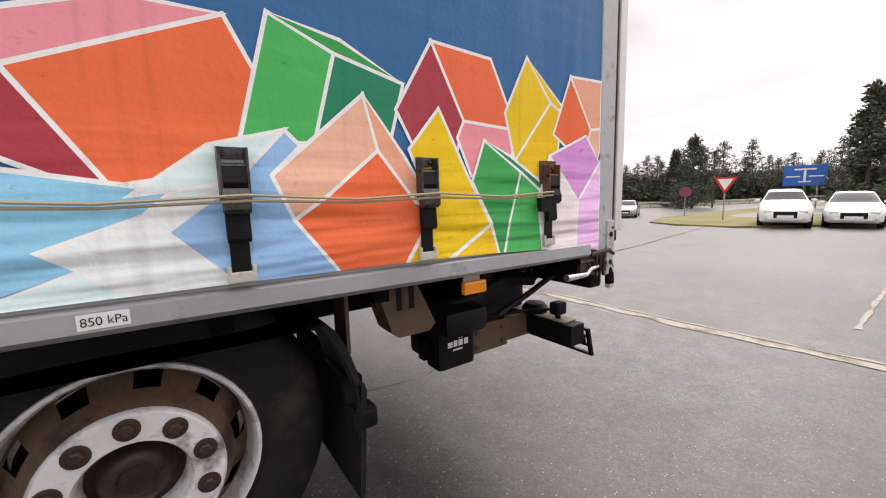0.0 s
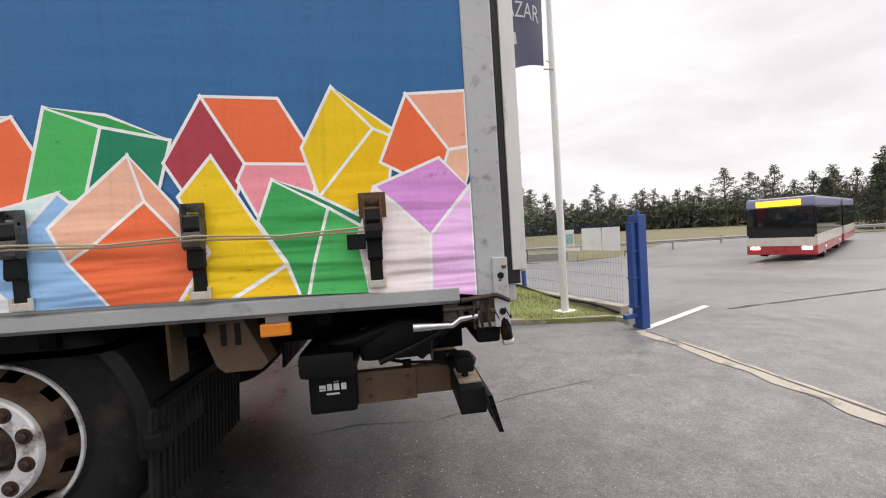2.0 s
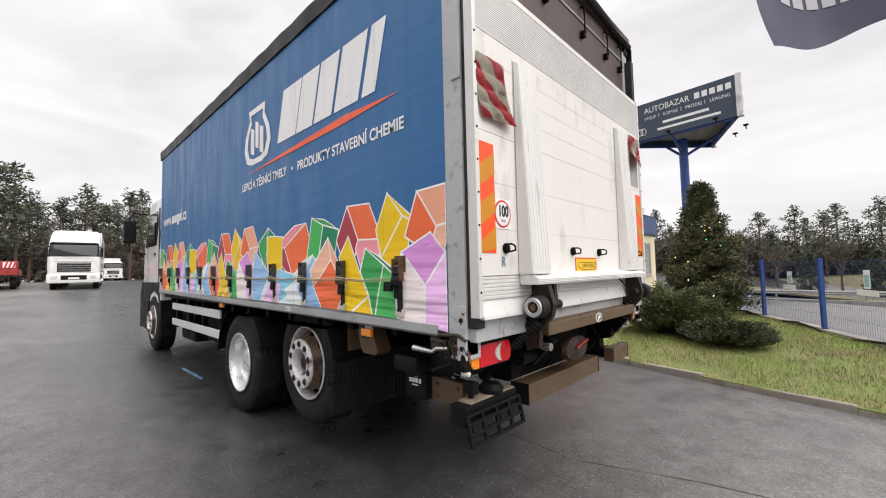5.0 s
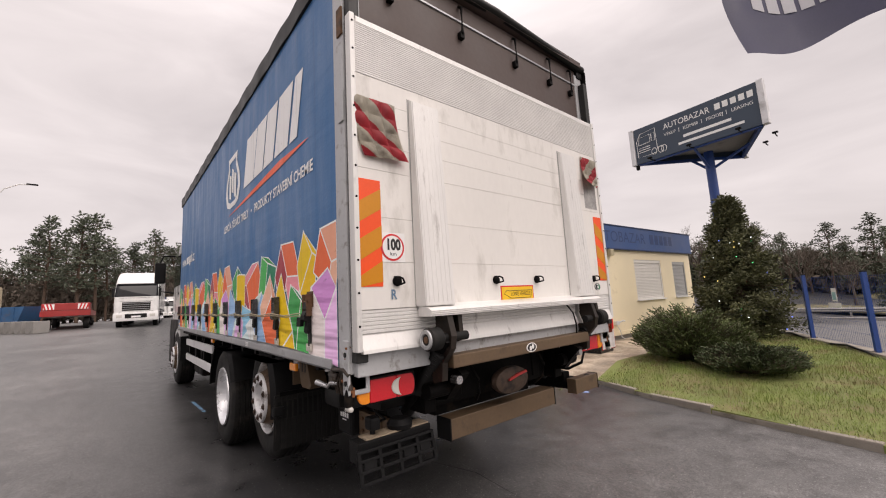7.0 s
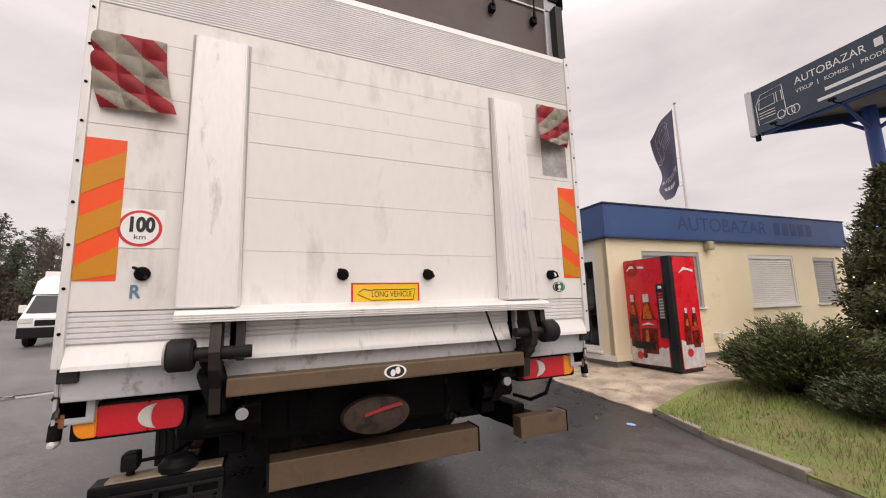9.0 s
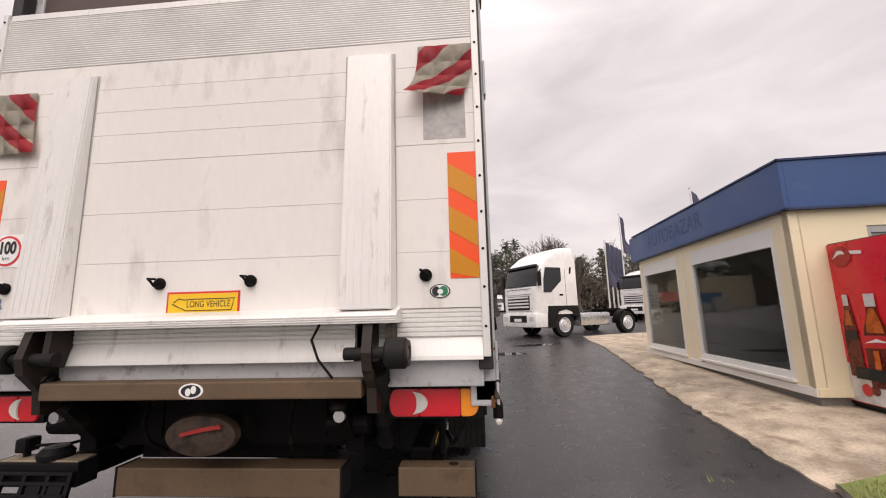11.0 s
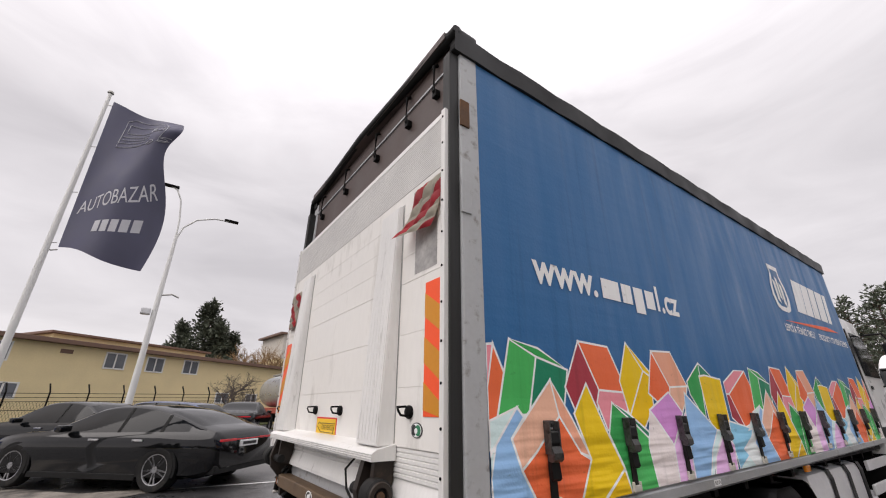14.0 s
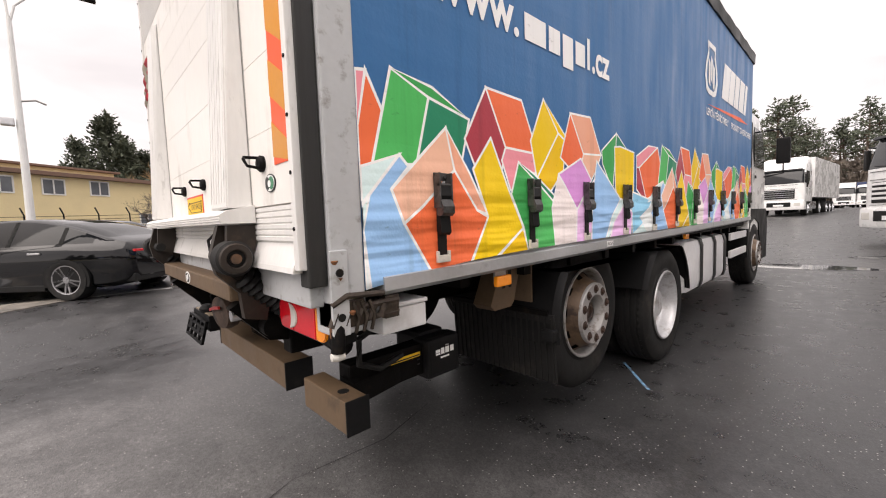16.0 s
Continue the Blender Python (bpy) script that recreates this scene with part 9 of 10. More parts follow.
for x, z in ((1.15, 3.65), (7.08, 3.65), (9.73, 3.65), (12.5, 3.72), (2.05, 1.75), (15.9, 1.65), (19.0, 1.65)):
    hw = 0.85 if z < 2 else 1.05
    w = empty("window", Matrix.Identity(4), "two-part white window", "")
    w.parent = yb
    bm = bmesh.new()
    for x0, x1, z0, z1 in ((x - 0.65, x - 0.57, z, z + hw), (x + 0.57, x + 0.65, z, z + hw), (x - 0.04, x + 0.04, z, z + hw), (x - 0.57, x + 0.57, z + hw - 0.08, z + hw), (x - 0.57, x + 0.57, z, z + 0.08)):
        box(bm, x0, x1, -0.05, 0.02, z0, z1)
    part("frame", bm, M_FRAMEWHITE, w)
    for s in (-1, 1):
        part("pane", boxed(x + min(0, s * 0.57), x + max(0, s * 0.57), -0.012, 0.0, z + 0.08, z + hw - 0.08), M_PANEPALE, w)
part("vent", boxed(3.99, 4.63, -0.03, 0.0, 4.34, 4.58), M_ROOFBROWN, yb)

yard_fence = empty("yard_fence", pose(0, 0, 0), "tall wire fence with angled posts before the yellow building", "fence", kind="structure")
fa, fb = Vector((9.96, -21.33, 0)), Vector((-4.64, -26.61, 0))
fd = fb - fa
for k in range(12):
    p = fa + fd * (k / 11)
    po = part("post", tubed([(0, 0, 0), (0, 0, 2.0), (0.12, -0.2, 2.35)], 0.035, 6), M_CHASSIS, yard_fence)
    po.matrix_basis = pose(p.x, p.y, G(p.x, p.y))
bm = bmesh.new()
for z in (0.3, 1.0, 1.6, 1.95, 2.12, 2.3):
    tube(bm, [tuple(fa + Vector((0, 0, G(fa.x) + z))), tuple(fb + Vector((0, 0, G(fb.x) + z)))], 0.012, 4)
n = 150
for k in range(n):
    for s in (-1, 1):
        p = fa + fd * (k / n)
        q = fa + fd * min(1.0, max(0.0, (k + s * 8) / n))
        tube(bm, [tuple(p + Vector((0, 0, G(p.x) + 0.1))), tuple(q + Vector((0, 0, G(q.x) + 1.95)))], 0.005, 3, caps=False)
part("wire_mesh", bm, M_CHASSIS, yard_fence)
sheet("verge_south", [(14.42, -19.24), (10.25, -20.82), (-13.39, -29.28), (-13.34, -31.78), (8.51, -23.86)], 0.05, M_GRASS, "strip of grass at the far fence", "verge")

far_house = empty("far_house", pose(-16.33, -58.34, 0.2, 0, 0, 8), "three-storey pale house with a flat roof", "building")
part("wall", boxed(-5, 5, -4, 4, 0, 7.4), M_YELLOWWALL, far_house)
part("upper_wall", boxed(-4.6, 4.6, -3.8, 4.05, 7.4, 10.6), mat("pale_render", (0.60, 0.56, 0.50), 0.85), far_house)
part("roof", boxed(-5.2, 5.2, -4.2, 4.4, 10.6, 10.85), M_ROOFBROWN, far_house)
for x in (-3.0, 0.5, 3.0):
    for z in (2.0, 5.0, 8.2):
        part("window", boxed(x - 0.8, x + 0.8, 4.0 if z < 7 else 4.05, 4.1, z, z + 1.2), M_GLASSDARK, far_house)


# ---- vehicles ----
def small_wheel(parent, x, y, r, width, side, rim_material, spokes=10):
    w = empty("wheel", pose(x, y, r), "", "")
    w.parent = parent
    bm = bmesh.new()
    lathe(bm, [(r * 0.66, 0.0), (r * 0.72, side * 0.012), (r * 0.93, side * 0.008), (r, -side * 0.03), (r, -side * (width - 0.03)), (r * 0.9, -side * width), (r * 0.6, -side * width)], "y", (0, 0, 0), 36)
    bmesh.ops.recalc_face_normals(bm, faces=bm.faces)
    part("tyre", bm, M_RUBBER, w, smooth=True)
    bm = bmesh.new()
    lathe(bm, [(r * 0.68, side * 0.006), (r * 0.64, side * 0.0), (r * 0.62, -side * 0.06), (r * 0.2, -side * 0.07), (0.0, -side * 0.07)], "y", (0, 0, 0), 30)
    part("rim_well", bm, M_CHASSIS, w)
    bm = bmesh.new()
    lathe(bm, [(r * 0.675, side * 0.008), (r * 0.63, side * 0.004), (r * 0.62, -side * 0.02)], "y", (0, 0, 0), 30)
    for k in range(spokes):
        a = k * math.tau / spokes
        b = a + (0.14 if k % 2 else -0.14)
        c = [(r * 0.13 * math.cos(a - 0.35), r * 0.13 * math.sin(a - 0.35)), (r * 0.13 * math.cos(a + 0.35), r * 0.13 * math.sin(a + 0.35)), (r * 0.64 * math.cos(b + 0.05), r * 0.64 * math.sin(b + 0.05)), (r * 0.64 * math.cos(b - 0.05), r * 0.64 * math.sin(b - 0.05))]
        prism(bm, c, min(-side * 0.02, side * 0.0), max(-side * 0.02, side * 0.0))
    lathe(bm, [(r * 0.16, -side * 0.02), (r * 0.15, side * 0.006), (0.0, side * 0.008)], "y", (0, 0, 0), 16)
    bmesh.ops.recalc_face_normals(bm, faces=bm.faces)
    part("rim", bm, rim_material, w)


def car(m, paint, label, length=4.9, width=1.88, height=1.42, style="fastback", rim=None, lamps=True):
    """A car with its front towards +x: lofted body, glasshouse, wheels, lamps, mirrors, handles."""
    e = empty("car", m, label, "car", "parked cars")
    Lh, W = length / 2, width / 2

    def curve(pts):
        """A smooth line through (u, value) points."""
        def at(u):
            for i in range(len(pts) - 1):
                if u <= pts[i + 1][0] or i == len(pts) - 2:
                    (u0, v0), (u1, v1) = pts[i], pts[i + 1]
                    h = u1 - u0
                    m0 = (v1 - pts[i - 1][1]) / (u1 - pts[i - 1][0]) if i else (v1 - v0) / h
                    m1 = (pts[i + 2][1] - v0) / (pts[i + 2][0] - u0) if i + 2 < len(pts) else (v1 - v0) / h
                    t = max(0.0, min(1.0, (u - u0) / h))
                    return (2 * t ** 3 - 3 * t ** 2 + 1) * v0 + (t ** 3 - 2 * t ** 2 + t) * h * m0 + (3 * t ** 2 - 2 * t ** 3) * v1 + (t ** 3 - t ** 2) * h * m1
        return at

    front = ((0.70, 0.69), (0.80, 0.655), (0.90, 0.59), (0.97, 0.50), (1.0, 0.40))
    tops, glass_rear, glass_front = {
        "fastback": (((0.0, 0.60), (0.015, 0.685), (0.10, 0.775), (0.20, 0.895), (0.32, 0.98), (0.42, 1.0), (0.52, 0.965), (0.61, 0.83)), (0.08, 0.25), (0.535, 0.69)),
        "saloon": (((0.0, 0.58), (0.015, 0.69), (0.10, 0.72), (0.19, 0.80), (0.30, 0.96), (0.42, 1.0), (0.53, 0.965), (0.62, 0.83)), (0.13, 0.29), (0.545, 0.69)),
        "estate": (((0.0, 0.55), (0.012, 0.70), (0.05, 0.84), (0.12, 0.95), (0.30, 0.995), (0.45, 1.0), (0.55, 0.965), (0.63, 0.83)), (0.02, 0.10), (0.56, 0.69)),
        "hatch": (((0.0, 0.55), (0.012, 0.68), (0.05, 0.82), (0.13, 0.95), (0.30, 0.995), (0.48, 1.0), (0.59, 0.96), (0.66, 0.83)), (0.02, 0.11), (0.60, 0.715))}[style]
    top = curve(tops + (front if style != "hatch" else ((0.74, 0.69), *front[1:])))
    shoulder = curve(((0.0, 0.56), (0.02, 0.64), (0.12, 0.665), (0.4, 0.65), (0.66, 0.63), (0.80, 0.615), (0.90, 0.55), (0.97, 0.46), (1.0, 0.37)))
    low = curve(((0.0, 0.27), (0.03, 0.19), (0.1, 0.145), (0.9, 0.145), (0.97, 0.17), (1.0, 0.24)))
    wide = curve(((0.0, 0.80), (0.02, 0.89), (0.08, 0.955), (0.20, 0.995), (0.5, 0.985), (0.78, 0.995), (0.90, 0.95), (0.96, 0.86), (1.0, 0.68)))
    belt = 0.655 * height
    bm = bmesh.new()
    us = [0.0, 0.006, 0.015] + [0.03 + 0.94 * i / 52 for i in range(53)] + [0.985, 0.995, 1.0]
    rings = []
    for u in us:
        x = -Lh + u * length
        w, a, b, t = W * wide(u), low(u) * height, shoulder(u) * height, top(u) * height
        t = max(t, b + 0.012)
        h = t - b
        wr = w * 0.92 - 0.46 * h
        half = [(0.0, a), (w * 0.84, a), (w * 0.955, a + 0.07), (w * 0.965, a + (b - a) * 0.30), (w, a + (b - a) * 0.62), (w * 0.985, b - 0.075), (w * 0.95, b - 0.012), (w * 0.925, b + 0.02 * min(1, h / 0.1)), (wr + 0.02, t - min(0.055, 0.35 * h)), (wr - 0.03, t - min(0.022, 0.2 * h)), (wr * 0.6, t - 0.004), (0.0, t)]
        pts = half + [(-y, z) for y, z in reversed(half[1:-1])]
        rings.append([bm.verts.new((x, y, z)) for y, z in pts])
    n = len(rings[0])
    for i in range(len(us) - 1):
        um = (us[i] + us[i + 1]) / 2
        h = top(um) * height - shoulder(um) * height
        for j in range(n):
            f = bm.faces.new((rings[i][j], rings[i][(j + 1) % n], rings[i + 1][(j + 1) % n], rings[i + 1][j]))
            side_glass = j in (7, n - 8) and h > 0.13 and glass_rear[0] + 0.045 < um < glass_front[1] - 0.035
            screen = j in (9, 10, 11, 12) and j <= n - 10 and (glass_rear[0] < um < glass_rear[1] or glass_front[0] < um < glass_front[1])
            f.material_index = 1 if side_glass or screen else 0
    bm.faces.new(rings[0])
    bm.faces.new(rings[-1])
    bmesh.ops.recalc_face_normals(bm, faces=bm.faces)
    body = part("body", bm, [paint, M_CARGLASS], e, "painted body with dark tinted glass", smooth=True)
    for u in (0.40, 0.225):
        x = -Lh + u * length
        b, t, w = shoulder(u) * height, top(u) * height, W * wide(u)
        for s in (-1, 1):
            bm = bmesh.new()
            wr = w * 0.92 - 0.46 * (t - b)
            vs = [bm.verts.new(p) for p in ((x - 0.035, s * (w * 0.925 + 0.003), b + 0.02), (x + 0.035, s * (w * 0.925 + 0.003), b + 0.02), (x + 0.02, s * (wr + 0.024), t - 0.055), (x - 0.04, s * (wr + 0.024), t - 0.055))]
            bm.faces.new(vs)
            bmesh.ops.solidify(bm, geom=list(bm.faces), thickness=0.004)
            part("pillar", bm, M_SEAL, e)
    r = 0.345 if style == "fastback" else 0.335
    wx = (length * 0.205, length * 0.795)
    for u in wx:
        x = -Lh + u
        for s in (-1, 1):
            bm = bmesh.new()
            prism(bm, [(x + r * 1.08 * math.cos(a), r + r * 1.08 * math.sin(a)) for a in [math.pi * (k / 18 * 1.2 - 0.1) for k in range(19)]], min(s * W * 0.985, s * (W - 0.12)), max(s * W * 0.985, s * (W - 0.12)))
            part("wheel_arch", bm, M_SEAL, e)
            small_wheel(e, x, s * (W * 0.985), r, 0.22, s, rim or M_RIMSILVER)
    for s in (-1, 1):
        bm = bmesh.new()
        xm = -Lh + length * 0.605
        box(bm, xm - 0.06, xm + 0.08, min(s * (W - 0.06), s * (W + 0.15)), max(s * (W - 0.06), s * (W + 0.15)), belt + 0.01, belt + 0.12, 0.035)
        part("mirror", bm, paint, e)
        for u in (0.30, 0.48):
            xx = -Lh + u * length
            part("door_handle", boxed(xx - 0.1, xx + 0.1, min(s * (W * 0.985), s * (W * 0.985 + 0.02)), max(s * (W * 0.985), s * (W * 0.985 + 0.02)), belt - 0.12, belt - 0.09, 0.006), M_CHROME if paint in (M_CARBLACK, M_CARBLUE) else paint, e)
        part("sill_trim", boxed(-Lh + length * 0.28, -Lh + length * 0.72, min(s * W * 0.93, s * (W * 0.97)), max(s * W * 0.93, s * (W * 0.97)), 0.13 * height, 0.20 * height, 0.01), M_SEAL, e)
        part("tail_light", boxed(-Lh - 0.008, -Lh + 0.05, min(s * W * 0.38, s * W * 0.80), max(s * W * 0.38, s * W * 0.80), 0.565 * height, 0.595 * height, 0.008), M_REDLENS, e)
        part("headlight", boxed(Lh - 0.16, Lh - 0.025, min(s * W * 0.46, s * W * 0.76), max(s * W * 0.46, s * W * 0.76), 0.415 * height, 0.465 * height, 0.015), M_CLEAR, e)
    part("light_band", boxed(-Lh - 0.004, -Lh + 0.08, -W * 0.38, W * 0.38, 0.574 * height, 0.588 * height, 0.003), M_REDLENS, e)
    part("number_plate", boxed(-Lh - 0.03, -Lh + 0.04, -0.26, 0.26, 0.49 * height, 0.565 * height, 0.004), M_SIGNWHITE, e)
    part("plate_bar", boxed(-Lh - 0.034, -Lh - 0.03, -0.20, 0.20, 0.51 * height, 0.545 * height), M_INK, e)
    part("rear_bumper_trim", boxed(-Lh + 0.02, -Lh + 0.25, -W * 0.82, W * 0.82, 0.20 * height, 0.30 * height, 0.02), M_SEAL, e)
    part("grille", boxed(Lh - 0.10, Lh + 0.005, -W * 0.42, W * 0.42, 0.27 * height, 0.44 * height, 0.02), M_SEAL, e)
    part("front_plate", boxed(Lh - 0.02, Lh + 0.015, -0.26, 0.26, 0.28 * height, 0.345 * height, 0.003), M_SIGNWHITE, e)
    return e


def on_yard(x, y, heading):
    return pose(x, y, G(x, y), 0, 0, heading)


M_DARKRIM = mat("dark_alloy_rim", (0.34, 0.34, 0.35), 0.3, 0.7, bump=0.0)
car(on_yard(0.98, -7.86, -43.7), M_CARBLACK, "black five-door fastback car on multi-spoke wheels", 4.85, 1.91, 1.34, "fastback", M_DARKRIM)
car(on_yard(2.38, -12.17, -43.7), M_CARBLACK, "black saloon car parked beside the fastback", 4.9, 1.87, 1.46, "saloon")
car(on_yard(0.63, -14.81, -40), M_CARBLUE, "dark blue estate car with roof rails", 4.6, 1.82, 1.48, "estate")
car(on_yard(-2.94, -19.08, -112), M_CARBLACK, "dark grey saloon car seen from behind", 4.8, 1.86, 1.47, "saloon")
car(on_yard(20.9, 3.28, 196), M_WHITEP, "white people carrier parked on the verge edge", 4.4, 1.8, 1.62, "hatch")
car(on_yard(22.2, 1.28, 190), M_WHITEP, "white saloon car parked on the verge edge", 4.7, 1.8, 1.46, "saloon")
car(on_yard(33.0, 17.5, 205), M_CARSILVER, "silver estate car on the far road", 4.6, 1.82, 1.5, "estate")


def lorry_wheel(parent, x, s, r=0.5, rim=M_RIMSILVER, y=1.2):
    w = empty("wheel", pose(x, s * y, r), "", "")
    w.parent = parent
    bm = bmesh.new()
    lathe(bm, [(r * 0.6, 0.0), (r * 0.66, s * 0.012), (r * 0.95, s * 0.0), (r, -s * 0.04), (r, -s * 0.26), (r * 0.9, -s * 0.30), (r * 0.55, -s * 0.30)], "y", (0, 0, 0), 36)
    bmesh.ops.recalc_face_normals(bm, faces=bm.faces)
    part("tyre", bm, M_RUBBER, w, smooth=True)
    bm = bmesh.new()
    lathe(bm, [(r * 0.62, s * 0.008), (r * 0.56, 0.0), (r * 0.52, -s * 0.06), (r * 0.40, s * 0.03), (r * 0.22, s * 0.03), (r * 0.2, s * 0.07), (0.0, s * 0.08)], "y", (0, 0, 0), 30)
    bmesh.ops.recalc_face_normals(bm, faces=bm.faces)
    part("rim", bm, rim, w, smooth=True)


def lorry_cab(e, high, z_floor=0.95, half=1.22, depth=2.2, dark_skirt=True):
    """A forward cab, front at x = 0 facing +x."""
    bm = bmesh.new()
    k = high - 3.85
    levels = ((z_floor, 0.0, 0.985), (1.4, 0.0, 1.0), (2.08, -0.02, 1.0), (2.12, -0.024, 1.0), (2.6, -0.12, 0.985), (3.0, -0.24, 0.965), (3.05, -0.27, 0.96), (3.25 + 0.4 * k, -0.48, 0.95), (3.50 + 0.7 * k, -0.82, 0.93), (3.70 + 0.9 * k, -1.20, 0.90), (3.81 + k, -1.55, 0.84), (3.85 + k, -1.80, 0.74))
    corner = 0.26
    rings = []
    for z, xf, kw in levels:
        w = half * kw
        pts = [(-depth, w), (xf - corner * 1.6, w)]
        pts += [(xf - corner * (1 - math.sin(a)), w - corner * (1 - math.cos(a))) for a in [math.pi / 2 * j / 5 for j in range(1, 6)]]
        pts = pts + [(x, -y) for x, y in reversed(pts)]
        rings.append([bm.verts.new((x, y, z)) for x, y in pts])
    n = len(rings[0])
    for i, (r0, r1) in enumerate(zip(rings[:-1], rings[1:])):
        for j in range(n):
            f = bm.faces.new((r0[j], r0[(j + 1) % n], r1[(j + 1) % n], r1[j]))
            f.material_index = 1 if 3 <= i <= 4 and 3 <= j <= n - 5 else 0
    bm.faces.new(rings[0])
    bm.faces.new(rings[-1])
    bmesh.ops.recalc_face_normals(bm, faces=bm.faces)
    cabp = part("cab", bm, [M_WHITEP, M_GLASSDARK], e, "white high-roof cab with a dark windscreen", smooth=True)
    bm = bmesh.new()
    box(bm, -0.40, -0.14, -half * 0.88, half * 0.88, 2.95, 3.06, 0.03)
    part("sun_visor", bm, M_GLASSDARK, cabp)
    for s in (-1, 1):
        tb = bmesh.new()
        tube(tb, [(-0.0, s * 0.15, 2.15), (-0.01, s * 0.75, 2.20)], 0.012, 4)
        part("wiper", tb, M_SEAL, cabp)
    for j in range(3):
        part("shut_line", boxed(-0.02, 0.004, -half * 0.74, half * 0.74, (1.08, 1.80, 2.03)[j], (1.08, 1.80, 2.03)[j] + 0.012), M_SEAL, cabp)
    for s in (-1, 1):
        y0, y1 = sorted((s * half * 1.0, s * half * 0.96))
        bm = bmesh.new()
        prism(bm, [(-0.42, 1.86), (-0.80, 1.86), (-1.40, 2.36), (-1.42, 2.92), (-0.60, 2.92), (-0.46, 2.4)], y0, s * half * 1.004 if s > 0 else y1)
        for v in bm.verts:
            v.co.y = s * (half + 0.015 - 0.037 * (v.co.z - 1.86) - (0.04 if abs(v.co.y) < half * 0.97 else 0))
        part("side_window", bm, M_GLASSDARK, cabp)
        part("door_handle", boxed(-1.45, -1.25, min(s * half, s * (half + 0.015)), max(s * half, s * (half + 0.015)), 1.72, 1.80, 0.01), M_SEAL, cabp)
        part("door_gap", boxed(-1.62, -1.605, min(s * half, s * (half + 0.003)), max(s * half, s * (half + 0.003)), 1.2, 2.85), M_SEAL, cabp)
        bm = bmesh.new()
        box(bm, -0.22, -0.10, min(s * 1.24, s * 1.40), max(s * 1.24, s * 1.40), 2.12, 2.72, 0.04)
        tube(bm, [(-0.3, s * 1.18, 2.75), (-0.23, s * 1.36, 2.8)], 0.03, 6)
        part("mirror", bm, M_SEAL, cabp)
        bm = bmesh.new()
        prism(bm, [(-1.88, 2.30), (-1.78, 2.30), (-1.92, 2.95), (-2.02, 2.95)], min(s * half * 0.95, s * (half * 0.982)), max(s * half * 0.95, s * (half * 0.982)))
        part("rear_slot_window", bm, M_GLASSDARK, cabp)
        part("headlamp", boxed(-0.25, 0.066, min(s * 0.76, s * 1.10), max(s * 0.76, s * 1.10), 0.66, 0.88, 0.03), M_CLEAR, cabp)
    bm = bmesh.new()
    box(bm, -0.2, 0.022, -0.80, 0.80, 1.14, 1.74, 0.03)
    gr = part("grille", bm, M_SEAL, cabp, "black grille with pale bars")
    for k in range(4):
        wide = 0.07 if half < 1.25 else 0.03
        part("grille_bar", boxed(0.02, 0.035, -0.76, 0.76, 1.24 + 0.135 * k, 1.24 + wide + 0.135 * k, 0.008), M_WHITEP if half < 1.25 else M_ALU, gr)
    part("bumper", boxed(-0.6, 0.06, -half, half, 0.42, 1.02, 0.09), M_WHITEP, cabp, smooth=True)
    part("lower_intake", boxed(0.0, 0.068, -0.62, 0.62, 0.62, 0.92, 0.02), M_SEAL, cabp)
    part("plate", boxed(0.06, 0.08, -0.26, 0.26, 0.66, 0.78, 0.003), M_SIGNWHITE, cabp)
    for s in (-1, 1):
        bm = bmesh.new()
        y0, y1 = sorted((s * 1.23, s * 0.9))
        prism(bm, [(-0.55, 0.40), (-0.62, 1.3), (-2.2, 1.3), (-2.3, 0.9), (-1.98, 0.9), (-1.86, 1.06), (-1.55, 1.14), (-1.18, 1.06), (-0.95, 0.75), (-0.92, 0.40)], y0, y1)
        part("step_skirt", bm, M_SEAL if dark_skirt else M_WHITEP, cabp)
    for s in (-1, 1):
        lorry_wheel(e, -1.45, s)
    return cabp


def tractor(m, label, high=3.75, half=1.22):
    e = empty("tractor_unit", m, label, "lorry", "lorries in the yard")
    lorry_cab(e, high, half=half)
    bm = bmesh.new()
    for s in (-1, 1):
        box(bm, -6.0, -1.8, min(s * 0.36, s * 0.46), max(s * 0.36, s * 0.46), 0.75, 1.0, 0.01)
    for x in (-2.6, -3.6, -4.6, -5.7):
        box(bm, x - 0.06, x + 0.06, -0.4, 0.4, 0.8, 0.95, 0.01)
    box(bm, -5.6, -4.7, -0.5, 0.5, 1.0, 1.14, 0.03)
    part("chassis", bm, M_CHASSIS, e)
    for s in (-1, 1):
        bm = bmesh.new()
        box(bm, -4.1, -2.35, min(s * 0.62, s * 1.2), max(s * 0.62, s * 1.2), 0.42, 0.98, 0.10)
        part("fuel_tank", bm, M_CHROME, e, "bright fuel tank", smooth=True)
        lorry_wheel(e, -5.15, s)
        bm = bmesh.new()
        prof = [(-5.15 + 0.6 * math.cos(a), 0.5 + 0.6 * math.sin(a)) for a in [math.pi * k / 12 for k in range(13)]]
        prism(bm, prof + [(x * 1.0, z - 0.03) for x, z in reversed(prof)], min(s * 0.85, s * 1.22), max(s * 0.85, s * 1.22))
        part("mudguard", bm, M_CHASSIS, e)
    part("fairing", boxed(-2.3, -2.2, -1.15, 1.15, 1.2, high - 0.3, 0.03), M_WHITEP, e)
    bm = bmesh.new()
    tube(bm, [(-2.35, 0.2, 1.4), (-2.6, 0.1, 1.6), (-2.8, 0.0, 1.2), (-3.0, 0.0, 1.05)], 0.03, 6)
    part("air_line", bm, M_CARRED, e)
    return e


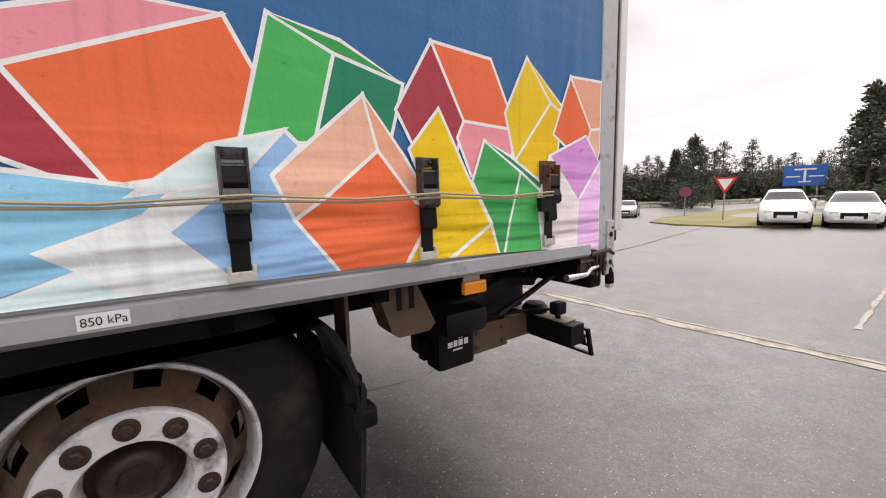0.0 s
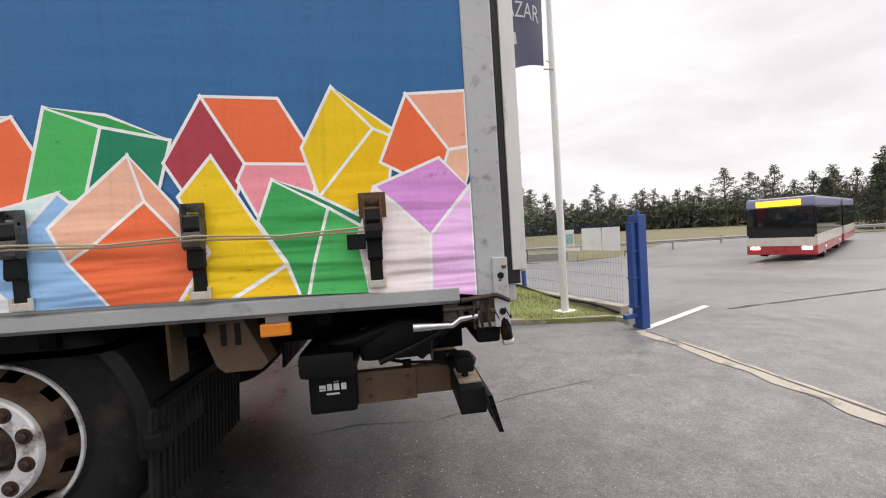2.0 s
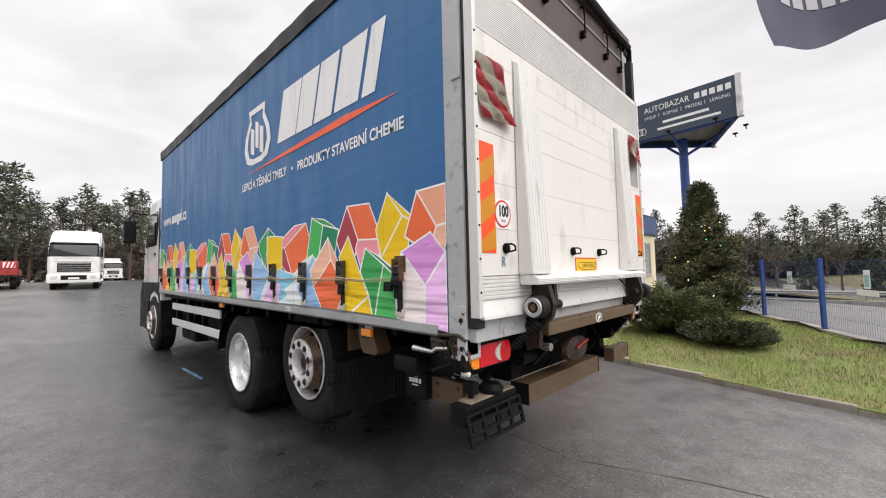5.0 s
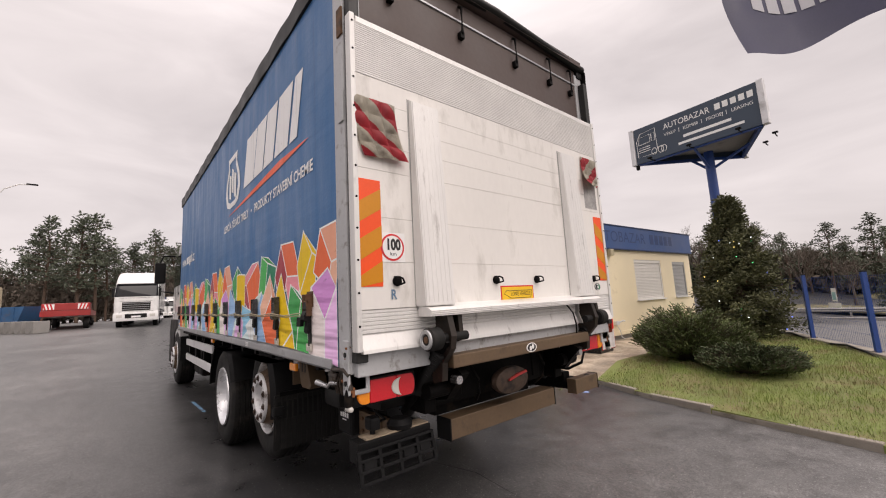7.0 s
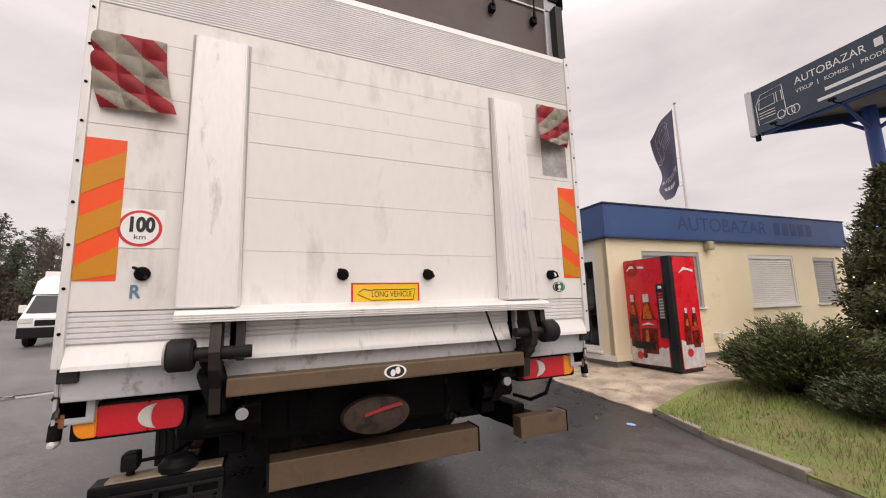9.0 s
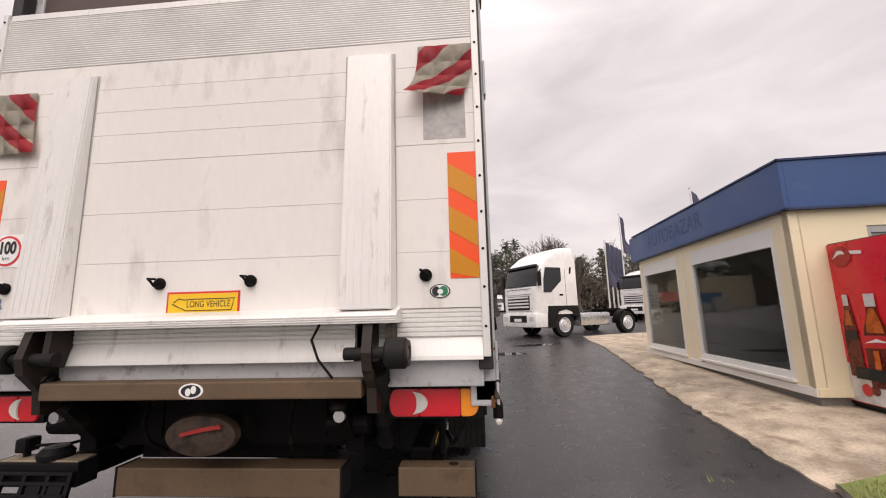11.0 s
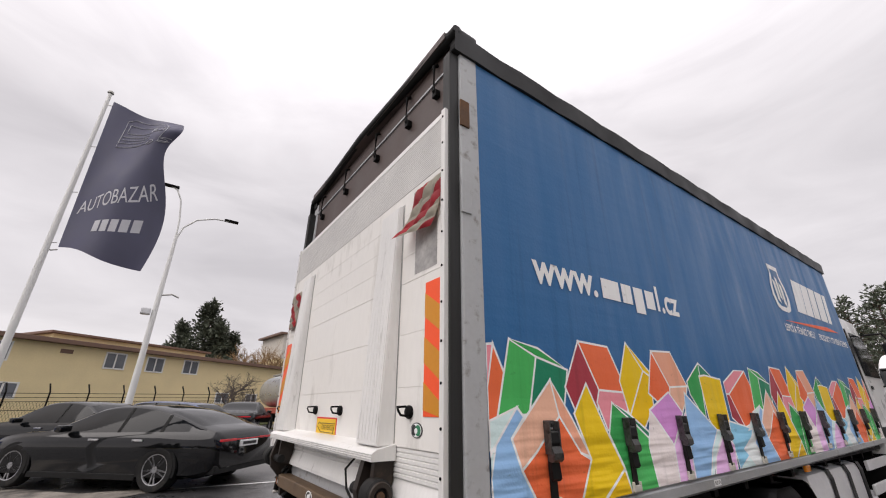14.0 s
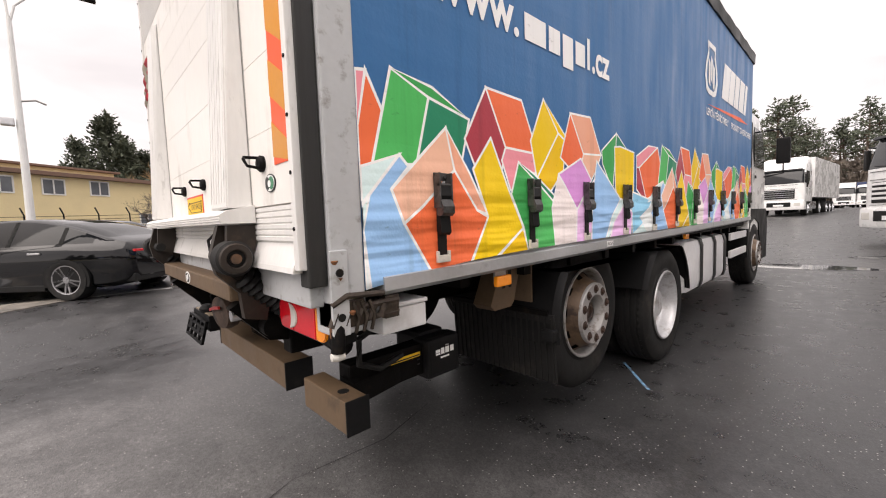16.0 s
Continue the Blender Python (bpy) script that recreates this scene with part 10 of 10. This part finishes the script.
def articulated(m, label, length, high=3.7, body=M_WHITEP, marks=True):
    e = tractor(m, label, high, 1.275)
    part("trailer_body", boxed(-3.0 - length, -3.0, -1.26, 1.26, 1.25, 3.95, 0.02), body, e, "pale box trailer body")
    part("trailer_frame", boxed(-3.0 - length, -3.3, -0.5, 0.5, 1.0, 1.25, 0.01), M_CHASSIS, e)
    for k in range(3):
        for s in (-1, 1):
            lorry_wheel(e, -length - 0.6 + 1.3 * k - 0.2, s)
    if marks:
        for k, x in enumerate((-8.6, -10.1)):
            part("side_mark", boxed(x - 0.7, x, 1.26, 1.266, 2.2, 2.95), M_SHUTTER, e)
    return e


articulated(on_yard(-33.5, -1.1, -6), "white lorry with a long white box trailer", 9.5, 3.95)
articulated(on_yard(-86.0, 6.3, 0), "white lorry parked far off in the yard", 8.0, 3.5, M_WHITEP, False)
articulated(on_yard(-86.5, 3.8, 0), "dark lorry parked far off in the yard", 7.0, 3.5, M_CARBLUE, False)
articulated(on_yard(-86.0, 1.2, 0), "white lorry parked far off in the yard", 8.0, 3.5, M_WHITEP, False)
tractor(on_yard(-15.75, 3.1, -61), "white high-roof tractor unit with bare chassis", 3.85)
for i, (x, y) in enumerate(((-26.0, 12.0), (-28.5, 13.5), (-31.0, 15.0))):
    tractor(on_yard(x, y, -60), "white tractor unit in a row", 3.5 + 0.1 * i)

# box van
van = empty("box_van", on_yard(-17.9, -8.1, 3), "white box van with a roof deflector", "van")
bm = bmesh.new()
prism(bm, [(0.0, 0.45), (0.02, 1.05), (-0.25, 1.25), (-0.95, 1.95), (-1.1, 2.02), (-2.2, 2.02), (-2.2, 0.45)], -0.98, 0.98)
bmesh.ops.bevel(bm, geom=list(bm.edges), offset=0.05, segments=2, affect="EDGES")
vc = part("cab", bm, M_WHITEP, van, smooth=True)
bm = bmesh.new()
prism(bm, [(-0.28, 1.30), (-0.24, 1.30), (-0.93, 1.97), (-0.97, 1.95)], -0.86, 0.86)
part("windscreen", bm, M_GLASSDARK, vc)
for s in (-1, 1):
    bm = bmesh.new()
    prism(bm, [(-0.75, 1.32), (-1.6, 1.32), (-1.6, 1.88), (-1.15, 1.88)], min(s * 0.975, s * 0.988), max(s * 0.975, s * 0.988))
    part("side_window", bm, M_GLASSDARK, vc)
    part("headlamp", boxed(-0.30, 0.03, min(s * 0.55, s * 0.94), max(s * 0.55, s * 0.94), 0.90, 1.10, 0.03), M_CLEAR, vc)
    part("mirror", boxed(-0.75, -0.6, min(s * 1.0, s * 1.22), max(s * 1.0, s * 1.22), 1.3, 1.6, 0.03), M_WHITEP, vc)
    for x in (-0.85, -4.3):
        small_wheel(van, x, s * 0.99, 0.34, 0.22, s, M_RIMSILVER, 8)
part("grille", boxed(-0.05, 0.03, -0.5, 0.5, 0.80, 1.02, 0.02), M_SEAL, vc)
part("bumper", boxed(-0.2, 0.05, -0.97, 0.97, 0.35, 0.75, 0.04), M_SEAL, vc)
bm = bmesh.new()
prism(bm, [(-1.0, 2.03), (-2.2, 2.03), (-2.2, 2.78), (-1.9, 2.80), (-1.3, 2.55)], -1.0, 1.0)
part("deflector", bm, M_WHITEP, van)
part("box_body", boxed(-6.3, -2.25, -1.12, 1.12, 0.95, 3.05, 0.02), M_WHITEP, van, "grey-white box body")
part("chassis", boxed(-6.2, -1.0, -0.5, 0.5, 0.5, 0.95), M_CHASSIS, van)

# red low-loader, blue skip, concrete blocks, container
low = empty("low_loader", on_yard(-36.5, -4.9, 0), "red low-loader trailer with striped warning boards", "trailer")
part("deck", boxed(-9.0, 0.0, -1.3, 1.3, 0.95, 1.35, 0.02), M_CARRED, low)
part("gooseneck", boxed(-2.2, 0.02, -1.25, 1.25, 1.35, 1.85, 0.03), M_CARRED, low)
for s in (-1, 1):
    wbp = part("warning_board", boxed(0.02, 0.035, min(s * 0.6, s * 1.15), max(s * 0.6, s * 1.15), 1.42, 1.80), M_SIGNWHITE, low, "red and white striped board")
    for k in range(3):
        bm = bmesh.new()
        y = s * 0.65 + s * 0.18 * k
        prism(bm, [(y, 1.42), (y + s * 0.09, 1.42), (y + s * 0.19, 1.80), (y + s * 0.10, 1.80)], 0.035, 0.04, "x")
        part("stripe", bm, M_SIGNRED, wbp)
    for x in (-0.9, -2.0, -6.5, -7.8):
        lorry_wheel(low, x, s, 0.42, M_CHASSIS)
skip = empty("blue_skip", on_yard(-41.0, -8.9, 8), "long blue steel skip", "skip")
bm = bmesh.new()
prism(bm, [(-2.2, 0.5), (2.0, 0.5), (2.4, 1.7), (-2.4, 1.7)], -1.0, 1.0)
M_SKIP = mat("blue_skip_paint", (0.03, 0.10, 0.22), 0.6, vary=0.2, dirt=(0.12, 0.08, 0.05), dirt_amount=0.15)
skip_body = part("body", bm, M_SKIP, skip)
for k in range(6):
    part("rib", boxed(-2.0 + 0.75 * k, -1.92 + 0.75 * k, -1.06, 1.06, 0.55, 1.65), M_SKIP, skip_body)
skip.rotation_euler = (0, 0, radians(62))
for k in range(4):
    x, y = -33.4 - 1.05 * k, -5.9 - 0.62 * k
    cb = tagged(part("concrete_block", boxed(-0.4, 0.4, -0.4, 0.4, 0, 0.75, 0.03), M_GREYWALL), "rough grey concrete block in a row", "block", "concrete blocks")
    cb.matrix_basis = on_yard(x, y, 30)
cont = empty("container", on_yard(-48.0, -13.2, 8), "beige storage container with a dark rim", "container")
bm = bmesh.new()
box(bm, -3, 3, -3.4, 3.4, 0.1, 3.4, 0.03)
cont_body = part("body", bm, mat("beige_container", (0.34, 0.29, 0.20), 0.7, vary=0.15, dirt=(0.15, 0.11, 0.08), dirt_amount=0.2), cont)
for k in range(14):
    part("rib", boxed(3.0, 3.05, -3.3 + 0.5 * k, -3.05 + 0.5 * k, 0.2, 3.3), cont_body.data.materials[0], cont_body)
bin_ = tagged(part("waste_bin", prismed([(-0.45, 0.0), (0.45, 0.0), (0.6, 1.25), (-0.6, 1.25)], -0.5, 0.5), M_GREYWALL), "grey plastic waste bin", "bin")
bin_.matrix_basis = on_yard(-36.2, -8.9, 10)

# tanker trailer
tk = empty("tanker", on_yard(-7.2, -26.06, 90), "silver tanker trailer on a red frame", "tanker")
bm = bmesh.new()
lathe(bm, [(0.0, -6.55), (0.9, -6.5), (1.12, -6.2), (1.15, 0), (1.12, 6.2), (0.9, 6.5), (0.0, 6.55)], "x", (0, 0, 2.55), 36)
part("tank", bm, mat("brushed_tank", (0.46, 0.47, 0.49), 0.35, 0.6, vary=0.1, dirt=(0.2, 0.2, 0.2), dirt_amount=0.1), tk, smooth=True)
part("frame", boxed(-6.4, 6.4, -1.1, 1.1, 1.05, 1.40, 0.02), M_CARRED, tk)
part("catwalk", boxed(-6.0, 6.0, -0.35, 0.35, 3.68, 3.80, 0.01), M_GUARD, tk)
for s in (-1, 1):
    for x in (-4.6, -3.3, -2.0):
        lorry_wheel(tk, x, s)
part("underbody", boxed(-6.0, 5.0, -0.8, 0.8, 0.5, 1.05, 0.02), M_CHASSIS, tk)
bx = tagged(part("blue_container", boxed(-1.2, 1.2, -0.8, 0.8, 0, 1.35, 0.03), M_POLEBLUE), "low dark blue steel bin beside the flag pole", "bin")
bx.matrix_basis = on_yard(5.35, -10.75, -20)


# articulated bus on the road
bus = empty("city_bus", on_yard(17.2, 13.4, 213), "red and white articulated city bus with lit destination board", "bus")
M_BUSWHITE = mat("bus_cream_paint", (0.62, 0.58, 0.52), 0.35, vary=0.08, coat=0.3, bump=0.0)
M_BUSRED = mat("bus_red_paint", (0.40, 0.03, 0.035), 0.35, vary=0.08, coat=0.3, bump=0.0)


def bus_section(x0, x1, m=None):
    sec = empty("section", m or Matrix.Identity(4), "", "")
    sec.parent = bus
    part("lower_body", boxed(x0, x1, -1.26, 1.26, 0.30, 0.72, 0.03), M_BUSRED, sec)
    part("side_body", boxed(x0, x1, -1.27, 1.27, 0.72, 1.20, 0.02), M_BUSWHITE, sec)
    part("window_band", boxed(x0 + 0.02, x1 - 0.02, -1.255, 1.255, 1.20, 2.45, 0.03), M_GLASSDARK, sec)
    part("roof", boxed(x0, x1, -1.25, 1.25, 2.45, 2.95, 0.12), mat("bus_roof_blue", (0.22, 0.23, 0.36), 0.4, bump=0.0), sec)
    return sec


s1 = bus_section(-9.5, 0.0)
part("front_mask", boxed(-0.02, 0.04, -1.20, 1.20, 0.70, 1.10, 0.02), M_BUSWHITE, s1)
part("windscreen", boxed(-0.02, 0.035, -1.18, 1.18, 1.10, 2.50, 0.02), M_GLASSDARK, s1)
part("destination_board", boxed(0.0, 0.045, -0.85, 0.75, 2.55, 2.82, 0.01), lamp_glow("destination_glow", (1.0, 0.42, 0.02), 1.6), s1, "lit amber destination board")
for s in (-1, 1):
    part("headlamp", boxed(0.0, 0.05, min(s * 0.75, s * 1.1), max(s * 0.75, s * 1.1), 0.55, 0.68, 0.02), lamp_glow("headlamp_glow", (1.0, 0.93, 0.8), 4.0), s1)
    for x in (-2.6, -8.2):
        lorry_wheel(bus, x, s, 0.48, M_RIMSILVER, 1.22)
part("bellows", boxed(-10.6, -9.5, -1.18, 1.18, 0.5, 2.8, 0.05), M_SEAL, bus)
bus_section(-17.5, -10.6)
